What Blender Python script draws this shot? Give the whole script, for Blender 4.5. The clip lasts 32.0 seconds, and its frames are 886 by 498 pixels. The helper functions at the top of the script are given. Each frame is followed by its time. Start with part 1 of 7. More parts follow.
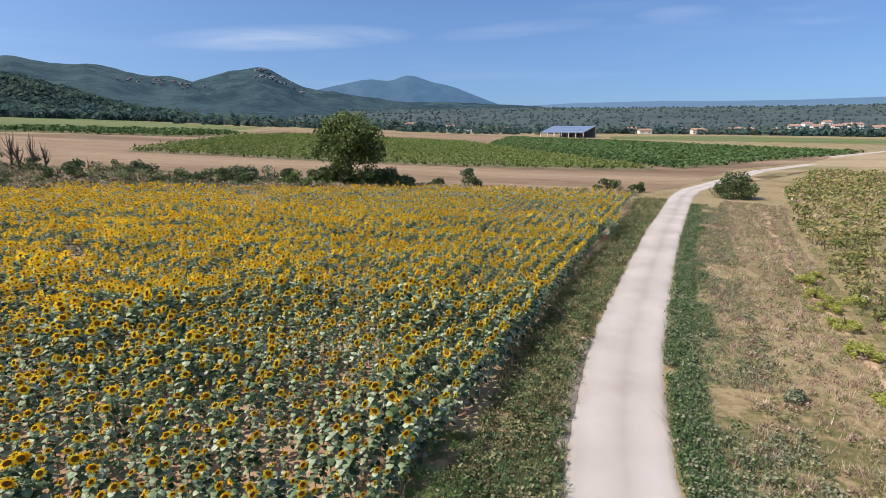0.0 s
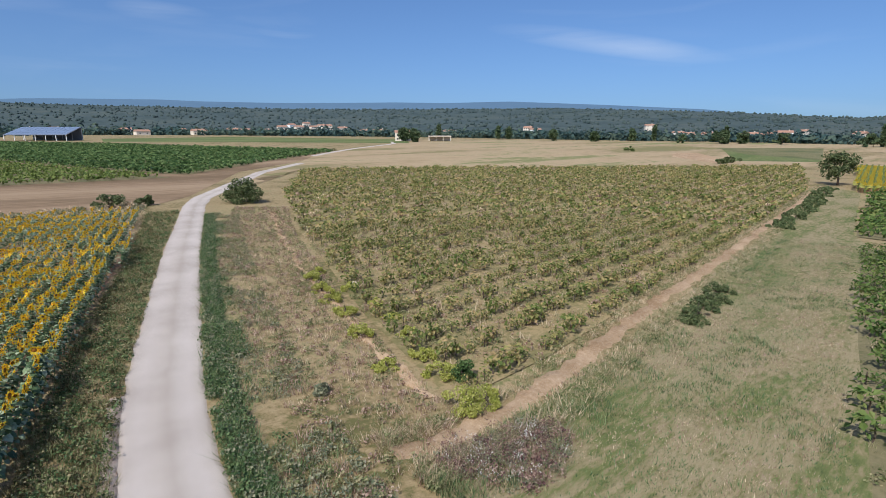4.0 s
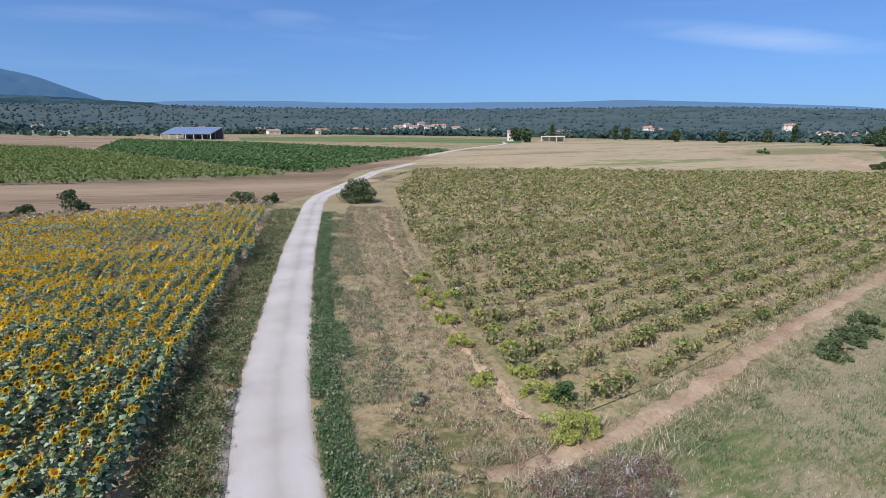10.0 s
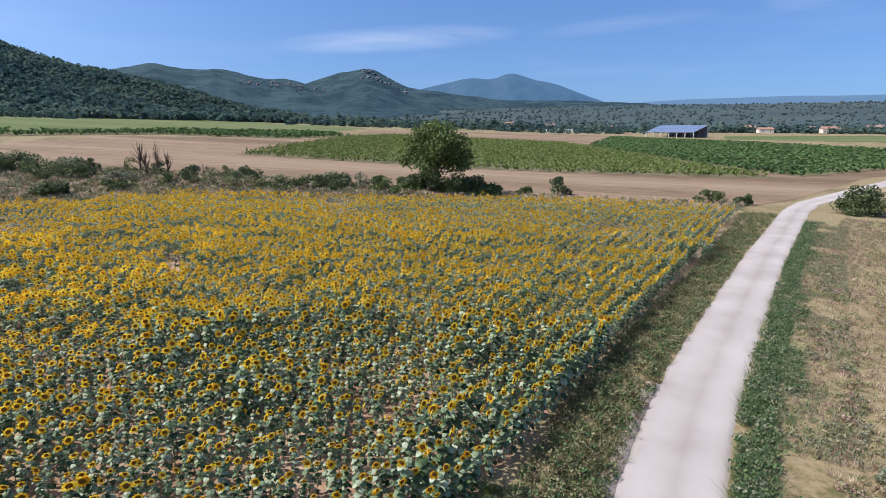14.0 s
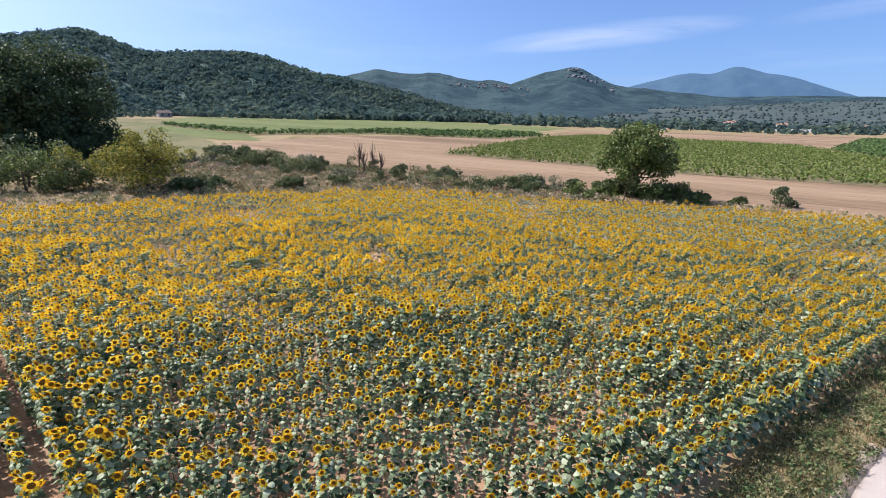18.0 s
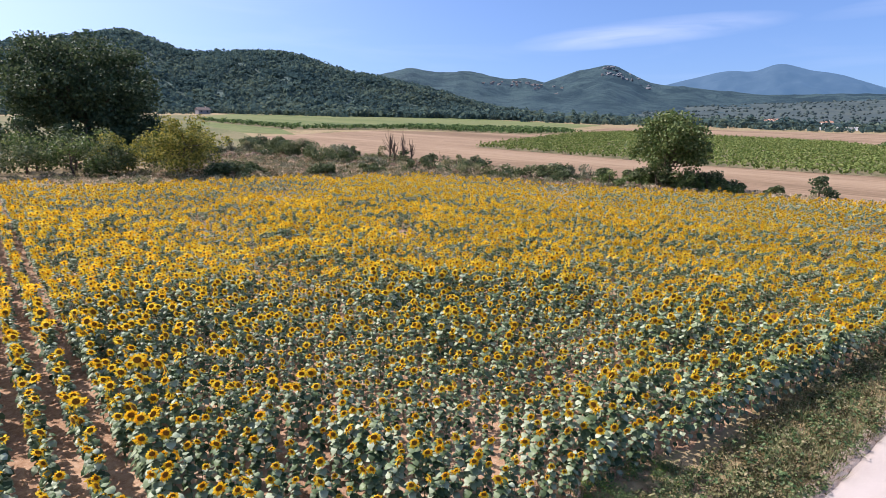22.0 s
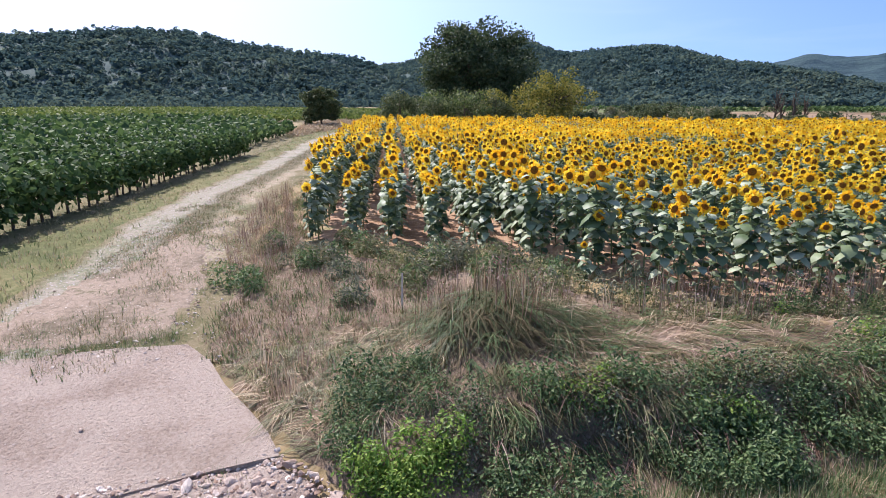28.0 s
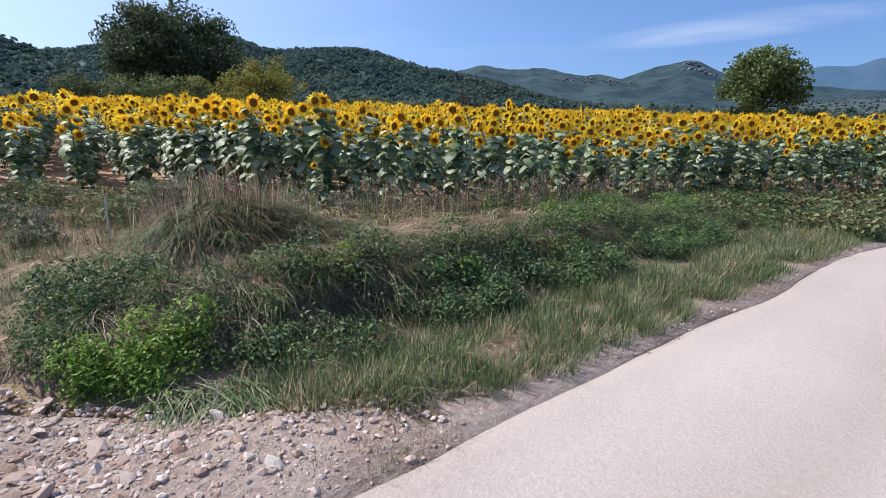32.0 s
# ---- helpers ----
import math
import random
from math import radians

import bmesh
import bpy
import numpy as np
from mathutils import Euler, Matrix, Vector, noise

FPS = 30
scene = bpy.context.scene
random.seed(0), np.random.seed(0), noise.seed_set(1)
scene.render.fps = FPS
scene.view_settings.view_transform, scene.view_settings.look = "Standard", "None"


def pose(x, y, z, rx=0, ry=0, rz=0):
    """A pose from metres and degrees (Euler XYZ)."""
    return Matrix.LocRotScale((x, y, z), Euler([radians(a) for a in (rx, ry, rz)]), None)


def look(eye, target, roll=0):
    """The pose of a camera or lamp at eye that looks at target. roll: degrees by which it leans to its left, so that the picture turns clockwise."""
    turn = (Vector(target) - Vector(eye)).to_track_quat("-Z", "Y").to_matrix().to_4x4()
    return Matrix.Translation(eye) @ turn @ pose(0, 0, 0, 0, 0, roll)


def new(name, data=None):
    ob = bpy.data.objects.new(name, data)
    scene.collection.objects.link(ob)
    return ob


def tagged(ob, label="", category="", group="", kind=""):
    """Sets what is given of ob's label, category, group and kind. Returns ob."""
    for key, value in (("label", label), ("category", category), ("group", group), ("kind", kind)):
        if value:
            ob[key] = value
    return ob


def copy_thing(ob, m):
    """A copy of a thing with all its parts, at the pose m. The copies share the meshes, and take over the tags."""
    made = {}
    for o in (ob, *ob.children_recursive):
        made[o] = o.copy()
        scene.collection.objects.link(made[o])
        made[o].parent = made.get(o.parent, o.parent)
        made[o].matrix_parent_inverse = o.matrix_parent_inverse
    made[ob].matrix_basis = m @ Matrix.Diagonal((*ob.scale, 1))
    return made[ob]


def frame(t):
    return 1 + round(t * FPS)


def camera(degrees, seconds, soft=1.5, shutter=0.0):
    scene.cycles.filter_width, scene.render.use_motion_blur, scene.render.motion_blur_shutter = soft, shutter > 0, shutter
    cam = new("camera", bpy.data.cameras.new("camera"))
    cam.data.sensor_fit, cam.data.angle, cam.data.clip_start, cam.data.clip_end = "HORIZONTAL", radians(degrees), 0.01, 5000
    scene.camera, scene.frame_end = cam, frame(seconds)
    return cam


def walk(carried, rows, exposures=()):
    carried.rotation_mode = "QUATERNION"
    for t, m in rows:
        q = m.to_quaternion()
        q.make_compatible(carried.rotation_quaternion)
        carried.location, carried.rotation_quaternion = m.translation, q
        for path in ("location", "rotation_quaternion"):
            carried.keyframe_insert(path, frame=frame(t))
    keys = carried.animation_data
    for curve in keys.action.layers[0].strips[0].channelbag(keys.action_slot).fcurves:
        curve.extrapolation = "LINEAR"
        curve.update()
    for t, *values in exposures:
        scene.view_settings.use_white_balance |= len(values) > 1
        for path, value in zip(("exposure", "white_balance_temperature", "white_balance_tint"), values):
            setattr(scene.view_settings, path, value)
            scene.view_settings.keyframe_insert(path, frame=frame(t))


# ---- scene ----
cam = camera(77.6, 32.0, soft=0.5)
# seconds, eye, yaw, pitch, roll
PATH = [
    (0, 0.02, 0.01, 7.92, 1.89, -12.20, 0.04),
    (0.5, 0.02, 0.02, 8.22, -4.45, -12.22, 0.03),
    (1, 0.07, 0.09, 8.39, -10.79, -12.25, 0.08),
    (1.5, 0.09, 0.06, 8.54, -16.84, -12.26, 0.10),
    (2, 0.10, 0.06, 8.66, -22.85, -12.23, 0.10),
    (2.5, 0.14, 0.08, 8.76, -28.83, -12.25, 0.05),
    (3, 0.17, 0.07, 8.86, -34.63, -12.22, 0.06),
    (3.5, 0.19, 0.06, 9.00, -40.31, -12.22, -0.01),
    (4, 0.21, 0.04, 9.08, -45.90, -12.23, -0.03),
    (4.5, 0.24, 0.03, 9.15, -51.17, -12.23, -0.03),
    (6.5, 0.33, 0.09, 9.48, -67.79, -12.36, -0.24),
    (7, 0.45, 0.18, 9.44, -66.85, -12.31, -0.23),
    (7.5, 0.48, 0.19, 9.48, -63.78, -12.34, -0.25),
    (8, 0.60, 0.26, 9.43, -58.80, -12.34, -0.19),
    (8.5, 0.49, 0.16, 9.51, -53.16, -12.34, -0.10),
    (9, 0.46, 0.14, 9.53, -47.05, -12.31, -0.03),
    (9.5, 0.54, 0.22, 9.51, -40.77, -12.30, -0.00),
    (10, 0.63, 0.24, 9.53, -34.50, -12.29, 0.02),
    (10.5, 0.77, 0.40, 9.47, -28.35, -12.30, 0.04),
    (11, 0.90, 0.49, 9.44, -22.36, -12.29, 0.07),
    (11.5, 0.99, 0.56, 9.44, -16.49, -12.27, 0.11),
    (12, 1.05, 0.59, 9.45, -10.79, -12.30, 0.12),
    (12.5, 1.13, 0.60, 9.44, -5.05, -12.30, 0.12),
    (13, 1.23, 0.59, 9.40, 0.69, -12.33, 0.08),
    (13.5, 1.30, 0.64, 9.25, 6.42, -12.33, -0.02),
    (14, 1.35, 0.61, 9.10, 12.08, -12.36, -0.12),
    (14.5, 1.46, 0.47, 9.14, 17.78, -12.38, -0.01),
    (15, 1.47, 0.49, 9.20, 23.41, -12.37, 0.15),
    (15.5, 1.50, 0.52, 9.26, 29.15, -12.38, 0.22),
    (17.5, 1.71, 0.60, 9.53, 32.59, -12.36, -0.03),
    (18, 1.82, 0.56, 9.48, 32.31, -12.38, -0.08),
    (18.5, 1.98, 0.45, 9.35, 32.01, -12.39, -0.10),
    (19, 2.21, 0.24, 9.25, 31.63, -12.48, -0.11),
    (19.5, 2.38, 0.11, 9.13, 31.38, -12.45, -0.03),
    (20, 2.48, 0.12, 9.01, 31.28, -12.39, -0.11),
    (20.5, 2.50, 0.16, 8.93, 31.14, -12.44, -0.05),
    (21, 2.48, 0.13, 8.95, 31.09, -12.44, -0.02),
    (21.5, 2.48, 0.13, 8.68, 32.79, -12.44, 0.00),
    (22, 2.48, 0.10, 8.21, 35.56, -12.48, 0.01),
    (22.5, 2.47, 0.08, 7.75, 38.65, -12.51, 0.01),
    (23, 2.45, 0.06, 7.26, 41.81, -12.55, 0.09),
    (23.5, 2.46, 0.02, 6.72, 45.30, -12.55, -0.07),
    (24, 2.45, -0.02, 6.14, 48.95, -12.49, -0.09),
    (24.5, 2.44, -0.04, 5.56, 52.66, -12.46, -0.11),
    (25, 2.42, -0.10, 5.03, 56.35, -12.44, -0.00),
    (25.5, 2.39, -0.17, 4.64, 60.18, -12.36, 0.07),
    (27.5, 2.49, -0.34, 3.35, 71.08, -12.41, -0.16),
    (28, 2.52, -0.31, 2.71, 71.23, -12.40, -0.19),
    (28.5, 2.54, -0.28, 2.04, 70.15, -12.45, -0.21),
    (29, 2.53, -0.30, 1.78, 69.38, -12.49, -0.01),
    (29.5, 2.53, -0.33, 1.74, 69.11, -12.50, 0.04),
    (30, 2.53, -0.36, 1.73, 66.03, -12.48, 0.10),
    (30.5, 2.56, -0.39, 1.72, 61.07, -12.46, 0.12),
    (31, 2.58, -0.41, 1.68, 55.43, -12.47, -0.00),
    (31.5, 2.59, -0.44, 1.66, 49.31, -12.49, 0.00),
    (32, 2.59, -0.49, 1.65, 42.67, -12.48, 0.07),
    ]
EXPOSURES = [(0, 0.14, 6450, 12), (2, 0.08, 6450, 11), (4, -0.14, 6100, 10), (9, -0.08, 5700, 11), (13, 0.08, 5850, 12), (15, 0.2, 6100, 14), (17.3, 0.42, 6250, 16), (19, 0.46, 6350, 18), (24, 0.50, 6250, 22), (28, 0.53, 6150, 21), (30, 0.42, 6250, 17), (31, 0.36, 6250, 16), (32, 0.22, 6150, 15)]
walk(cam, [(t, pose(x, y, z, 90 + pitch, 0, yaw) @ pose(0, 0, 0, 0, 0, roll)) for t, x, y, z, yaw, pitch, roll in PATH], EXPOSURES)

# ---- sky and sun ----
SUN_AZ, SUN_EL = radians(-108), radians(48)
world = bpy.data.worlds.new("world")
scene.world = world
world.use_nodes = True
wn, wl = world.node_tree.nodes, world.node_tree.links
wn.clear()
w_out, w_bg, w_sky = wn.new("ShaderNodeOutputWorld"), wn.new("ShaderNodeBackground"), wn.new("ShaderNodeTexSky")
w_sky.sky_type, w_sky.sun_disc = "NISHITA", False
w_sky.sun_elevation, w_sky.sun_rotation = SUN_EL, SUN_AZ
w_sky.air_density, w_sky.dust_density, w_sky.ozone_density = 0.9, 1.9, 5.0
w_bg.inputs["Strength"].default_value = 0.125
# thin cirrus wisps over the whole sky
w_tc, w_map, w_cn, w_ramp, w_mix = (wn.new("ShaderNode" + k) for k in ("TexCoord", "Mapping", "TexNoise", "ValToRGB", "MixRGB"))
w_map.inputs["Scale"].default_value = (1.6, 1.6, 13.0)
w_cn.inputs["Scale"].default_value, w_cn.inputs["Detail"].default_value, w_cn.inputs["Distortion"].default_value = 1.5, 6.0, 0.6
w_ramp.color_ramp.elements[0].position, w_ramp.color_ramp.elements[1].position = 0.54, 0.80
w_ramp.color_ramp.elements[1].color = (0.30, 0.30, 0.30, 1)
w_mix.inputs["Color2"].default_value = (7.5, 7.8, 8.2, 1)
wl.new(w_tc.outputs["Generated"], w_map.inputs["Vector"])
wl.new(w_map.outputs["Vector"], w_cn.inputs["Vector"])
wl.new(w_cn.outputs["Fac"], w_ramp.inputs["Fac"])


def sky_math(kind, a, b, clamp=False):
    """A Math node of the sky: a and b are sockets or numbers."""
    k = wn.new("ShaderNodeMath")
    k.operation, k.use_clamp = kind, clamp
    for i, v in enumerate((a, b)):
        if isinstance(v, (int, float)):
            k.inputs[i].default_value = v
        else:
            wl.new(v, k.inputs[i])
    return k.outputs[0]


def sky_dot(v):
    k = wn.new("ShaderNodeVectorMath")
    k.operation, k.inputs[1].default_value = "DOT_PRODUCT", v
    wl.new(w_tc.outputs["Generated"], k.inputs[0])
    return k.outputs["Value"]


w_noise2 = wn.new("ShaderNodeTexNoise")
w_noise2.inputs["Scale"].default_value, w_noise2.inputs["Detail"].default_value, w_noise2.inputs["Distortion"].default_value = 2.6, 7.0, 0.8
wl.new(w_map.outputs["Vector"], w_noise2.inputs["Vector"])
w_soft = sky_math("MULTIPLY_ADD", w_noise2.outputs["Fac"], 2.4, True)
w_soft.node.inputs[2].default_value = -0.62
w_total = sky_math("MULTIPLY", w_ramp.outputs["Color"], 0.25)
# longer streaks of cirrus: two ends by azimuth and rise, half thickness, density
for az0, up0, az1, up1, thick, dense in ((-29, 0.134, -4, 0.158, 0.022, 0.30), (50, 0.170, 73, 0.104, 0.020, 0.24), (16, 0.180, 25, 0.172, 0.016, 0.22), (28, 0.158, 34, 0.156, 0.010, 0.16), (-4, 0.152, 14, 0.176, 0.014, 0.10)):
    e0, e1 = (Vector((math.sin(radians(a)), math.cos(radians(a)), u)).normalized() for a, u in ((az0, up0), (az1, up1)))
    mid, run = (e0 + e1).normalized(), (e1 - e0)
    across = mid.cross(run).normalized()
    u, v = sky_dot(run.normalized() * (2.0 / run.length)), sky_dot(across / thick)
    fade = sky_math("SUBTRACT", 1.0, sky_math("ADD", sky_math("MULTIPLY", u, u), sky_math("MULTIPLY", v, v)), True)
    fade = sky_math("MULTIPLY", fade, sky_math("GREATER_THAN", sky_dot(mid), 0.0))
    w_total = sky_math("ADD", w_total, sky_math("MULTIPLY", sky_math("MULTIPLY", fade, w_soft), dense), True)
wl.new(w_total, w_mix.inputs["Fac"])
w_tint = wn.new("ShaderNodeMixRGB")
w_tint.blend_type, w_tint.inputs["Fac"].default_value, w_tint.inputs["Color2"].default_value = "MULTIPLY", 1.0, (0.87, 1.0, 1.15, 1)
# hazy air keeps the sky light down to the horizon
w_lift, w_unit = wn.new("ShaderNodeVectorMath"), wn.new("ShaderNodeVectorMath")
w_lift.operation, w_unit.operation = "ADD", "NORMALIZE"
w_lift.inputs[1].default_value = (0, 0, 0.05)
wl.new(w_tc.outputs["Generated"], w_lift.inputs[0])
wl.new(w_lift.outputs["Vector"], w_unit.inputs[0])
wl.new(w_unit.outputs["Vector"], w_sky.inputs["Vector"])
wl.new(w_sky.outputs["Color"], w_tint.inputs["Color1"])
# the hazy glow of the air round the sun
w_dot, w_pow, w_fac, w_veil = wn.new("ShaderNodeVectorMath"), wn.new("ShaderNodeMath"), wn.new("ShaderNodeMath"), wn.new("ShaderNodeMixRGB")
w_dot.operation, w_pow.operation, w_fac.operation = "DOT_PRODUCT", "POWER", "MULTIPLY"
w_dot.inputs[1].default_value = (math.sin(SUN_AZ) * math.cos(SUN_EL), math.cos(SUN_AZ) * math.cos(SUN_EL), math.sin(SUN_EL))
w_pow.inputs[1].default_value, w_fac.inputs[1].default_value = 4.0, 0.85
w_pow.use_clamp = True
w_veil.inputs["Color2"].default_value = (8.2, 8.6, 9.0, 1)
wl.new(w_tc.outputs["Generated"], w_dot.inputs[0])
w_clip = wn.new("ShaderNodeMath")
w_clip.operation, w_clip.inputs[1].default_value = "MAXIMUM", 0.0
wl.new(w_dot.outputs["Value"], w_clip.inputs[0])
wl.new(w_clip.outputs[0], w_pow.inputs[0])
wl.new(w_pow.outputs[0], w_fac.inputs[0])
wl.new(w_fac.outputs[0], w_veil.inputs["Fac"])
wl.new(w_tint.outputs["Color"], w_veil.inputs["Color1"])
wl.new(w_veil.outputs["Color"], w_mix.inputs["Color1"])
wl.new(w_mix.outputs["Color"], w_bg.inputs["Color"])
wl.new(w_bg.outputs["Background"], w_out.inputs["Surface"])
sun = new("sun", bpy.data.lights.new("sun", "SUN"))
sun.data.energy, sun.data.angle, sun.data.color = 4.9, radians(0.55), (1.0, 0.95, 0.87)
SUN_DIR = Vector((math.sin(SUN_AZ) * math.cos(SUN_EL), math.cos(SUN_AZ) * math.cos(SUN_EL), math.sin(SUN_EL)))
sun.matrix_world = look(SUN_DIR * 200, (0, 0, 0))

# ---- materials ----


def nodes_of(name):
    m = bpy.data.materials.new(name)
    m.use_nodes = True
    return m, m.node_tree.nodes, m.node_tree.links, m.node_tree.nodes["Principled BSDF"]


def ramp_node(n, stops):
    r = n.new("ShaderNodeValToRGB")
    while len(r.color_ramp.elements) < len(stops):
        r.color_ramp.elements.new(0.5)
    for e, (p, c) in zip(r.color_ramp.elements, stops):
        e.position, e.color = p, (*c, 1)
    return r


def earth(name, stops, big=0.35, fine=9.0, rough=0.95, bump=0.5, speck=None, speck_scale=40.0, mixing=0.5, stretch=None):
    """A ground surface: colours by a broad noise and a fine noise together, with relief and small specks."""
    m, n, l, b = nodes_of(name)
    tc = n.new("ShaderNodeTexCoord")
    n1, n2, mx = n.new("ShaderNodeTexNoise"), n.new("ShaderNodeTexNoise"), n.new("ShaderNodeMixRGB")
    n1.inputs["Scale"].default_value, n1.inputs["Detail"].default_value = big, 5.0
    n2.inputs["Scale"].default_value, n2.inputs["Detail"].default_value, n2.inputs["Roughness"].default_value = fine, 6.0, 0.7
    place = tc.outputs["Object"]
    if stretch:
        mp = n.new("ShaderNodeMapping")
        mp.inputs["Rotation"].default_value, mp.inputs["Scale"].default_value = (0, 0, radians(stretch[0])), (stretch[1], 1, 1)
        l.new(place, mp.inputs["Vector"])
        place = mp.outputs["Vector"]
    for k in (n1, n2):
        l.new(place, k.inputs["Vector"])
    mx.inputs["Fac"].default_value = mixing
    l.new(n1.outputs["Fac"], mx.inputs["Color1"])
    l.new(n2.outputs["Fac"], mx.inputs["Color2"])
    r = ramp_node(n, stops)
    spread = n.new("ShaderNodeMath")
    spread.operation, spread.inputs[1].default_value, spread.inputs[2].default_value = "MULTIPLY_ADD", 1.75, -0.375
    l.new(mx.outputs["Color"], spread.inputs[0])
    l.new(spread.outputs[0], r.inputs["Fac"])
    colour = r.outputs["Color"]
    if speck:
        v = n.new("ShaderNodeTexVoronoi")
        v.inputs["Scale"].default_value = speck_scale
        l.new(tc.outputs["Object"], v.inputs["Vector"])
        sr = ramp_node(n, [(0.10, (1, 1, 1)), (0.22, (0, 0, 0))])
        l.new(v.outputs["Distance"], sr.inputs["Fac"])
        m2 = n.new("ShaderNodeMixRGB")
        m2.inputs["Color2"].default_value = (*speck, 1)
        l.new(sr.outputs["Color"], m2.inputs["Fac"])
        l.new(colour, m2.inputs["Color1"])
        colour = m2.outputs["Color"]
    l.new(colour, b.inputs["Base Color"])
    b.inputs["Roughness"].default_value = rough
    b.inputs["Specular IOR Level"].default_value = 0.2
    bp = n.new("ShaderNodeBump")
    bp.inputs["Strength"].default_value, bp.inputs["Distance"].default_value = bump, 0.05
    l.new(n2.outputs["Fac"], bp.inputs["Height"])
    l.new(bp.outputs["Normal"], b.inputs["Normal"])
    return m


def leafy(name, stops, rough=0.5, trans=0.3, gloss=0.35, patches=0.0):
    """Leaves, blades or petals: each island has a colour of its own, and light comes through."""
    m, n, l, b = nodes_of(name)
    geo = n.new("ShaderNodeNewGeometry")
    oi = n.new("ShaderNodeObjectInfo")
    add = n.new("ShaderNodeMath")
    add.operation = "ADD"
    l.new(geo.outputs["Random Per Island"], add.inputs[0])
    l.new(oi.outputs["Random"], add.inputs[1])
    fr = n.new("ShaderNodeMath")
    fr.operation = "FRACT"
    l.new(add.outputs[0], fr.inputs[0])
    value = fr.outputs[0]
    if patches:
        tc, ns, mr = n.new("ShaderNodeTexCoord"), n.new("ShaderNodeTexNoise"), n.new("ShaderNodeMixRGB")
        ns.inputs["Scale"].default_value, ns.inputs["Detail"].default_value = patches, 3.0
        l.new(tc.outputs["Object"], ns.inputs["Vector"])
        mr.inputs["Fac"].default_value = 0.62
        l.new(value, mr.inputs["Color1"])
        l.new(ns.outputs["Fac"], mr.inputs["Color2"])
        value = mr.outputs["Color"]
    r = ramp_node(n, stops)
    l.new(value, r.inputs["Fac"])
    l.new(r.outputs["Color"], b.inputs["Base Color"])
    b.inputs["Roughness"].default_value, b.inputs["Specular IOR Level"].default_value = rough, gloss
    if trans:
        t, mix, out = n.new("ShaderNodeBsdfTranslucent"), n.new("ShaderNodeMixShader"), n["Material Output"]
        l.new(r.outputs["Color"], t.inputs["Color"])
        mix.inputs["Fac"].default_value = trans
        l.new(b.outputs[0], mix.inputs[1])
        l.new(t.outputs[0], mix.inputs[2])
        l.new(mix.outputs[0], out.inputs["Surface"])
    return m


def plain(name, c, rough=0.7, metal=0.0, var=0.12, scale=3.0):
    m = earth(name, [(0.3, tuple(v * (1 - var) for v in c)), (0.7, tuple(v * (1 + var) for v in c))], scale, scale * 8, rough, 0.1)
    m.node_tree.nodes["Principled BSDF"].inputs["Metallic"].default_value = metal
    return m


def rugged(m, scale, depth):
    """Adds relief to a foliage material."""
    n, l = m.node_tree.nodes, m.node_tree.links
    tc, ns, bp = n.new("ShaderNodeTexCoord"), n.new("ShaderNodeTexNoise"), n.new("ShaderNodeBump")
    ns.inputs["Scale"].default_value, ns.inputs["Detail"].default_value = scale, 4.0
    bp.inputs["Strength"].default_value, bp.inputs["Distance"].default_value = 1.0, depth
    l.new(tc.outputs["Object"], ns.inputs["Vector"])
    l.new(ns.outputs["Fac"], bp.inputs["Height"])
    l.new(bp.outputs["Normal"], n["Principled BSDF"].inputs["Normal"])
    return m


def worn(m, stops, waver):
    """Wear that runs along a road: the colour is scaled by the place across it, with a wavering edge."""
    n, l = m.node_tree.nodes, m.node_tree.links
    b = n["Principled BSDF"]
    at, tc, ns, ad, mx = (n.new("ShaderNode" + k) for k in ("Attribute", "TexCoord", "TexNoise", "Math", "MixRGB"))
    at.attribute_name = "across"
    ns.inputs["Scale"].default_value, ns.inputs["Detail"].default_value = 0.22, 4.0
    l.new(tc.outputs["Object"], ns.inputs["Vector"])
    ad.operation, ad.inputs[1].default_value = "MULTIPLY_ADD", waver
    l.new(ns.outputs["Fac"], ad.inputs[0])
    l.new(at.outputs["Fac"], ad.inputs[2])
    sh = n.new("ShaderNodeMath")
    sh.operation, sh.inputs[1].default_value = "SUBTRACT", waver * 0.5
    l.new(ad.outputs[0], sh.inputs[0])
    r = ramp_node(n, stops)
    l.new(sh.outputs[0], r.inputs["Fac"])
    mx.blend_type, mx.inputs["Fac"].default_value = "MULTIPLY", 1.0
    l.new(b.inputs["Base Color"].links[0].from_socket, mx.inputs["Color1"])
    l.new(r.outputs["Color"], mx.inputs["Color2"])
    l.new(mx.outputs["Color"], b.inputs["Base Color"])
    return m


M_CABBAGE = earth("blue_green_crop", [(0.35, (0.060, 0.090, 0.076)), (0.6, (0.085, 0.118, 0.096)), (0.75, (0.115, 0.14, 0.108))], 0.05, 0.9, stretch=(70, 0.15))
M_PASTURE = earth("rough_pasture_turf", [(0.3, (0.088, 0.100, 0.038)), (0.48, (0.140, 0.138, 0.058)), (0.6, (0.21, 0.175, 0.092)), (0.75, (0.12, 0.125, 0.048))], 0.07, 1.0)
M_GROUND = earth("dry_grassland", [(0.32, (0.123, 0.113, 0.043)), (0.45, (0.254, 0.188, 0.095)), (0.56, (0.33, 0.248, 0.138)), (0.7, (0.153, 0.157, 0.059))], 0.12, 3.0)
M_SOIL = earth("red_tan_soil", [(0.35, (0.24, 0.136, 0.076)), (0.55, (0.384, 0.24, 0.144)), (0.7, (0.464, 0.32, 0.208))], 0.3, 6.0, speck=(0.6, 0.52, 0.42))
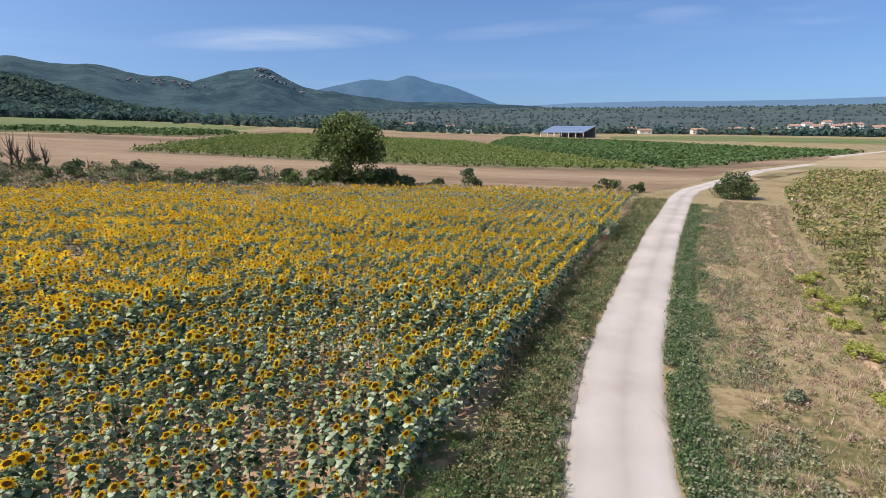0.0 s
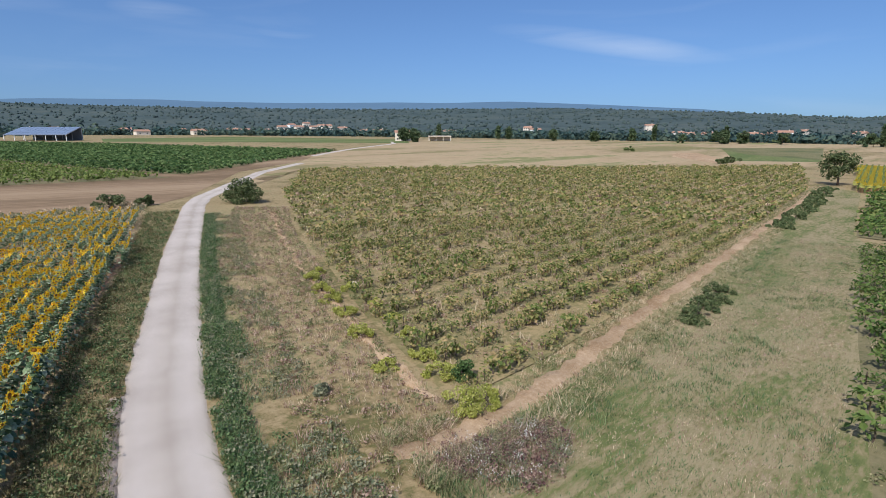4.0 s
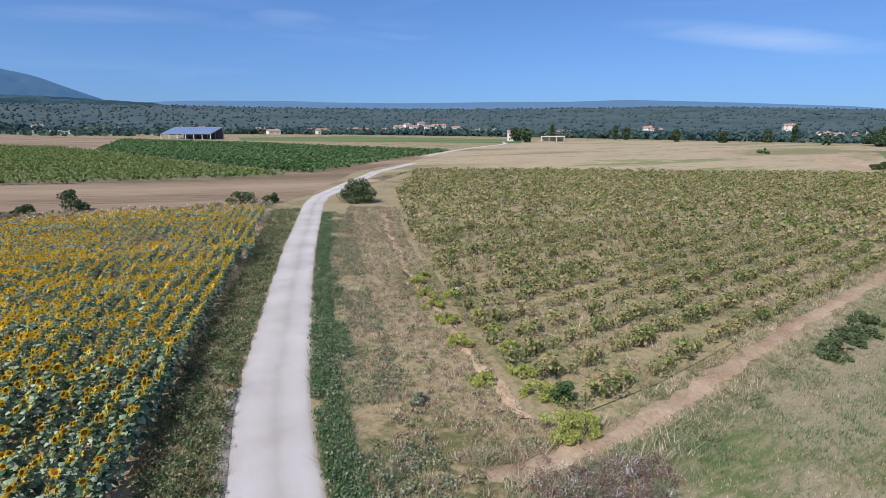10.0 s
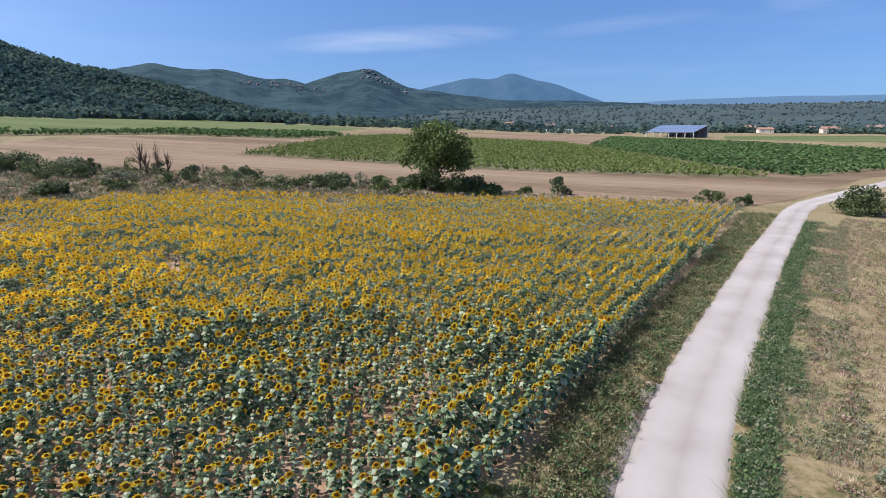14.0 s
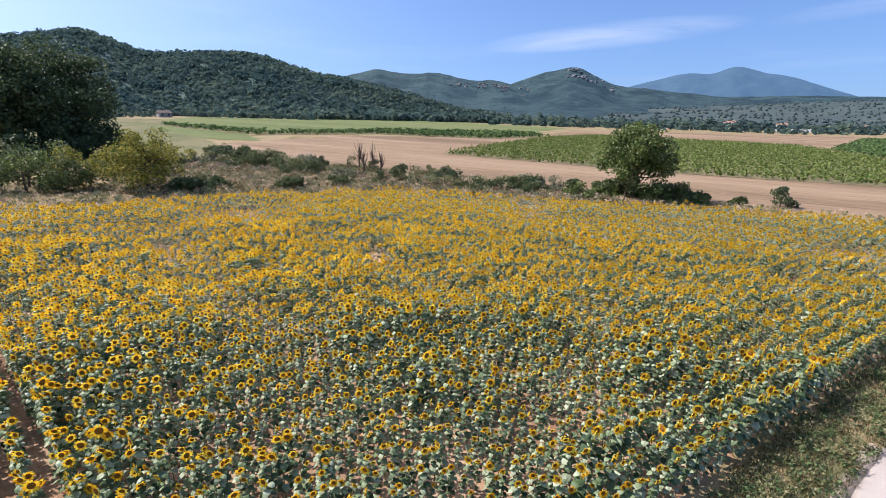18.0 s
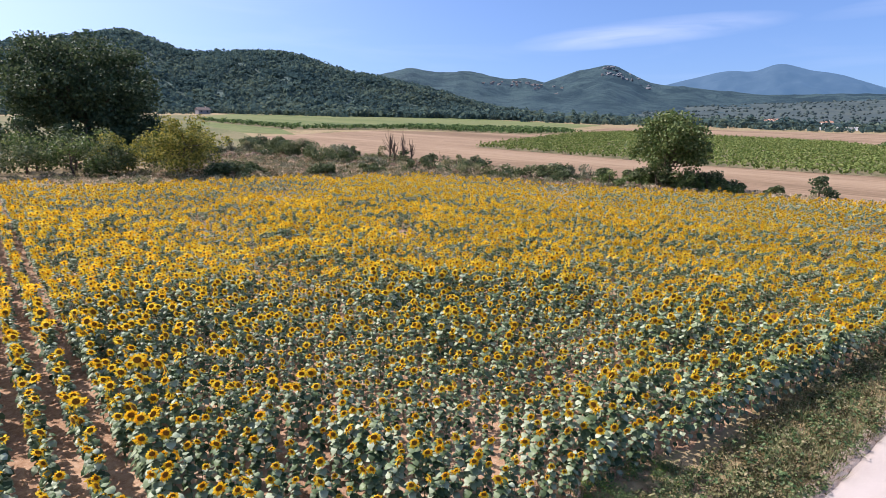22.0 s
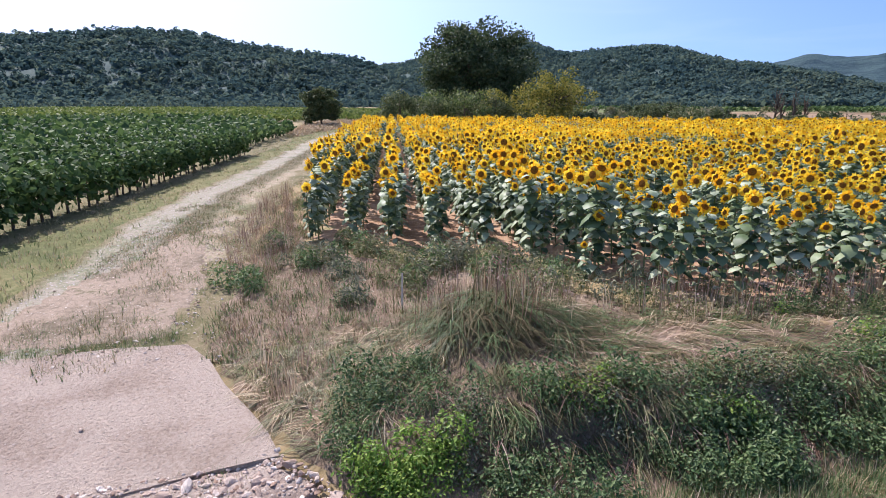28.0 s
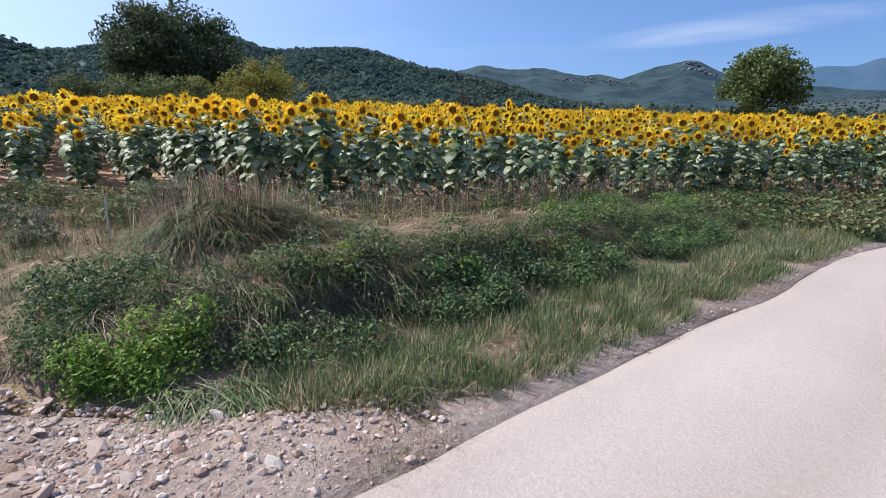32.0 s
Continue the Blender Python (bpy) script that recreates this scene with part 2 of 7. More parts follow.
M_SAND = earth("sandy_path", [(0.35, (0.291, 0.188, 0.106)), (0.55, (0.407, 0.278, 0.168)), (0.7, (0.48, 0.343, 0.224))], 0.4, 5.0, speck=(0.62, 0.55, 0.45))
M_STUBBLE = earth("tan_stubble", [(0.35, (0.165, 0.110, 0.062)), (0.5, (0.255, 0.172, 0.104)), (0.65, (0.315, 0.222, 0.138))], 0.06, 1.2, stretch=(-9, 0.10), mixing=0.45)
M_TANFIELD = earth("dry_fallow", [(0.34, (0.20, 0.175, 0.075)), (0.46, (0.34, 0.25, 0.145)), (0.56, (0.40, 0.295, 0.18)), (0.66, (0.19, 0.19, 0.075))], 0.03, 0.5, stretch=(-4, 0.25), mixing=0.35)
M_GREENFIELD = earth("light_green_crop", [(0.35, (0.088, 0.120, 0.036)), (0.5, (0.125, 0.150, 0.048)), (0.6, (0.165, 0.178, 0.068)), (0.75, (0.10, 0.125, 0.040))], 0.03, 0.8, stretch=(35, 0.12), mixing=0.45)
M_MEADOW = earth("mown_meadow", [(0.24, (0.082, 0.105, 0.034)), (0.40, (0.140, 0.152, 0.054)), (0.50, (0.225, 0.188, 0.096)), (0.62, (0.30, 0.24, 0.142)), (0.76, (0.155, 0.150, 0.058))], 0.40, 4.0, stretch=(-8, 0.30), mixing=0.52, bump=1.0)
M_VINESOIL = earth("vineyard_soil", [(0.3, (0.095, 0.098, 0.040)), (0.5, (0.175, 0.150, 0.077)), (0.7, (0.225, 0.185, 0.10))], 0.2, 3.0)
M_GRAVEL = earth("white_gravel_road", [(0.25, (0.36, 0.305, 0.266)), (0.5, (0.45, 0.39, 0.346)), (0.75, (0.52, 0.458, 0.412))], 0.30, 45.0, bump=0.35, speck=(0.64, 0.575, 0.52), speck_scale=70, mixing=0.45)
worn(M_GRAVEL, [(0.0, (0.80, 0.76, 0.70)), (0.07, (0.98, 0.97, 0.96)), (0.22, (1.06, 1.06, 1.07)), (0.40, (1.0, 0.99, 0.98)), (0.53, (0.90, 0.885, 0.86)), (0.66, (1.02, 1.02, 1.02)), (0.80, (1.07, 1.07, 1.08)), (0.93, (0.98, 0.97, 0.95)), (1.0, (0.80, 0.76, 0.70))], 0.16)
M_CONCRETE = earth("old_concrete", [(0.25, (0.275, 0.205, 0.158)), (0.42, (0.385, 0.302, 0.242)), (0.6, (0.455, 0.37, 0.305)), (0.78, (0.34, 0.268, 0.212))], 1.4, 26.0, bump=0.9, speck=(0.27, 0.22, 0.185), speck_scale=15)
M_BANK = earth("reddish_bank_soil", [(0.3, (0.13, 0.092, 0.060)), (0.5, (0.225, 0.162, 0.110)), (0.7, (0.32, 0.235, 0.168))], 0.8, 12.0, bump=0.9, speck=(0.40, 0.33, 0.27), speck_scale=16)
M_TRACK = earth("dry_track_earth", [(0.28, (0.105, 0.10, 0.042)), (0.44, (0.165, 0.145, 0.07)), (0.56, (0.235, 0.185, 0.11)), (0.72, (0.14, 0.135, 0.055))], 0.6, 7.0, bump=0.9, speck=(0.36, 0.31, 0.25), speck_scale=14)
worn(M_TRACK, [(0.0, (1, 1, 1)), (0.07, (1, 1, 1)), (0.14, (1.5, 1.62, 2.2)), (0.36, (1.55, 1.68, 2.35)), (0.43, (0.78, 0.80, 0.85)), (0.58, (0.78, 0.80, 0.82)), (0.65, (1.5, 1.48, 1.85)), (0.74, (1.55, 1.55, 1.9)), (0.80, (1, 1, 1)), (1.0, (0.95, 0.97, 0.95))], 0.12)
M_TRACKSTONE = earth("stony_track_earth", [(0.25, (0.14, 0.112, 0.072)), (0.42, (0.235, 0.182, 0.13)), (0.58, (0.355, 0.272, 0.205)), (0.75, (0.175, 0.15, 0.088))], 0.9, 7.0, bump=1.0, speck=(0.44, 0.38, 0.32), speck_scale=14)
M_STRIP = earth("olive_turf", [(0.3, (0.085, 0.098, 0.034)), (0.48, (0.135, 0.140, 0.052)), (0.6, (0.21, 0.185, 0.085)), (0.75, (0.11, 0.12, 0.042))], 0.5, 6.0, bump=0.9)
M_OLDSOIL = earth("old_vineyard_ground", [(0.28, (0.13, 0.125, 0.046)), (0.45, (0.215, 0.178, 0.080)), (0.58, (0.33, 0.245, 0.130)), (0.74, (0.165, 0.155, 0.056))], 0.14, 2.2)
M_STONY = earth("stony_dust", [(0.25, (0.26, 0.185, 0.14)), (0.45, (0.375, 0.29, 0.235)), (0.6, (0.465, 0.376, 0.315)), (0.78, (0.30, 0.25, 0.178))], 1.3, 16.0, bump=1.0, speck=(0.55, 0.48, 0.42), speck_scale=22)
M_STONE = rugged(leafy("limestone", [(0.05, (0.33, 0.225, 0.165)), (0.35, (0.47, 0.355, 0.285)), (0.7, (0.57, 0.46, 0.39)), (0.97, (0.68, 0.60, 0.53))], 0.9, 0.0, 0.1), 55.0, 0.004)
# aerial haze is mixed into the leaf colours: paler, bluer greens
M_WOODS = leafy("haze_tinted_canopy", [(0.28, (0.050, 0.092, 0.094)), (0.45, (0.074, 0.122, 0.116)), (0.58, (0.102, 0.150, 0.122)), (0.72, (0.140, 0.178, 0.126))], 1.0, 0.4, 0.0, patches=0.014)
# ridge scrub and woodland: distance haze painted in as blue-grey base colours
M_SCRUB = leafy("haze_tinted_scrub", [(0.2, (0.048, 0.070, 0.068)), (0.5, (0.064, 0.088, 0.084)), (0.8, (0.084, 0.104, 0.092))], 0.95, 0.0, 0.0, patches=0.008)
M_FARWOODS = earth("haze_tinted_woodland", [(0.30, (0.040, 0.060, 0.062)), (0.5, (0.058, 0.080, 0.078)), (0.7, (0.082, 0.098, 0.086))], 0.012, 0.06, bump=1.0, mixing=0.6)
# the hillside under the trees carries the same painted haze tint
M_HILLSIDE = earth("haze_tinted_hillside", [(0.3, (0.050, 0.086, 0.086)), (0.55, (0.074, 0.112, 0.100)), (0.75, (0.105, 0.142, 0.110))], 0.02, 0.2, bump=0.4)
M_SF_LEAF = leafy("sunflower_leaf", [(0.05, (0.034, 0.065, 0.024)), (0.36, (0.100, 0.152, 0.064)), (0.68, (0.220, 0.278, 0.148)), (0.95, (0.39, 0.44, 0.295))], 0.52, 0.14, 0.30)
M_SF_STEM = leafy("sunflower_stem", [(0.2, (0.12, 0.17, 0.06)), (0.8, (0.20, 0.24, 0.10))], 0.6, 0.0)
M_PETAL = leafy("sunflower_petal", [(0.1, (0.84, 0.40, 0.010)), (0.5, (0.92, 0.56, 0.02)), (0.9, (0.96, 0.72, 0.07))], 0.6, 0.42, 0.2)
M_PETAL_PALE = leafy("pale_sunflower_petal", [(0.1, (0.88, 0.60, 0.05)), (0.9, (0.95, 0.80, 0.16))], 0.6, 0.5, 0.2)
M_DISC = plain("sunflower_disc", (0.25, 0.105, 0.018), 0.9, 0, 0.5, 30)
M_VINE = leafy("vine_leaf", [(0.1, (0.044, 0.088, 0.030)), (0.5, (0.088, 0.150, 0.048)), (0.9, (0.160, 0.225, 0.082))], 0.6, 0.3, 0.12)
M_VINE_SUNNY = leafy("sunlit_vine_leaf", [(0.30, (0.060, 0.108, 0.028)), (0.48, (0.112, 0.172, 0.046)), (0.60, (0.165, 0.215, 0.060)), (0.74, (0.235, 0.252, 0.088))], 0.6, 0.3, 0.12, patches=0.35)
M_VINE_PALE = leafy("pale_vine_leaf", [(0.1, (0.085, 0.130, 0.030)), (0.5, (0.155, 0.205, 0.052)), (0.9, (0.235, 0.272, 0.086))], 0.6, 0.3, 0.15)
M_SHRUB = leafy("yellow_green_shrub", [(0.1, (0.30, 0.33, 0.06)), (0.5, (0.44, 0.45, 0.11)), (0.9, (0.56, 0.53, 0.18))], 0.7, 0.45, 0.2)
M_OLDVINE = leafy("weedy_vine_leaf", [(0.34, (0.105, 0.145, 0.036)), (0.46, (0.20, 0.22, 0.066)), (0.57, (0.345, 0.30, 0.115)), (0.72, (0.46, 0.33, 0.165))], 0.7, 0.3, 0.2, patches=0.55)
M_DRY = leafy("dry_grass", [(0.1, (0.32, 0.235, 0.14)), (0.5, (0.55, 0.415, 0.27)), (0.9, (0.70, 0.57, 0.41))], 0.8, 0.25, 0.15)
M_OLIVE = leafy("olive_grass", [(0.1, (0.125, 0.15, 0.055)), (0.5, (0.235, 0.24, 0.112)), (0.9, (0.38, 0.325, 0.185))], 0.7, 0.25, 0.2)
M_SEDGE = leafy("dark_sedge", [(0.1, (0.062, 0.066, 0.028)), (0.5, (0.125, 0.112, 0.050)), (0.9, (0.23, 0.175, 0.092))], 0.7, 0.25, 0.2)
M_GREEN = leafy("green_grass", [(0.1, (0.074, 0.135, 0.045)), (0.5, (0.135, 0.215, 0.080)), (0.9, (0.245, 0.30, 0.13))], 0.6, 0.3, 0.25)
M_WEED = leafy("dark_weed_leaf", [(0.1, (0.040, 0.080, 0.030)), (0.5, (0.090, 0.150, 0.054)), (0.9, (0.185, 0.245, 0.100))], 0.5, 0.3, 0.28)
M_LIME = leafy("lime_weed_leaf", [(0.1, (0.10, 0.20, 0.030)), (0.5, (0.185, 0.305, 0.045)), (0.9, (0.33, 0.43, 0.09))], 0.5, 0.35, 0.3)
M_GREY = leafy("greyish_weed", [(0.1, (0.132, 0.154, 0.094)), (0.5, (0.22, 0.231, 0.143)), (0.9, (0.33, 0.308, 0.198))], 0.8, 0.2, 0.2)
M_RUST = leafy("rusty_weed", [(0.1, (0.19, 0.105, 0.075)), (0.5, (0.34, 0.225, 0.17)), (0.9, (0.48, 0.36, 0.285))], 0.8, 0.2, 0.2)
M_DARKTREE = leafy("dark_oak_leaf", [(0.1, (0.038, 0.068, 0.030)), (0.5, (0.070, 0.106, 0.046)), (0.9, (0.13, 0.165, 0.075))], 0.55, 0.25, 0.25)
M_TREE = leafy("walnut_leaf", [(0.1, (0.06, 0.102, 0.024)), (0.5, (0.12, 0.174, 0.048)), (0.9, (0.216, 0.24, 0.084))], 0.5, 0.3, 0.3)
M_YELTREE = leafy("yellowing_leaf", [(0.1, (0.10, 0.125, 0.024)), (0.45, (0.21, 0.215, 0.04)), (0.9, (0.40, 0.34, 0.07))], 0.6, 0.3, 0.25)
M_BUSH = leafy("hedge_leaf", [(0.1, (0.058, 0.086, 0.033)), (0.5, (0.105, 0.138, 0.055)), (0.9, (0.18, 0.195, 0.088))], 0.6, 0.25, 0.2)
M_BARK = earth("bark", [(0.3, (0.07, 0.05, 0.035)), (0.7, (0.17, 0.13, 0.10))], 3.0, 25.0, 0.9, 0.9)
M_WHITEFLOWER = leafy("white_umbel", [(0.2, (0.55, 0.52, 0.48)), (0.8, (0.75, 0.73, 0.68))], 0.8, 0.2)
M_PURPLE = leafy("purple_seedhead", [(0.2, (0.10, 0.052, 0.05)), (0.8, (0.21, 0.115, 0.105))], 0.8, 0.2)
M_PLASTER = plain("pale_plaster", (0.70, 0.62, 0.52), 0.9)
M_OLDWALL = plain("weathered_stone_wall", (0.30, 0.285, 0.275), 0.95)
M_TILE = plain("terracotta_roof", (0.36, 0.21, 0.15), 0.9)
M_PALETILE = plain("pale_grey_tile", (0.15, 0.122, 0.108), 0.9)
M_GLASS = plain("dark_window", (0.03, 0.035, 0.04), 0.2)
M_SOLAR = plain("solar_panel", (0.17, 0.22, 0.32), 0.35)
M_STEEL = plain("barn_steel", (0.20, 0.21, 0.24), 0.6)
M_WHITE = plain("white_sheet", (0.8, 0.8, 0.78), 0.6)
M_STAKE = plain("weathered_white_wood", (0.62, 0.56, 0.50), 0.8)

# ---- terrain ----
ROAD_Y = [-30, 0, 2, 3.8, 6.5, 9.2, 13.2, 19, 24.5, 31.9, 44.9, 57, 70, 78]
ROAD_L = [0.1, 0.62, 0.75, 1.08, 1.40, 1.86, 2.75, 4.55, 6.65, 9.7, 15.1, 20.5, 26.2, 30.6]


def road_edge(y):
    return np.interp(y, ROAD_Y, ROAD_L)


def slope_h(x, y):
    """The broad slope: the plain rises towards the hills and falls away to flat fields on the other side."""
    x, y = np.asarray(x, float), np.clip(np.asarray(y, float), -300, 1500)
    return 0.0097 * y + np.where(x > 0, -1.92 * (1 - np.exp(-np.maximum(x, 0) / 45)), -0.0427 * np.maximum(x, -500))


def bank_h(x, y):
    """The ditch and the grassy bank between the gravel road and the sunflowers."""
    x, y = np.asarray(x, float), np.asarray(y, float)
    d = road_edge(y) - x
    prof = np.interp(d, [0, 0.6, 1.2, 1.75, 2.1, 2.4, 2.9, 3.6, 5.0, 8.0, 12.0], [0, 0.03, -0.12, -0.06, 0.30, 0.40, 0.42, 0.36, 0.26, 0.16, 0.0])
    along = np.interp(y, [-0.6, 0.9, 2.2, 6.0, 9.5, 15.0], [0, 0.75, 1, 0.8, 0.35, 0.0])
    mound = 0.34 * np.exp(-(((x + 2.8) / 0.62) ** 2 + ((y - 2.1) / 0.75) ** 2) ** 1.4)
    return prof * along + mound


def ground_h(x, y):
    return slope_h(x, y) + bank_h(x, y)


def mesh_of(name, verts, faces, mats, mat_index=None, smooth=False):
    """A mesh from an array of vertices and arrays of triangles or quads."""
    me = bpy.data.meshes.new(name)
    faces = [np.asarray(f, dtype=np.int32) for f in (faces if isinstance(faces, list) else [faces]) if len(f)]
    loops = np.concatenate([f.ravel() for f in faces])
    totals = np.concatenate([np.full(len(f), f.shape[1], dtype=np.int32) for f in faces])
    starts = np.concatenate([[0], np.cumsum(totals)[:-1]]).astype(np.int32)
    verts = np.asarray(verts, dtype=np.float32)
    me.vertices.add(len(verts))
    me.vertices.foreach_set("co", verts.ravel())
    me.loops.add(len(loops))
    me.loops.foreach_set("vertex_index", loops)
    me.polygons.add(len(totals))
    me.polygons.foreach_set("loop_start", starts)
    me.polygons.foreach_set("loop_total", totals)
    if mat_index is not None:
        me.polygons.foreach_set("material_index", np.asarray(mat_index, dtype=np.int32))
    me.polygons.foreach_set("use_smooth", np.full(len(totals), bool(smooth)))
    for m in mats if isinstance(mats, (list, tuple)) else [mats]:
        me.materials.append(m)
    me.update(calc_edges=True)
    return me


def thing(name, me, label="", category="", group="", kind="", parent=None):
    ob = new(name, me)
    if parent is not None:
        ob.parent = parent
    return tagged(ob, label, category, group, kind)


def inside(poly, x, y):
    """Which of the points lie in the polygon."""
    p = np.asarray(poly, float)
    res = np.zeros(np.shape(x), bool)
    j = len(p) - 1
    for i in range(len(p)):
        cond = (p[i, 1] > y) != (p[j, 1] > y)
        with np.errstate(divide="ignore", invalid="ignore"):
            cross = (p[j, 0] - p[i, 0]) * (y - p[i, 1]) / (p[j, 1] - p[i, 1]) + p[i, 0]
        res ^= cond & (x < cross)
        j = i
    return res


KNOTS = [0, 4, 8, 12, 16, 20, 25, 30, 35, 40, 46, 52, 60, 70, 80, 92, 105, 120, 140, 165, 195, 230, 280, 340, 420, 520]


def grid_lines(lo, hi, dense_lo, dense_hi, step, rest):
    return np.unique(np.round(np.concatenate([np.arange(dense_lo, dense_hi + 1e-6, step), [v for v in rest if lo <= v <= hi and not dense_lo < v < dense_hi]]), 3))


gx = grid_lines(-4600, 4600, -14, 4, 0.16, KNOTS + [-14, -20, -40, -80, -160, -300, -500, -1000, -2500, -4600, 700, 1200, 2500, 4600])
gy = grid_lines(-4600, 4600, -3, 15, 0.16, [-4600, -2500, -1000, -300, -120, -60, -30, -15, -8, -3, 15, 20, 30, 45, 60, 80, 110, 150, 220, 320, 500, 800, 1500, 2500, 4600])
GX, GY = np.meshgrid(gx, gy, indexing="ij")
GZ = ground_h(GX, GY)
near_zone = (bank_h(GX, GY) > 0.03) & (GX > -14) & (GX < road_edge(GY) - 0.1) & (GY > -3) & (GY < 15)
GZ = GZ + np.where(near_zone, 0.03 * np.sin(GX * 7.3 + np.sin(GY * 5.1)) * np.sin(GY * 6.1 + np.sin(GX * 4.7)), 0)
ids = np.arange(GX.size).reshape(GX.shape)
quads = np.stack([ids[:-1, :-1], ids[1:, :-1], ids[1:, 1:], ids[:-1, 1:]], -1).reshape(-1, 4)
thing("ground", mesh_of("ground", np.stack([GX, GY, GZ], -1).reshape(-1, 3), quads, M_GROUND, smooth=True),
      "dry grassy plain rising gently towards wooded hills", "ground", kind="structure")


def patch(name, poly, lift, mat, label, category="field"):
    """A field laid on the slope as a sheet, cut along the same lines as the ground below it."""
    bm = bmesh.new()
    bm.faces.new([bm.verts.new((x, y, 0)) for x, y in poly])
    bmesh.ops.triangulate(bm, faces=bm.faces[:])
    for k in KNOTS:
        bmesh.ops.bisect_plane(bm, geom=bm.verts[:] + bm.edges[:] + bm.faces[:], plane_co=(k, 0, 0), plane_no=(1, 0, 0))
    for v in bm.verts:
        v.co.z = float(slope_h(v.co.x, v.co.y)) + lift
    bmesh.ops.recalc_face_normals(bm, faces=bm.faces[:])
    for f in bm.faces:
        if f.normal.z < 0:
            f.normal_flip()
    me = bpy.data.meshes.new(name)
    bm.to_mesh(me)
    bm.free()
    me.materials.append(mat)
    return thing(name, me, label, category, kind="structure")


def ribbon(name, left, right, lift, mat, label, category, crown=0.0, cols=7, follow=ground_h, wob=0.0):
    """A road or path between two edge lines of equal length, with edges that waver."""
    left, right = np.asarray(left, float), np.asarray(right, float)
    if wob:
        across = (right - left) / np.hypot(*(right - left).T)[:, None]
        left = left + across * np.array([wob * (noise.noise((a * 0.9, b * 0.9, 1.5)) + 0.6 * noise.noise((a * 1.9, b * 1.9, 2.5))) for a, b in left])[:, None]
        right = right + across * np.array([wob * (noise.noise((a * 0.9, b * 0.9, 4.5)) + 0.6 * noise.noise((a * 1.9, b * 1.9, 5.5))) for a, b in right])[:, None]
    n = len(left)
    u = np.concatenate([[0], np.linspace(0.06, 0.94, cols - 2), [1]])
    pts = left[:, None] * (1 - u[None, :, None]) + right[:, None] * u[None, :, None]
    z = follow(pts[..., 0], pts[..., 1]) + lift + crown * (1 - (2 * u - 1) ** 2)[None]
    z[:, [0, -1]] -= lift + 0.025
    v = np.concatenate([pts, z[..., None]], -1).reshape(-1, 3)
    i = np.arange(n * cols).reshape(n, cols)
    q = np.stack([i[:-1, :-1], i[:-1, 1:], i[1:, 1:], i[1:, :-1]], -1).reshape(-1, 4)
    me = mesh_of(name, v, q, mat, smooth=True)
    me.attributes.new("across", "FLOAT", "POINT").data.foreach_set("value", np.tile(u, n).astype(np.float32))
    return thing(name, me, label, category, kind="structure")


def resample(line, step):
    line = np.asarray(line, float)
    s = np.concatenate([[0], np.cumsum(np.hypot(*np.diff(line, axis=0).T))])
    t = np.linspace(0, s[-1], max(2, int(s[-1] / step) + 1))
    # round the corners a little
    out = np.stack([np.interp(t, s, line[:, k]) for k in (0, 1)], -1)
    for _ in range(6):
        out[1:-1] = 0.25 * out[:-2] + 0.5 * out[1:-1] + 0.25 * out[2:]
    return out


def offset_line(line, d):
    t = np.gradient(line, axis=0)
    t /= np.hypot(*t.T)[:, None]
    return line + np.stack([t[:, 1], -t[:, 0]], -1) * d


# fields, from the broad to the narrow
SF_POLY = [(-8.7, 0.6), (-16.5, 1.7), (-25, 3.4), (-47, 9.0), (-62, 12.8), (-50, 21), (-44.5, 31), (-41, 39), (-36.5, 47.5), (-26, 51), (-16, 55), (-6.6, 59.5), (10.4, 63.5), (20.0, 64.8),
           (11.9, 42.4), (8.4, 34.5), (5.4, 27.4), (1.95, 18.7), (0.2, 13.1), (-1.0, 9.5), (-2.0, 7.2), (-3.1, 5.1), (-3.9, 4.6), (-5.2, 4.3), (-6.2, 3.8), (-6.9, 2.6), (-7.5, 1.9)]
patch("stubble_field", [(-131, 146), (-117, 86), (-80, 63), (-56, 71), (-38, 74), (-20, 70), (24, 73), (31, 80), (58, 120), (85, 143), (140, 197), (115, 330), (30, 480), (-110, 330), (-95, 240), (-100, 180)], 0.03, M_STUBBLE, "tan stubble field with dry straw rows")
patch("fallow_field", [(42, 86), (62, 117), (85, 140), (128, 192), (230, 262), (330, 330), (430, 140), (330, 60), (225, 42), (195, 30), (165, 52), (143, 72), (107, 102), (75, 120), (50, 100)], 0.035, M_TANFIELD, "dry pinkish fallow field with weeds")
patch("green_field", [(-226, 142), (-292, 180), (-340, 230), (-270, 410), (-132, 372), (-107, 245), (-149, 192), (-152, 136)], 0.06, M_GREENFIELD, "light green crop strip below the hills")
patch("green_field", [(240, 262), (300, 330), (230, 480), (120, 460), (100, 380), (170, 330)], 0.06, M_GREENFIELD, "light green far field beside the village")
patch("fallow_field", [(330, 60), (430, 140), (540, 60), (540, -180), (305, -89), (230, -67), (226, -20), (240, -8), (334, 20)], 0.045, M_TANFIELD, "dry pale field strips near the tree line")
patch("green_field", [(334, 17), (234, -11), (226, -25), (230, -67), (305, -89), (317, -54), (389, -4)], 0.065, M_GREENFIELD, "green vineyard strip behind the far sunflowers")
patch("green_field", [(400, 21), (395, -4), (351, -60), (333, -97), (516, -149), (468, -43)], 0.065, M_GREENFIELD, "green field before the tree line")
patch("green_field", [(324, 107), (373, 65), (231, 40), (256, 71)], 0.065, M_PASTURE, "greenish strip of weedy fallow land")
patch("blue_green_field", [(217, -22), (226, -47), (219, -64), (156, -46), (180, -37), (182, -23)], 0.08, M_CABBAGE, "dark blue-green vegetable plot beside the far sunflowers")
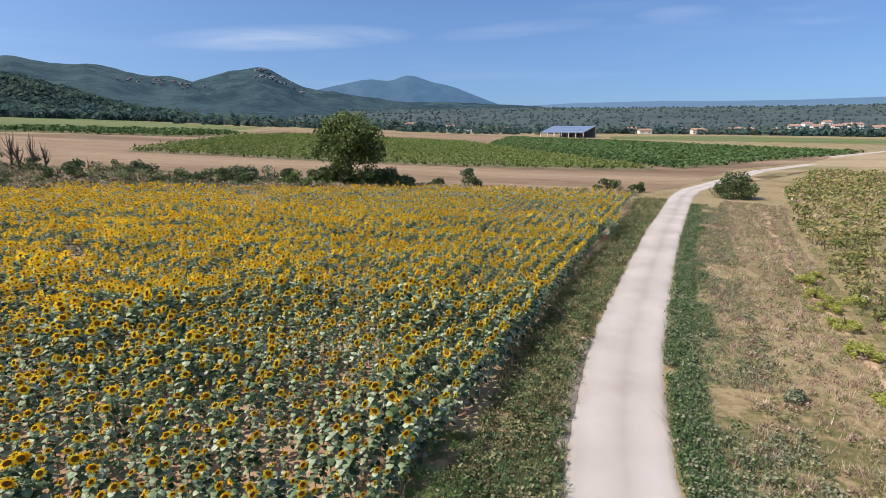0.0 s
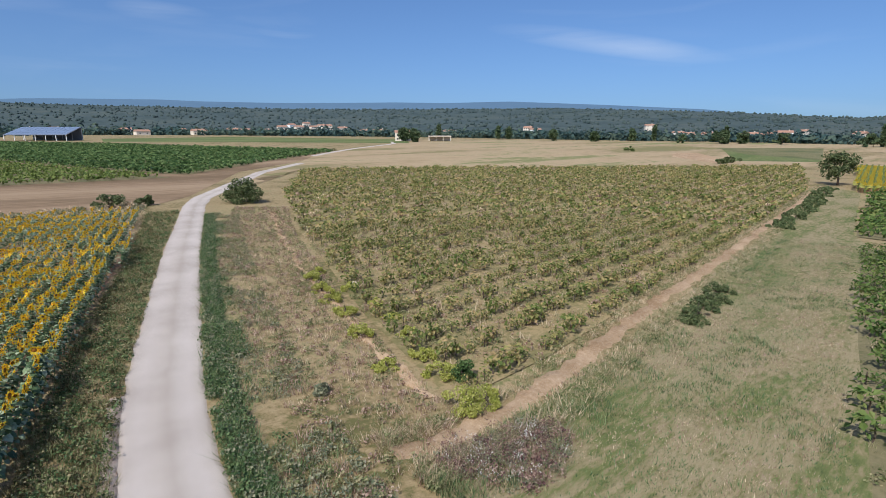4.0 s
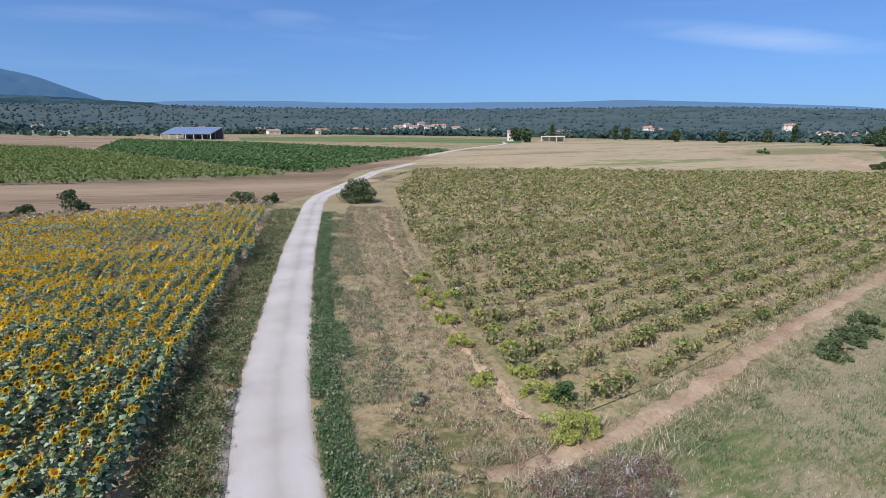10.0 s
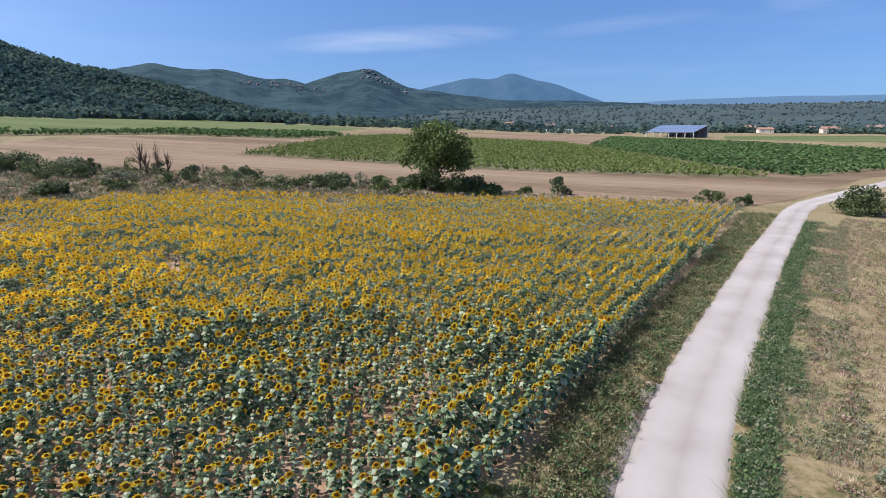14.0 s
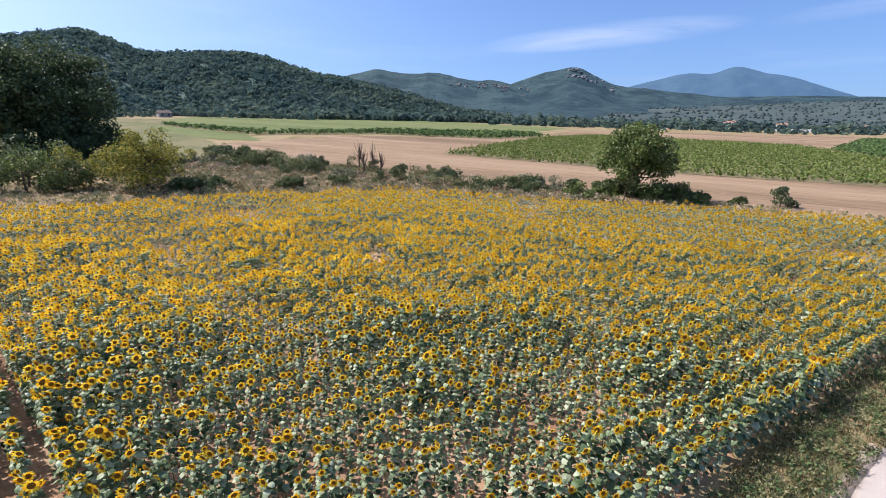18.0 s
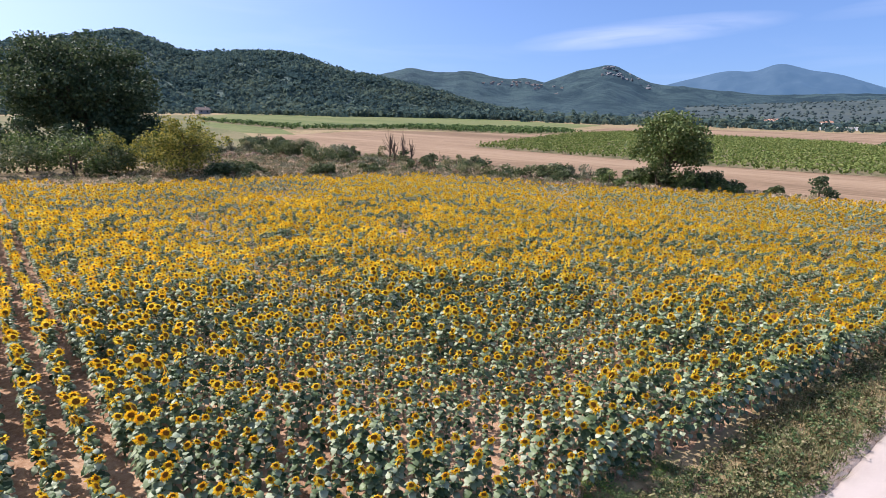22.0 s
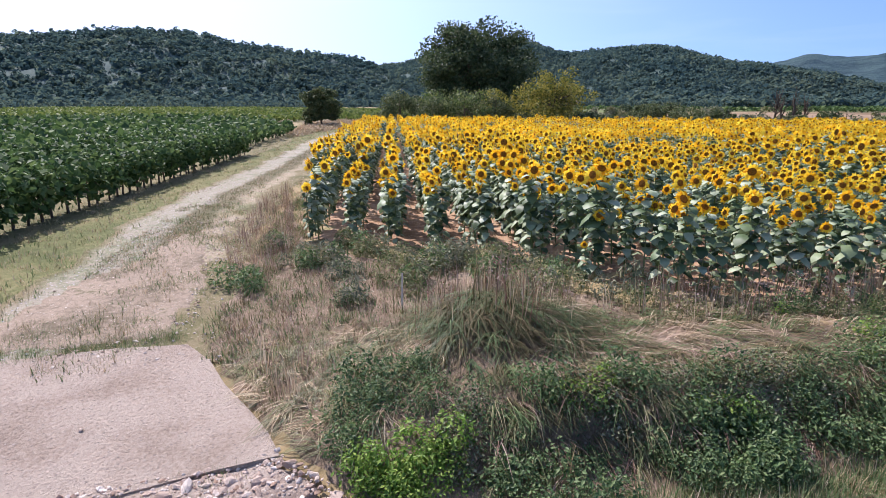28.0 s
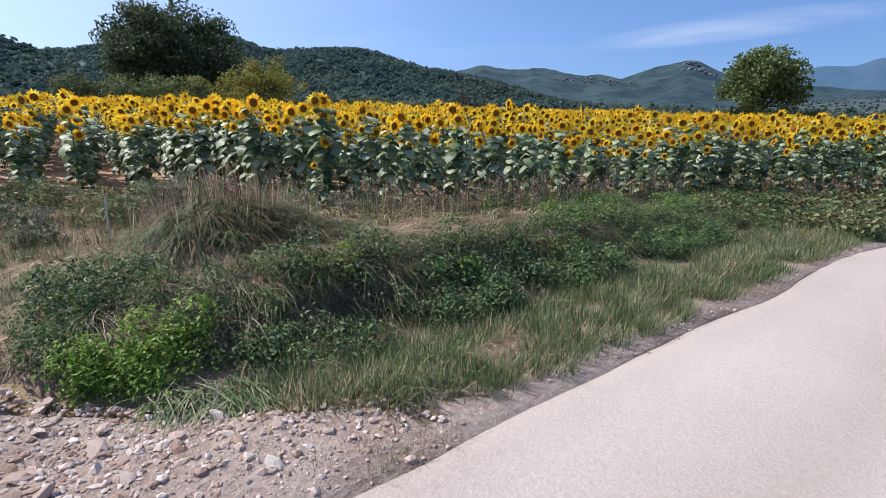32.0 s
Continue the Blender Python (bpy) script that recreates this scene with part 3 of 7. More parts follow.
patch("sandy_field", [(248, 99), (253, 90), (198, 59), (183, 59), (213, 85)], 0.07, M_SAND, "pale sandy strip in the fallow field")
patch("rough_pasture", [(-226, 143), (-217, 133), (-200, 118), (-134, 95), (-117, 86), (-80, 63), (-76, 46), (-110, 39), (-165, 50), (-240, 60), (-330, 120), (-300, 184)], 0.03, M_PASTURE, "rough olive pasture below the hill")
patch("green_field", [(-200, 118), (-134, 95), (-120, 102), (-150, 121), (-217, 133)], 0.06, M_GREENFIELD, "pale olive grass field beyond the hedge")
VINE_A = [(-65, 106), (-84, 215), (-76, 258), (1, 255), (9, 232), (36, 129), (41, 113), (20, 110), (-18, 103)]
VINE_B = [(12, 233), (33, 390), (85, 330), (120, 242), (139, 198), (82, 152), (46, 118), (39, 130)]
VINE_S = [(-218, 134), (-226, 141), (-152, 134), (-149, 190), (-105, 242), (-86, 221), (-90, 178), (-132, 165), (-143, 127), (-150, 122)]
VINE_L = [(-6.0, -6.2), (-14.6, -4.1), (-24.5, -1.5), (-39.5, 2.4), (-50, 3.2), (-78, -6), (-74, -60), (-20, -60)]
VINE_M = [(-84, 2), (-80, 14), (-96, 24), (-112, 36), (-165, 48), (-185, 28), (-230, 0), (-240, -70), (-90, -70)]
VINE_1 = [(14.9, 0.4), (31.5, 3.0), (61.0, 6.8), (58.2, -17.5), (52, -50), (14, -50)]
VINE_2 = [(67.4, 8.0), (117, 12.5), (113.5, -32), (108, -60), (59, -60), (65, -18)]
OLD_VINE = [(13.3, 12.2), (17, 22), (21.3, 31.2), (27, 44), (45, 78), (72, 116), (107, 100), (143, 71), (190, 38), (121, 22.4), (75, 17.7), (34, 13.9), (19.5, 12.3)]
SF_2 = [(118, 14.8), (116, -32), (153, -43), (176, -22), (179, 23)]
for poly, tag in ((VINE_A, "vineyard_soil"), (VINE_B, "vineyard_soil"), (VINE_S, "vineyard_soil"), (VINE_L, "vineyard_soil"), (VINE_M, "vineyard_soil"), (VINE_1, "vineyard_soil"), (VINE_2, "vineyard_soil")):
    patch(tag, poly, 0.03 if poly is VINE_L else 0.055 if poly is VINE_1 else 0.07, M_VINESOIL, "weedy brown soil under the vine rows")
patch("old_vineyard_soil", OLD_VINE, 0.05, M_OLDSOIL, "sandy weedy ground of an old vineyard")
patch("meadow", [(9.5, 9.0), (14, 9.8), (21, 10.4), (36, 12.2), (62, 14.6), (128, 20.6), (117.5, 14.2), (69, 8.4), (62, 6.3), (31.5, 2.3), (14.9, -0.4), (14, -20), (6, -20)], 0.05, M_MEADOW, "mown meadow strip, half dry and half green")
patch("sunflower_soil", SF_2, 0.05, M_SOIL, "bare soil under the far sunflowers")
patch("fallow_field", [(180, 23), (258, 34), (350, 30), (266, -9), (219, -15), (180, -14)], 0.05, M_TANFIELD, "dry tan field behind the far sunflowers")
patch("green_field", [(203, 60), (219, 38), (333, 60), (304, 96)], 0.055, M_GREENFIELD, "greenish strip in the fallow land")


def cell_patch(name, poly, step, lift, mat, label, jag=0.0):
    """A sheet of small cells that follows every bump of the ground inside a polygon."""
    p = np.asarray(poly, float)
    xs, ys = np.arange(p[:, 0].min(), p[:, 0].max() + step, step), np.arange(p[:, 1].min(), p[:, 1].max() + step, step)
    X, Y = np.meshgrid(xs, ys, indexing="ij")
    if jag:
        rng = np.random.default_rng(5)
        X, Y = X + rng.uniform(-jag, jag, X.shape), Y + rng.uniform(-jag, jag, Y.shape)
    i = np.arange(X.size).reshape(X.shape)
    q = np.stack([i[:-1, :-1], i[1:, :-1], i[1:, 1:], i[:-1, 1:]], -1).reshape(-1, 4)
    cx, cy = X.ravel()[q].mean(1), Y.ravel()[q].mean(1)
    q = q[inside(poly, cx, cy)]
    used, inv = np.unique(q, return_inverse=True)
    x, y = X.ravel()[used], Y.ravel()[used]
    rim = np.bincount(inv.ravel(), minlength=len(used)) < 4
    v = np.stack([x, y, ground_h(x, y) + np.where(rim, -0.03, lift)], -1)
    return thing(name, mesh_of(name, v, inv.reshape(-1, 4), mat, smooth=True), label, "ground", kind="structure")


cell_patch("sunflower_soil", SF_POLY, 0.5, 0.04, M_SOIL, "bare reddish soil between the sunflower rows", 0.1)

# gravel road, its worn wheel tracks and its far end
road_left = resample([(0.1, -40)] + list(zip(ROAD_L, ROAD_Y))[1:-1] + [(30.5, 78), (44, 96), (60.5, 117.3), (85, 140.5)], 0.4)
road_c = offset_line(road_left, 1.38)
ribbon("gravel_road", offset_line(road_c, -1.38), offset_line(road_c, 1.38), 0.03, M_GRAVEL, "pale gravel farm road with worn wheel tracks", "road", 0.03, 21, wob=0.10)
shoulder = road_c[road_c[:, 1] < 20]
ribbon("road_shoulder", offset_line(shoulder, -1.70), offset_line(shoulder, -1.25), 0.03, M_STONY, "loose stony shoulder of the gravel road", "road", 0, 5, wob=0.16)
far_road = resample([(110, 170), (140, 197), (170, 221), (224, 257), (250, 290)], 6)
ribbon("far_road", offset_line(far_road, -1.6), offset_line(far_road, 1.6), 0.16, M_GRAVEL, "far end of the pale farm road near the house", "road", 0, 3)
path_line = resample([(9.6, 11.0), (11.6, 10.7), (13.4, 10.45), (16, 10.6), (20.1, 11.0), (23.4, 11.45), (31, 12.45), (42, 13.45), (62, 15.4), (100, 18.9), (126, 21.2)], 0.5)
ribbon("sandy_path", offset_line(path_line, -0.55), offset_line(path_line, 0.55), 0.07, M_SAND, "sandy footpath along the old vineyard", "path", 0, 3, wob=0.35)
edge_path = resample([(13.0, 13.0), (15.4, 20), (19.5, 31.5), (25, 44), (33, 60)], 0.5)
ribbon("sandy_path", offset_line(edge_path, -0.3), offset_line(edge_path, 0.3), 0.07, M_SAND, "bare sandy strip at the vineyard's end", "path", 0, 3, wob=0.35)

patch("grass_strip", [(-6, -6.6), (-14.6, -4.7), (-24.5, -2.0), (-39.5, 2.0), (-52, 4.0), (-63, 10.6), (-42, 4.4), (-25.5, 0.6), (-18, -1.4), (-14, -2.4), (-6, -3.4)], 0.02, M_STRIP, "dry green grass strip beside the vineyard")
# farm track beside the sunflowers, concrete pad and stony ground before it
track = resample([(-3.8, -2.2), (-8, -2.0), (-14, -1.3), (-18, -0.2), (-25.5, 1.9), (-42, 5.6), (-63.5, 13.0), (-80, 18.5), (-96, 24)], 0.35)
ribbon("farm_track", offset_line(track, -1.9), offset_line(track, 1.5), 0.035, M_TRACK, "dry stony farm track beside the sunflower field", "track", 0.0, 25, wob=0.4)
cell_patch("stony_ground", [(-4.5, -1.4), (-4.6, -4.0), (-7.2, -3.3), (-8.6, -2.5), (-10.8, -1.9), (-10.2, -1.35), (-8.6, -1.2), (-6.5, -1.1)], 0.14, 0.05, M_TRACKSTONE, "reddish stony earth of the track beside the pad", 0.04)


def slab(name, poly, lift, thick, mat, label, category):
    bm = bmesh.new()
    vs = [bm.verts.new((x, y, float(ground_h(x, y)) + lift)) for x, y in poly]
    f = bm.faces.new(vs)
    if f.normal.z < 0:
        f.normal_flip()
    r = bmesh.ops.extrude_face_region(bm, geom=[f])
    for v in r["geom"]:
        if isinstance(v, bmesh.types.BMVert):
            v.co.z -= thick
    bmesh.ops.recalc_face_normals(bm, faces=bm.faces[:])
    me = bpy.data.meshes.new(name)
    bm.to_mesh(me)
    bm.free()
    me.materials.append(mat)
    return thing(name, me, label, category, kind="structure")


PAD = [(-1.62, -0.28), (-1.66, -0.9), (-1.58, -1.5), (-1.62, -2.3), (-1.6, -3.6), (-1.7, -5.2), (-4.5, -5.2), (-4.42, -3.0), (-4.4, -2.0), (-4.25, -1.2), (-3.7, -0.92), (-3.1, -0.75), (-2.5, -0.52), (-2.0, -0.36)]
slab("concrete_pad", PAD, 0.05, 0.14, M_CONCRETE, "worn sandy concrete pad with a broken edge", "pavement")
STONY = [(-1.75, -5.5), (0.3, -5.5), (0.55, -1), (0.75, 0.6), (0.9, 1.7), (0.35, 1.55), (-0.25, 1.0), (-0.9, 0.35), (-1.35, -0.05), (-1.7, -0.3)]
cell_patch("stony_ground", STONY, 0.12, 0.035, M_STONY, "bare stony earth between pad and road", 0.03)

BANK_ZONE = [(0.72, 1.2), (1.0, 3.8), (1.4, 6.5), (1.95, 9.2), (2.85, 13.2), (0.5, 13.2), (-0.6, 9.5), (-2.3, 4.8), (-4.4, 3.6), (-8.0, 0.7), (-12, 0.6), (-16, 1.0), (-9, -0.5), (-4.3, -1.15), (-1.5, -0.2), (-0.2, 0.9)]
cell_patch("bank_soil", BANK_ZONE, 0.14, 0.03, M_BANK, "brown weedy earth of the bank and the field corner", 0.03)

# ---- hills ----
EYE_H = 9.0


def hill(name, table, r_base, r_crest, mat, label, rough=0.0, seed=0, step=0.35, z_base=None, back=1.25, kind="structure", sink=0.0):
    """A range of hills: table gives azimuth in degrees and the rise of the skyline over the eye."""
    az = np.arange(table[0][0], table[-1][0] + 1e-6, step)
    rise = np.interp(az, [t[0] for t in table], [t[1] for t in table])
    k = np.array([0.25, 0.5, 0.25])
    for _ in range(3):
        rise[1:-1] = np.convolve(rise, k, "valid")
    rb = np.interp(az, [t[0] for t in r_base], [t[1] for t in r_base])
    rc = np.interp(az, [t[0] for t in r_crest], [t[1] for t in r_crest])
    s = np.concatenate([np.linspace(0, 1, 22), [1.12, back]])
    a = np.radians(az)[:, None]
    r = rb[:, None] + (rc - rb)[:, None] * s[None]
    X, Y = np.sin(a) * r, np.cos(a) * r
    base = slope_h(np.sin(a) * rb[:, None], np.cos(a) * rb[:, None]) - 2.0
    crest = EYE_H - sink + (rise * rc)[:, None]
    f = np.clip(s, 0, 1)[None]
    shape = 0.62 * f + 0.38 * (f * f * (3 - 2 * f))
    Z = base + (crest - base) * np.where(s[None] > 1, 1 - (s[None] - 1) * 1.6, shape)
    if rough:
        n = np.array([[noise.noise((x * 0.012, y * 0.012, seed)) + 0.5 * noise.noise((x * 0.035, y * 0.035, seed + 7)) for x, y in zip(rx, ry)] for rx, ry in zip(X, Y)])
        Z += n * rough * np.minimum(1, 4 * f * (1.02 - f))
    i = np.arange(Z.size).reshape(Z.shape)
    q = np.stack([i[:-1, :-1], i[:-1, 1:], i[1:, 1:], i[1:, :-1]], -1).reshape(-1, 4)
    thing(name, mesh_of(name, np.stack([X, Y, Z], -1).reshape(-1, 3), q, mat, smooth=True), label, "hill", kind=kind)
    return az, s, X, Y, Z


def sample_hill(h, count, rng, s_hi=1.0):
    """Random spots on the near face of a hill, evenly spread over its width and height."""
    az, s, X, Y, Z = h
    u = rng.uniform(0, len(az) - 1.001, count)
    w = np.interp(rng.uniform(0, s_hi, count) ** 0.9, s[:22], np.arange(22.0))
    i, j = u.astype(int), np.minimum(w.astype(int), 20)
    fu, fw = u - i, w - j
    out = []
    for A in (X, Y, Z):
        out.append((A[i, j] * (1 - fw) + A[i, j + 1] * fw) * (1 - fu) + (A[i + 1, j] * (1 - fw) + A[i + 1, j + 1] * fw) * fu)
    return np.stack(out, -1)


def ico(level=1):
    bm = bmesh.new()
    bmesh.ops.create_icosphere(bm, subdivisions=level, radius=1.0)
    v = np.array([p.co[:] for p in bm.verts])
    f = np.array([[p.index for p in fc.verts] for fc in bm.faces])
    bm.free()
    return v, f


def scatter(tv, tf, pos, scale, yaw, lean=None):
    """Copies of a template at many places as one set of vertices and faces. scale: (n,) or (n,3)."""
    n, m = len(pos), len(tv)
    scale = np.asarray(scale, float)
    if scale.ndim == 1:
        scale = np.repeat(scale[:, None], 3, 1)
    p = tv[None] * scale[:, None]
    c, s = np.cos(yaw)[:, None], np.sin(yaw)[:, None]
    x, y = p[..., 0] * c - p[..., 1] * s, p[..., 0] * s + p[..., 1] * c
    z = p[..., 2]
    if lean is not None:
        x, y = x + lean[:, :1] * z, y + lean[:, 1:] * z
    v = np.stack([x, y, z], -1) + np.asarray(pos)[:, None]
    off = (np.arange(n) * m)[:, None, None]
    fs = [(f[None] + off).reshape(-1, f.shape[1]) for f in (tf if isinstance(tf, list) else [tf])]
    return v.reshape(-1, 3), fs


class Heap:
    """Gathers scattered pieces of several templates and materials into one mesh."""

    def __init__(self):
        self.v, self.f, self.m, self.n = [], {}, {}, 0

    def add(self, v, faces, mats):
        for f, m in zip(faces, mats):
            f = np.asarray(f) + self.n
            self.f.setdefault(f.shape[1], []).append(f)
            self.m.setdefault(f.shape[1], []).append(np.full(len(f), m))
        self.v.append(v)
        self.n += len(v)
        return self

    def mesh(self, name, mats, smooth=False):
        keys = sorted(self.f)
        return mesh_of(name, np.concatenate(self.v), [np.concatenate(self.f[k]) for k in keys], mats, np.concatenate([np.concatenate(self.m[k]) for k in keys]), smooth)


def leaf_quads(n, spread, size, seed, up=0.35, centre=(0, 0, 0), shell=0.0, long=1.0, out=0.8):
    """n leaves of four corners, slightly folded, scattered in an ellipsoid."""
    rng = np.random.default_rng(seed)
    d = rng.normal(size=(n, 3))
    d /= np.linalg.norm(d, axis=1)[:, None]
    r = (shell + (1 - shell) * rng.uniform(0, 1, (n, 1)) ** 0.45)
    c = d * r * np.asarray(spread) + np.asarray(centre)
    nrm = rng.normal(size=(n, 3)) + np.array([0, 0, up]) * 2 + d * out
    nrm /= np.linalg.norm(nrm, axis=1)[:, None]
    t = np.cross(nrm, rng.normal(size=(n, 3)))
    t /= np.linalg.norm(t, axis=1)[:, None]
    b = np.cross(nrm, t)
    s = (size * rng.uniform(0.65, 1.25, n))[:, None]
    v = np.stack([c - t * s * 0.6 * long, c + b * s * 0.42 + nrm * s * 0.12, c + t * s * 0.62 * long - nrm * s * 0.1, c - b * s * 0.42 + nrm * s * 0.12], 1).reshape(-1, 3)
    return v, np.arange(4 * n).reshape(n, 4)


def clump_template(seed):
    """A lumpy closed crown for the most distant woods."""
    rng = np.random.default_rng(seed)
    v, f = ico(1)
    return v * (1 + rng.uniform(-0.34, 0.30, (len(v), 1))) + rng.normal(0, 0.05, v.shape), f


def crown_template(seed, tall=1.0):
    """A loose crown of leafy flakes for woods seen from far off."""
    return leaf_quads(16, (0.9, 0.9, 0.9 * tall), 0.85, seed, 0.45, shell=0.5, out=2.6)


def woods(name, spots, lo, hi, seed, label, mat=None, closed=False):
    rng = np.random.default_rng(seed)
    heap = Heap()
    kind = rng.integers(0, 5, len(spots))
    for k in range(5):
        p = spots[kind == k]
        tv, tf = clump_template(seed * 10 + k) if closed else crown_template(seed * 10 + k, 1.5 if k > 3 else 1.0)
        sc = rng.uniform(lo, hi, len(p))
        v, f = scatter(tv, tf, p + np.array([0, 0, 0.35]) * sc[:, None], np.stack([sc, sc, sc * rng.uniform(0.8, 1.25, len(p))], -1), rng.uniform(0, 6.28, len(p)))
        heap.add(v, f, [0])
    return thing(name, heap.mesh(name, [mat or M_WOODS], True), label, "woods", kind="stuff")


HILL_1 = [(-180, 0.10), (-150, 0.12), (-125, 0.12), (-107, 0.130), (-103.5, 0.140), (-101.5, 0.147), (-95, 0.151), (-92.8, 0.150), (-91.7, 0.138), (-88, 0.134), (-85.5, 0.125), (-81.3, 0.1225), (-79, 0.114), (-77, 0.10), (-74, 0.08), (-70, 0.05)]
HILL_2 = [(-84, 0.06), (-80, 0.095), (-77.5, 0.105), (-74.8, 0.110), (-71.4, 0.124), (-67, 0.140), (-64.5, 0.149), (-62.5, 0.143), (-60, 0.124), (-58.3, 0.122), (-55.4, 0.127), (-52, 0.128), (-50, 0.127), (-48, 0.117), (-44, 0.0955), (-41.8, 0.090), (-36.3, 0.072), (-31, 0.042), (-25, 0.018)]
HILL_3 = [(-50, 0.06), (-44, 0.082), (-41.8, 0.090), (-39.1, 0.1026), (-36.3, 0.0956), (-32.4, 0.0958), (-29.6, 0.0835), (-26.8, 0.0841), (-25.4, 0.0763), (-20, 0.06), (-12, 0.04)]
HILL_B = [(-29, 0.05), (-25.4, 0.0765), (-22.9, 0.0916), (-20.8, 0.099), (-19.5, 0.1042), (-18.6, 0.099), (-17.2, 0.086), (-15.4, 0.0707), (-11.8, 0.063), (-6.7, 0.0503), (3, 0.0466), (8, 0.0414), (12, 0.03)]
HILL_LOW = [(-45, 0.02), (-30, 0.03), (-15, 0.036), (3, 0.040), (8, 0.0405), (15.5, 0.0392), (36, 0.0375), (41, 0.0383), (58, 0.0394), (67, 0.0342), (73, 0.0297), (82, 0.0195), (85.4, 0.022), (86.7, 0.0245), (88.4, 0.0196), (94, 0.0115), (105, 0.008), (130, 0.02), (180, 0.10)]
BLUE = [(-22, 0.03), (-13.3, 0.071), (-11, 0.079), (-9.4, 0.0858), (-8.2, 0.084), (-7.2, 0.0815), (-6.2, 0.088), (-5.4, 0.0945), (-4.6, 0.091), (-3.3, 0.082), (-1, 0.0743), (0.7, 0.0629), (3, 0.0475), (6, 0.03)]
BLUE_2 = [(2, 0.03), (8, 0.042), (10.7, 0.0445), (19.5, 0.0465), (22.6, 0.0448), (30, 0.0440), (35.9, 0.0452), (41, 0.0465), (46, 0.0455), (52.5, 0.0478), (57, 0.0445), (62, 0.0405), (70.7, 0.0315), (80, 0.012), (88, -0.005)]


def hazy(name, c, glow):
    """Far mountains and hills, a plain backdrop: aerial haze is painted as bluish emission."""
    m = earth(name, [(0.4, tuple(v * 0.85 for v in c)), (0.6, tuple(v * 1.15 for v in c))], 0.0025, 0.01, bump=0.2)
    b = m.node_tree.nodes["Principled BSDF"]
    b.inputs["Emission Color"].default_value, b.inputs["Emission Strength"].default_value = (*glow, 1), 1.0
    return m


# the emission stands in for blue haze in front of these ranges
M_BLUE_HAZE = hazy("far_mountain", (0.025, 0.035, 0.04), (0.045, 0.115, 0.215))
M_BLUE_HAZE2 = hazy("far_plateau", (0.025, 0.035, 0.045), (0.105, 0.195, 0.32))
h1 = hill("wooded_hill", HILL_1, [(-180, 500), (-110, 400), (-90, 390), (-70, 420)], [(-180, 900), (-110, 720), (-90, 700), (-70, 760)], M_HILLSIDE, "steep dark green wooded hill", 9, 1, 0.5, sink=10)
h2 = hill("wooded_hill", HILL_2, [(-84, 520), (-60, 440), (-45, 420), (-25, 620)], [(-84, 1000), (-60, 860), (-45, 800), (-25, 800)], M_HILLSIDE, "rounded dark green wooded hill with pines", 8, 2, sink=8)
# dark green woods with haze painted over them as a weak blue emission
M_HILL3_HAZE = hazy("haze_lit_woods", (0.022, 0.042, 0.040), (0.013, 0.031, 0.052))
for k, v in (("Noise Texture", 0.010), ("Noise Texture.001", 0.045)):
    M_HILL3_HAZE.node_tree.nodes[k].inputs["Scale"].default_value = v
for e, v in zip(M_HILL3_HAZE.node_tree.nodes["Color Ramp"].color_ramp.elements, ((0.010, 0.022, 0.020), (0.040, 0.066, 0.058))):
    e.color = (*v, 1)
M_HILL3_HAZE.node_tree.nodes["Bump"].inputs["Distance"].default_value, M_HILL3_HAZE.node_tree.nodes["Bump"].inputs["Strength"].default_value = 14.0, 1.0
h3 = hill("wooded_hill", HILL_3, [(-50, 700), (-12, 700)], [(-50, 1700), (-12, 1700)], M_HILL3_HAZE, "low wooded hill with a hill village", 14, 3, sink=5)
hb = hill("rocky_hill", HILL_B, [(-29, 640), (0, 760), (12, 800)], [(-29, 2200), (0, 2000), (12, 1900)], M_HILL3_HAZE, "pointed rocky hill with pale crags and woods", 14, 4, sink=5)
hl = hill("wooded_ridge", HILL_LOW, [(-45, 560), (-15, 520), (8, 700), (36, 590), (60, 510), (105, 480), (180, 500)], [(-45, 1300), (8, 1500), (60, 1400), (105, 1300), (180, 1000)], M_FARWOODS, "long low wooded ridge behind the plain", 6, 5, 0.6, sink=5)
hill("far_mountain", BLUE, [(-22, 2400), (6, 2400)], [(-22, 4300), (6, 4300)], M_BLUE_HAZE, "distant mountain with a flat summit, blue from painted haze", 30, 6, kind="structure", back=1.1)
hill("far_plateau", BLUE_2, [(2, 2400), (88, 2400)], [(2, 4400), (88, 4400)], M_BLUE_HAZE2, "distant plateau on the skyline, pale blue from painted haze", 0, 7, back=1.08)
wr = np.random.default_rng(11)
p = sample_hill(h1, 12500, wr)
keep = (np.degrees(np.arctan2(p[:, 0], p[:, 1])) > -112)
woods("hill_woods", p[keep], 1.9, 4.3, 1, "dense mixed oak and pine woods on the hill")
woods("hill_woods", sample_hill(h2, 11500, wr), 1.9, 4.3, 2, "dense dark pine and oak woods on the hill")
p = sample_hill(hl, 8500, wr, 1.0)
keep = (np.degrees(np.arctan2(p[:, 0], p[:, 1])) < 118)
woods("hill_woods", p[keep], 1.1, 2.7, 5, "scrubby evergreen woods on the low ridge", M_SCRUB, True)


def hill_z(h, az, r):
    """The height of a hill's near face at an azimuth and a distance."""
    i = int(np.argmin(np.abs(h[0] - az)))
    rr = np.hypot(h[2][i], h[3][i])[:22]
    return float(np.interp(r, rr, h[4][i][:22]))


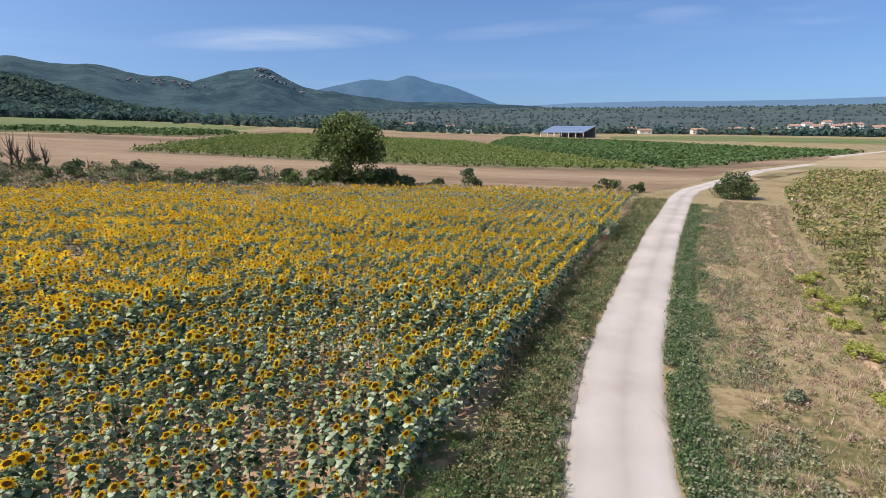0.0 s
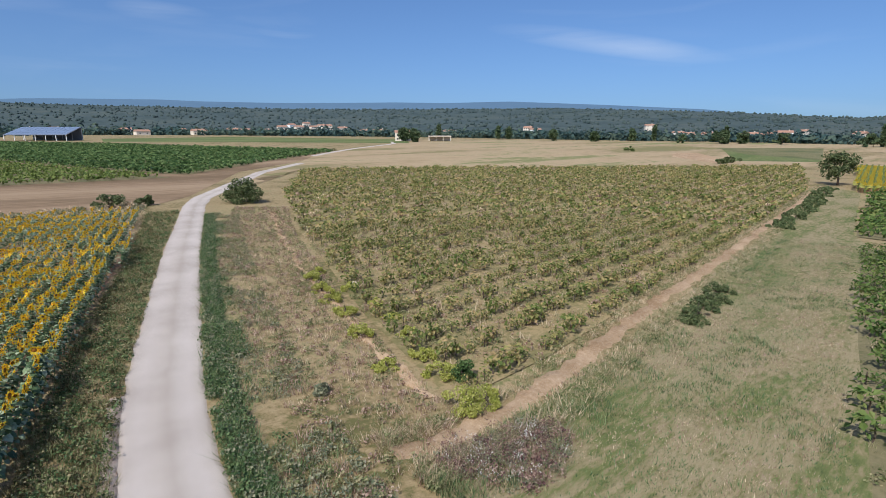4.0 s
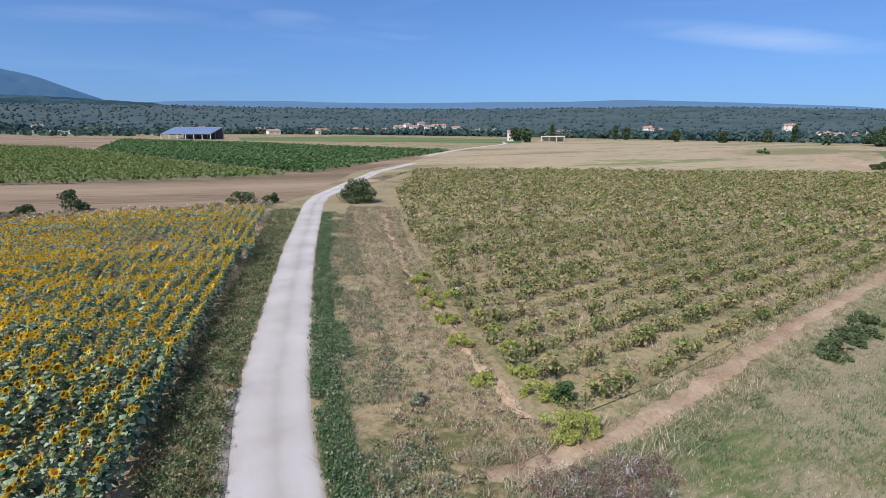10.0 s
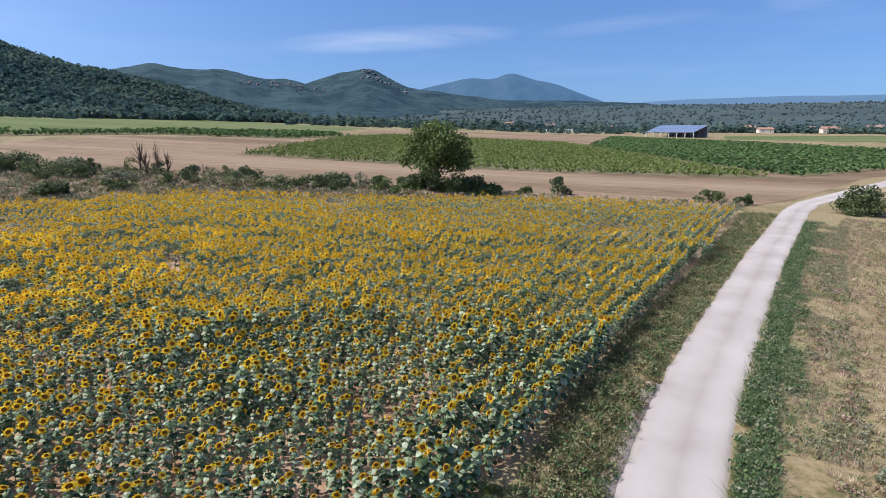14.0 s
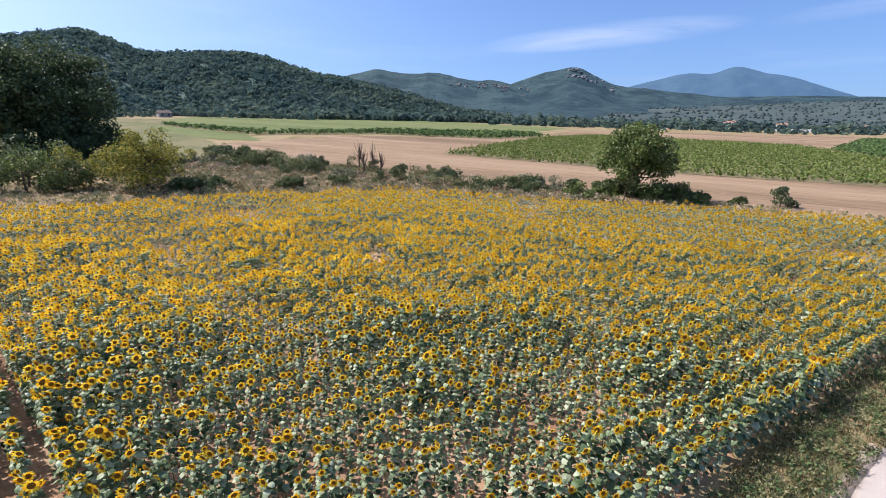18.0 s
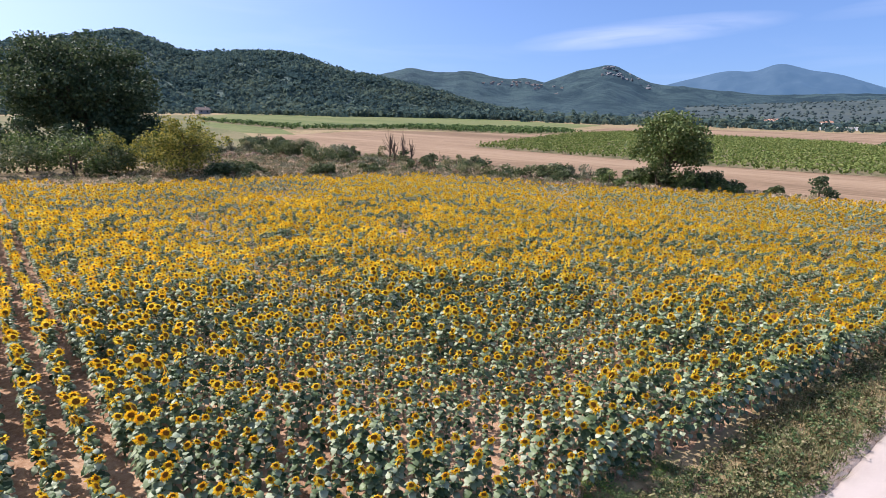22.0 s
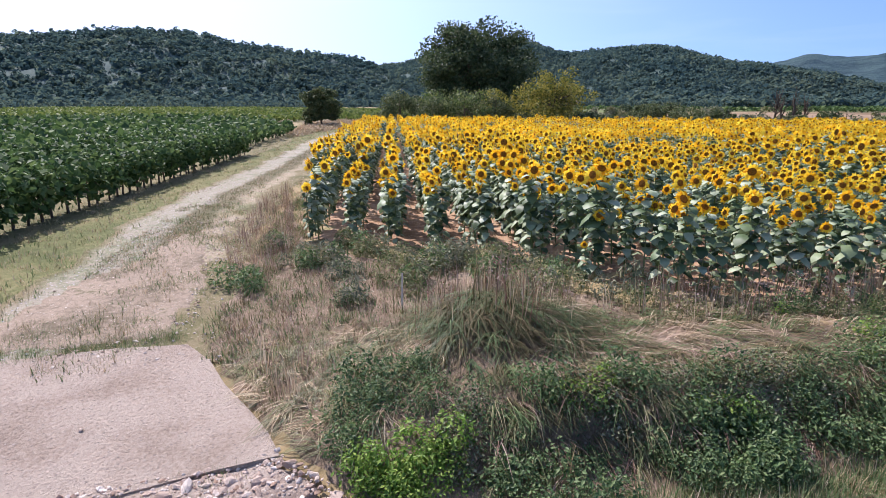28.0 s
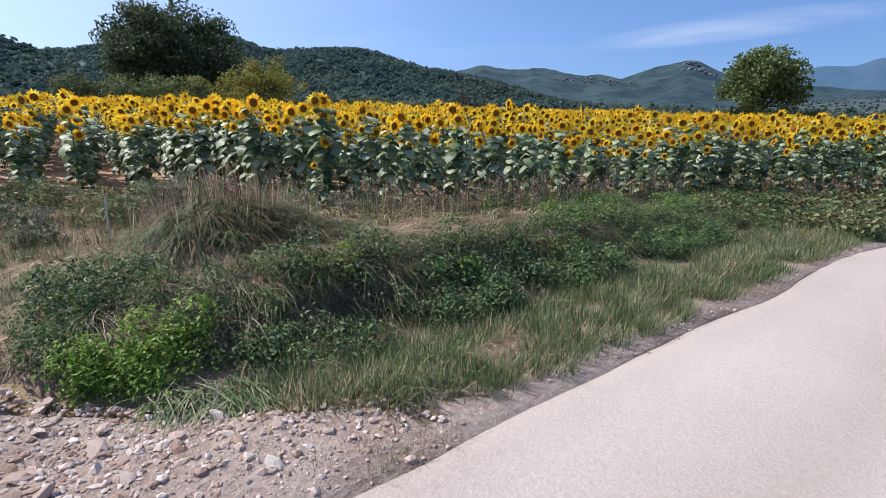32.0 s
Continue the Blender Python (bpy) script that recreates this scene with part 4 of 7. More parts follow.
def belt(r_table, count, depth, lo, hi, seed, label):
    """A line of trees along the far edge of the plain, by azimuth and distance."""
    rng = np.random.default_rng(seed)
    az = rng.uniform(r_table[0][0], r_table[-1][0], count)
    r = np.interp(az, [t[0] for t in r_table], [t[1] for t in r_table]) + rng.uniform(0, depth, count)
    x, y = np.sin(np.radians(az)) * r, np.cos(np.radians(az)) * r
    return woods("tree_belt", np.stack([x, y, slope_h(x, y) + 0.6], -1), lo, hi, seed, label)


belt([(-45, 430), (-30, 470), (-15, 490), (2, 640), (20, 620), (36, 560), (60, 480), (85, 480), (108, 470)], 3000, 60, 2.0, 5.0, 21, "tree belt along the edge of the plain")
belt([(-118, 360), (-90, 345), (-75, 380), (-60, 430), (-45, 400)], 900, 45, 1.4, 3.4, 22, "scrubby wood edge at the foot of the hills")

belt([(-118, 255), (-88, 262), (-66, 320), (-58, 400)], 420, 85, 0.7, 2.3, 23, "scattered scrub bushes before the hill woods")
belt([(-28, 420), (-15, 430), (0, 470), (10, 560)], 150, 60, 2.0, 4.6, 24, "round trees along the edge of the plain")

# ---- plants ----


def tuft(n, height, spread, width, seed, droop=0.5, splay=0.5, simple=False):
    """A tuft of grass: bent blades of three pieces."""
    rng = np.random.default_rng(seed)
    a, q = rng.uniform(0, 6.283, n), np.sqrt(rng.uniform(0, 1, n)) * spread
    base = np.stack([np.cos(a) * q, np.sin(a) * q, np.zeros(n)], -1)
    a2 = a + rng.normal(0, 0.9, n)
    out = np.stack([np.cos(a2), np.sin(a2), np.zeros(n)], -1)
    side = np.stack([-np.sin(a2), np.cos(a2), np.zeros(n)], -1)
    h, w = (height * rng.uniform(0.5, 1.1, n))[:, None], (width * rng.uniform(0.7, 1.2, n))[:, None]
    k = (splay * rng.uniform(0.2, 1.2, n))[:, None]
    dr = (droop * rng.uniform(0.3, 1.3, n))[:, None]
    up = np.array([0, 0, 1.0])
    p1 = base + up * h * 0.55 + out * h * k * 0.35
    p2 = base + up * h * (1 - 0.45 * dr) + out * h * k
    if simple:
        return np.stack([base - side * w * 1.3, base + side * w * 1.3, p2], 1).reshape(-1, 3), [np.arange(3 * n).reshape(n, 3)]
    v = np.stack([base - side * w, base + side * w, p1 + side * w * 0.8, p1 - side * w * 0.8, p2], 1).reshape(-1, 3)
    i = np.arange(n)[:, None] * 5
    return v, [i + np.array([[0, 1, 2, 3]]), i + np.array([[3, 2, 4]])]


def spots_in(poly, count, seed, bias=None):
    rng = np.random.default_rng(seed)
    p = np.asarray(poly, float)
    out = np.empty((0, 2))
    while len(out) < count:
        q = rng.uniform(p.min(0), p.max(0), (count * 2, 2))
        q = q[inside(poly, q[:, 0], q[:, 1])]
        if bias is not None:
            q = q[rng.uniform(0, 1, len(q)) < bias(q[:, 0], q[:, 1])]
        out = np.concatenate([out, q])
        if bias is not None and len(q) == 0:
            break
    return out[:count]


def field_noise(x, y, scale, seed=0.0):
    return np.array([noise.noise((a * scale, b * scale, seed)) for a, b in zip(x, y)])


def strew(name, templates, xy, lo, hi, mats, label, category, seed, sink=0.02, lean=0.0, follow=ground_h, heading=None):
    """Many small plants as one object. templates: (vertices, faces, material index). heading: angle in degrees and its spread, for combed grass."""
    rng = np.random.default_rng(seed)
    heap = Heap()
    pick = rng.integers(0, len(templates), len(xy))
    for k, (tv, tf, mi) in enumerate(templates):
        p = xy[pick == k]
        if not len(p):
            continue
        tf = tf if isinstance(tf, list) else [tf]
        mi = mi if isinstance(mi, list) else [mi] * len(tf)
        pos = np.stack([p[:, 0], p[:, 1], follow(p[:, 0], p[:, 1]) - sink], -1)
        yaw = rng.uniform(0, 6.283, len(p)) if heading is None else np.radians(heading[0]) + rng.normal(0, radians(heading[1]), len(p))
        v, f = scatter(tv, tf, pos, rng.uniform(lo, hi, len(p)), yaw, rng.normal(0, lean, (len(p), 2)) if lean else None)
        heap.add(v, f, mi)
    return thing(name, heap.mesh(name, mats), label, category, kind="stuff")


def row_points(poly, direction, spacing, step, seed, jitter=0.12, gap=0.03, anchor=None):
    """Plants in straight rows inside a polygon."""
    rng = np.random.default_rng(seed)
    d = np.array(direction, float)
    d /= np.linalg.norm(d)
    nrm = np.array([-d[1], d[0]])
    p = np.asarray(poly, float)
    s, t = p @ d, p @ nrm
    first = t.min() + spacing * 0.3 if anchor is None else anchor - spacing * math.floor((anchor - t.min()) / spacing)
    S, T = np.meshgrid(np.arange(s.min(), s.max(), step), np.arange(first, t.max(), spacing), indexing="ij")
    S, T = S + rng.normal(0, jitter * 1.2, S.shape), T + rng.normal(0, jitter * 0.7, T.shape)
    q = S.ravel()[:, None] * d + T.ravel()[:, None] * nrm
    q = q[inside(poly, q[:, 0], q[:, 1])]
    return q[rng.uniform(0, 1, len(q)) > gap]


def tube(points, radii, sides=5):
    pts = np.asarray(points, float)
    n = len(pts)
    t = np.gradient(pts, axis=0)
    t /= np.linalg.norm(t, axis=1)[:, None]
    ref = np.array([0.31, 0.95, 0.05])
    u = np.cross(t, ref)
    u /= np.linalg.norm(u, axis=1)[:, None]
    w = np.cross(t, u)
    a = np.linspace(0, 2 * np.pi, sides, endpoint=False)
    v = pts[:, None] + (np.cos(a)[None, :, None] * u[:, None] + np.sin(a)[None, :, None] * w[:, None]) * np.asarray(radii)[:, None, None]
    i = np.arange(n * sides).reshape(n, sides)
    j = np.roll(i, -1, 1)
    q = np.stack([i[:-1], j[:-1], j[1:], i[1:]], -1).reshape(-1, 4)
    return v.reshape(-1, 3), q


# ---- sunflowers ----
FACE = radians(-48)  # the heads look this way, counted from +x: away from the afternoon sun


def sunflower_parts(seed, leaves=13, petals=16, lod=0, head=1.0):
    """Vertices and faces of stem, leaves, petals and disc of one plant, 1.6 m high, facing +x."""
    rng = np.random.default_rng(seed)
    h = 1.52
    bend = rng.uniform(0.03, 0.10)
    sp = [(0, 0, 0), (rng.normal(0, 0.02), rng.normal(0, 0.02), h * 0.5), (bend * 0.4, 0, h * 0.9), (bend + 0.05, 0, h + 0.03)]
    stem = tube(sp[::3] if lod else sp, [0.016, 0.012] if lod else [0.016, 0.014, 0.012, 0.010], 3 if lod else 4)
    lv, lf = [], []
    n = 0
    for k in range(leaves):
        z = h * (0.10 + 0.88 * ((k + rng.uniform(0, 0.6)) / leaves) ** 0.72)
        a = k * 2.4 + rng.uniform(-0.4, 0.4)
        L = np.interp(z / h, [0.1, 0.5, 0.8, 1], [0.175, 0.205, 0.20, 0.15]) * rng.uniform(0.7, 1.2) * (1.14 if lod else 1.0)
        w = L * 0.55
        o, s = np.array([math.cos(a), math.sin(a), 0]), np.array([-math.sin(a), math.cos(a), 0])
        tilt = rng.uniform(0.0, 0.35) * np.interp(z / h, [0.5, 0.95], [1.0, 0.4])
        p0 = np.array([0, 0, z])
        c1 = p0 + o * L * 0.40 + np.array([0, 0, L * (0.25 - tilt * 0.3)])
        c2 = c1 + o * L * 0.45 + np.array([0, 0, -L * (0.12 + tilt)])
        tip = c2 + o * L * 0.28 + np.array([0, 0, -L * (0.35 + tilt * 0.8)])
        up = np.array([0, 0, 0.09 * L])
        pts = [p0, c1, c1 + s * w - up, c1 - s * w - up, c2, c2 + s * w * 0.85 - up * 1.6, c2 - s * w * 0.85 - up * 1.6, tip]
        lv += pts
        if lod:
            lf += [[n, n + 5, n + 4], [n, n + 4, n + 6], [n + 4, n + 5, n + 7], [n + 4, n + 7, n + 6]]
            n += 8
            continue
        lf += [[n, n + 2, n + 1], [n, n + 1, n + 3], [n + 1, n + 2, n + 5], [n + 1, n + 5, n + 4], [n + 1, n + 4, n + 6], [n + 1, n + 6, n + 3], [n + 4, n + 5, n + 7], [n + 4, n + 7, n + 6]]
        n += 8
    hc = np.array([bend + 0.07, 0, h + 0.05])
    tilt = rng.uniform(-0.62, 0.10)
    ax = np.array([math.cos(tilt), 0, math.sin(tilt)])
    u, w = np.array([0, 1.0, 0]), np.cross(ax, [0, 1.0, 0])
    R = rng.uniform(0.057, 0.070) if lod else rng.uniform(0.058, 0.074) * head
    ring = 6 if lod else 10
    ang = np.linspace(0, 2 * np.pi, ring, endpoint=False)
    rim = hc + R * (1.0, 0.72, 0.95)[lod] * (np.cos(ang)[:, None] * u + np.sin(ang)[:, None] * w)
    dv = np.concatenate([rim + ax * 0.012, [hc + ax * 0.03], rim * 0.6 + hc * 0.4 - ax * 0.03])
    df = [[i, (i + 1) % ring, ring] for i in range(ring)]
    bv_f = [[i, ring + 1 + i, ring + 1 + (i + 1) % ring] for i in range(ring)] + [[i, ring + 1 + (i + 1) % ring, (i + 1) % ring] for i in range(ring)]
    pv, pf = [], []
    for k in range(petals):
        a = 2 * np.pi * (k + rng.uniform(-0.2, 0.2)) / petals
        rad = math.cos(a) * u + math.sin(a) * w
        tan = -math.sin(a) * u + math.cos(a) * w
        Lp, wp = R * rng.uniform(1.0, 1.5) * (1.0, 2.15, 1.75)[lod], R * (0.31, 1.0, 0.92)[lod]
        tipb = ax * rng.uniform(-0.02, 0.085)
        b = hc + rad * R * 0.9 + ax * 0.008
        pv += [b - tan * wp * 0.7, b + rad * Lp * 0.5 - tan * wp + tipb * 0.4, b + rad * Lp + tipb, b + rad * Lp * 0.5 + tan * wp + tipb * 0.4, b + tan * wp * 0.7]
        m = 5 * k
        if lod:
            pf += [[m, m + 2, m + 4]]
            continue
        pf += [[m, m + 1, m + 4], [m + 1, m + 3, m + 4], [m + 1, m + 2, m + 3]]
    return stem, (np.array(lv), np.array(lf)), (np.array(pv), np.array(pf)), (dv, np.array(df)), (dv, np.array(bv_f))


SF_MATS = [M_SF_STEM, M_SF_LEAF, M_PETAL, M_DISC]
HEADLAND = [(-8.4, 0.2), (-16.5, 1.5), (-25, 3.2), (-47, 8.8), (-62.5, 12.6), (-60, 17.5), (-46, 14.2), (-24, 8.8), (-8.5, 5.0), (-5.5, 4.2)]
main_rows = row_points(SF_POLY, (0.361, 0.932), 0.76, 0.275, 31, 0.045, 0.04, 5.05)
head_rows = row_points(HEADLAND, (-0.972, 0.236), 0.80, 0.25, 32, 0.10, 0.08)
head_rows = head_rows[inside(SF_POLY, head_rows[:, 0], head_rows[:, 1])]
mixed_in = inside(HEADLAND, main_rows[:, 0], main_rows[:, 1])
clear_of = np.array([np.min(np.hypot(*(head_rows - q).T)) > 0.5 for q in main_rows[mixed_in]])
main_rows = np.concatenate([main_rows[~mixed_in], main_rows[mixed_in][clear_of]])
plants = np.concatenate([main_rows, head_rows])
bald = field_noise(plants[:, 0], plants[:, 1], 0.28, 3.3)
zone = field_noise(plants[:, 0], plants[:, 1], 0.09, 8.1)
plants_keep = (bald + 0.55 * zone) < 0.72
low = np.interp(bald + 0.55 * zone, [0.05, 0.35], [1.0, 0.80]) * np.where(np.random.default_rng(34).uniform(size=len(plants)) < np.interp(np.hypot(plants[:, 0] - 2.0, plants[:, 1] - 1.0), [11, 18], [0.30, 0.05]), 0.80, 1.0)
for cx, cy, rr in ((-21.2, 27.8, 1.3), (-18.8, 25.8, 0.8), (-31.5, 16.5, 0.9), (-24.5, 22.3, 0.9), (-13.5, 9.6, 0.45), (-5.0, 3.6, 0.45)):
    plants_keep &= np.hypot(plants[:, 0] - cx, plants[:, 1] - cy) > rr
plants, low = np.concatenate([plants[plants_keep], [(-3.95, 4.0)]]), np.append(low[plants_keep], 0.55)
dist = np.hypot(plants[:, 0] - 2.0, plants[:, 1] - 1.0)
order = np.argsort(dist)
plants, dist, low = plants[order], dist[order], low[order]
rng = np.random.default_rng(33)
NEAR = 260
heap = Heap()
size = np.clip(rng.normal(1.0, 0.09, len(plants)), 0.72, 1.22) * (1 - 0.10 * np.clip(field_noise(plants[:, 0], plants[:, 1], 0.12, 5.0), -0.5, 1))
size *= 1 + 0.18 * field_noise(plants[:, 0], plants[:, 1], 0.75, 9.4) + 0.07 * field_noise(plants[:, 0], plants[:, 1], 2.2, 4.4)
size *= low * np.interp(dist, [0, 9, 20, 40, 65], [0.80, 0.83, 0.91, 0.86, 0.74])
turn = FACE + rng.normal(0, 0.5, len(plants))
variant = rng.integers(0, 7, len(plants))
for lo, hi, leaves, petals in ((NEAR, 1500, 16, 15), (1500, 6500, 15, 9), (6500, 60000, 12, 8)):
    for k in range(7):
        sel = np.arange(len(plants))
        sel = sel[(sel >= lo) & (sel < hi) & (variant == k)]
        if not len(sel):
            continue
        parts = sunflower_parts(100 + k, leaves, petals, {NEAR: 0, 1500: 1}.get(lo, 2), 1.2)[: 5 if lo == NEAR else 4]
        pos = np.stack([plants[sel, 0], plants[sel, 1], ground_h(plants[sel, 0], plants[sel, 1]) + 0.02], -1)
        ln = rng.normal(0, 0.025, (len(sel), 2))
        for (tv, tf), mi in zip(parts, (0, 1, 2, 3, 0)):
            if mi == 0 and lo > 2000:
                continue
            v, f = scatter(tv, tf, pos, size[sel], turn[sel], ln)
            heap.add(v, f, [mi])
thing("sunflower_field", heap.mesh("sunflower_field", SF_MATS), "dense rows of blooming sunflowers with grey-green leaves", "sunflowers", kind="stuff")
protos = []
for k in range(5):
    stem, leaves, petals, disc, back = sunflower_parts(200 + k, 21, 24)
    s = thing("sunflower", mesh_of("stem", stem[0], stem[1], M_SF_STEM), "tall blooming sunflower with drooping grey-green leaves", "sunflower", "sunflowers at the field's near edge")
    thing("leaves", mesh_of("leaves", leaves[0], leaves[1], M_SF_LEAF, smooth=True), parent=s)
    d = thing("disc", mesh_of("disc", disc[0], np.concatenate([disc[1], back[1]]), [M_DISC, M_SF_STEM], np.repeat([0, 1], [len(disc[1]), len(back[1])])), "brown flower disc", parent=s)
    thing("petals", mesh_of("petals", petals[0], petals[1], M_PETAL), "yellow ray petals", parent=d)
    protos.append(s)
used = [False] * 5
for i in range(min(NEAR, len(plants))):
    x, y = plants[i]
    m = Matrix.LocRotScale((x, y, float(ground_h(x, y)) + 0.0), Euler((rng.normal(0, 0.04), rng.normal(0, 0.04), turn[i])), (size[i],) * 3)
    k = int(variant[i]) % 5
    if not used[k]:
        protos[k].matrix_basis, used[k] = m, True
    else:
        c = copy_thing(protos[k], Matrix())
        c.matrix_basis = m
# the far sunflower field across the meadow
far_sf = row_points(SF_2, (0.97, 0.1), 1.15, 0.55, 36, 0.1, 0.02)
heap = Heap()
parts = sunflower_parts(300, 3, 8, 1)[:4]
pos = np.stack([far_sf[:, 0], far_sf[:, 1], slope_h(far_sf[:, 0], far_sf[:, 1]) + 0.04], -1)
for (tv, tf), mi in zip(parts[:3], (0, 1, 2)):
    v, f = scatter(tv * np.array([3.6, 3.6, 1.7]) - np.array([0, 0, 0.9 if mi else 0.3]), tf, pos, np.full(len(pos), 0.9), np.full(len(pos), radians(197)) + rng.normal(0, 0.3, len(pos)))
    heap.add(v, f, [mi])
thing("sunflower_field", heap.mesh("sunflower_field_far", [M_SF_STEM, M_SHRUB, M_PETAL_PALE, M_DISC]), "far field of blooming sunflowers in rows", "sunflowers", kind="stuff")

# ---- vineyards ----


def vineyard(name, poly, direction, spacing, step, leaves, leaf, dims, seed, mat, label, gap=0.03, jitter=0.12, lo=0.8, hi=1.15, follow=slope_h, lift=0.05, posts=False):
    q = row_points(poly, direction, spacing, step, seed, jitter, gap)
    rng = np.random.default_rng(seed)
    heap = Heap()
    a = math.atan2(direction[1], direction[0])
    kind = rng.integers(0, 4, len(q))
    for k in range(4):
        s = q[kind == k]
        if not len(s):
            continue
        tv, tf = leaf_quads(leaves, dims, leaf, seed * 7 + k, 0.4, (0, 0, dims[2] * 1.16))
        pos = np.stack([s[:, 0], s[:, 1], follow(s[:, 0], s[:, 1]) + lift], -1)
        v, f = scatter(tv, tf, pos, rng.uniform(lo, hi, len(s)), a + rng.normal(0, 0.15, len(s)) + np.where(rng.uniform(size=len(s)) < 0.5, 0, math.pi))
        heap.add(v, f, [0])
        sv, sf = tube([(0, 0, -0.1), (0.03, 0.02, dims[2] * 0.6), (0, 0, dims[2] * 1.1)], [0.035, 0.03, 0.025], 4)
        v, f = scatter(sv, sf, pos, np.ones(len(s)), rng.uniform(0, 6, len(s)))
        heap.add(v, f, [1])
    return thing(name, heap.mesh(name, [mat, M_BARK]), label, "vineyard", kind="stuff")


vineyard("vine_rows", [(-6.0, -6.2), (-14.6, -4.0), (-24.5, -1.4), (-30, -0.1), (-32, -5), (-22, -10), (-7, -12)], (0.967, -0.253), 2.1, 0.5, 120, 0.19, (0.6, 0.5, 0.68), 41, M_VINE, "lush trellised green vine rows beside the track", 0.0, 0.06, follow=ground_h)
vineyard("vine_rows", [(-30, -0.1), (-39.5, 2.4), (-50, 3.2), (-78, -6), (-74, -50), (-12, -40), (-7, -12), (-22, -10), (-32, -5)], (0.967, -0.253), 2.1, 1.1, 34, 0.40, (0.8, 0.85, 0.66), 42, M_VINE, "lush green vine rows running towards the hills", 0.0, 0.08)
vineyard("vine_rows", VINE_M, (0.967, -0.253), 2.8, 2.0, 15, 0.66, (1.3, 1.15, 0.55), 43, M_VINE_PALE, "far green vine rows below the wooded hill", 0.0, 0.1)
vineyard("vine_rows", VINE_A, (0.99, 0.15), 2.4, 2.0, 12, 0.56, (1.2, 0.6, 0.5), 44, M_VINE_PALE, "bright green vineyard behind the stubble strip", 0.0, 0.1)
vineyard("vine_rows", VINE_B, (0.99, 0.15), 2.8, 2.4, 11, 0.8, (1.5, 0.7, 0.6), 45, M_VINE, "darker green far vineyard", 0.0, 0.1)
vineyard("vine_rows", VINE_S, (0.9, 0.4), 3.2, 3.2, 9, 1.1, (1.9, 0.9, 0.7), 46, M_VINE, "far dark green vineyard strip below the hills", 0.0, 0.1)
vineyard("vine_rows", VINE_1, (0.13, 0.99), 2.4, 0.75, 50, 0.22, (0.75, 0.68, 0.48), 47, M_VINE_SUNNY, "dense low green vine rows beside the meadow", 0.08, 0.14, 0.6, 1.2)
vineyard("vine_rows", VINE_2, (0.11, 0.99), 2.1, 1.3, 18, 0.46, (1.0, 0.6, 0.45), 48, M_VINE_SUNNY, "dense green vine rows behind a grassy lane", 0.02, 0.12)
OLD_NEAR = [(13.9, 12.3), (17, 22), (21.3, 31.2), (27, 44), (40, 44), (60, 30), (60, 16.3), (34, 13.9), (19.5, 12.4)]
OLD_FAR = [(27, 44), (45, 78), (72, 116), (107, 100), (143, 71), (190, 38), (121, 22.6), (75, 17.8), (60, 16.3), (60, 30), (40, 44)]
vineyard("old_vine_rows", OLD_NEAR, (0.995, 0.09), 2.1, 0.60, 44, 0.165, (0.46, 0.42, 0.38), 49, M_OLDVINE, "neglected vine rows among brown weeds and grass", 0.14, 0.24, 0.45, 1.4)
vineyard("old_vine_rows", OLD_FAR, (0.995, 0.09), 2.1, 1.0, 13, 0.36, (0.75, 0.62, 0.38), 50, M_OLDVINE, "neglected vine rows fading into dry weeds", 0.06, 0.34, 0.5, 1.3)

# ---- trees and bushes ----


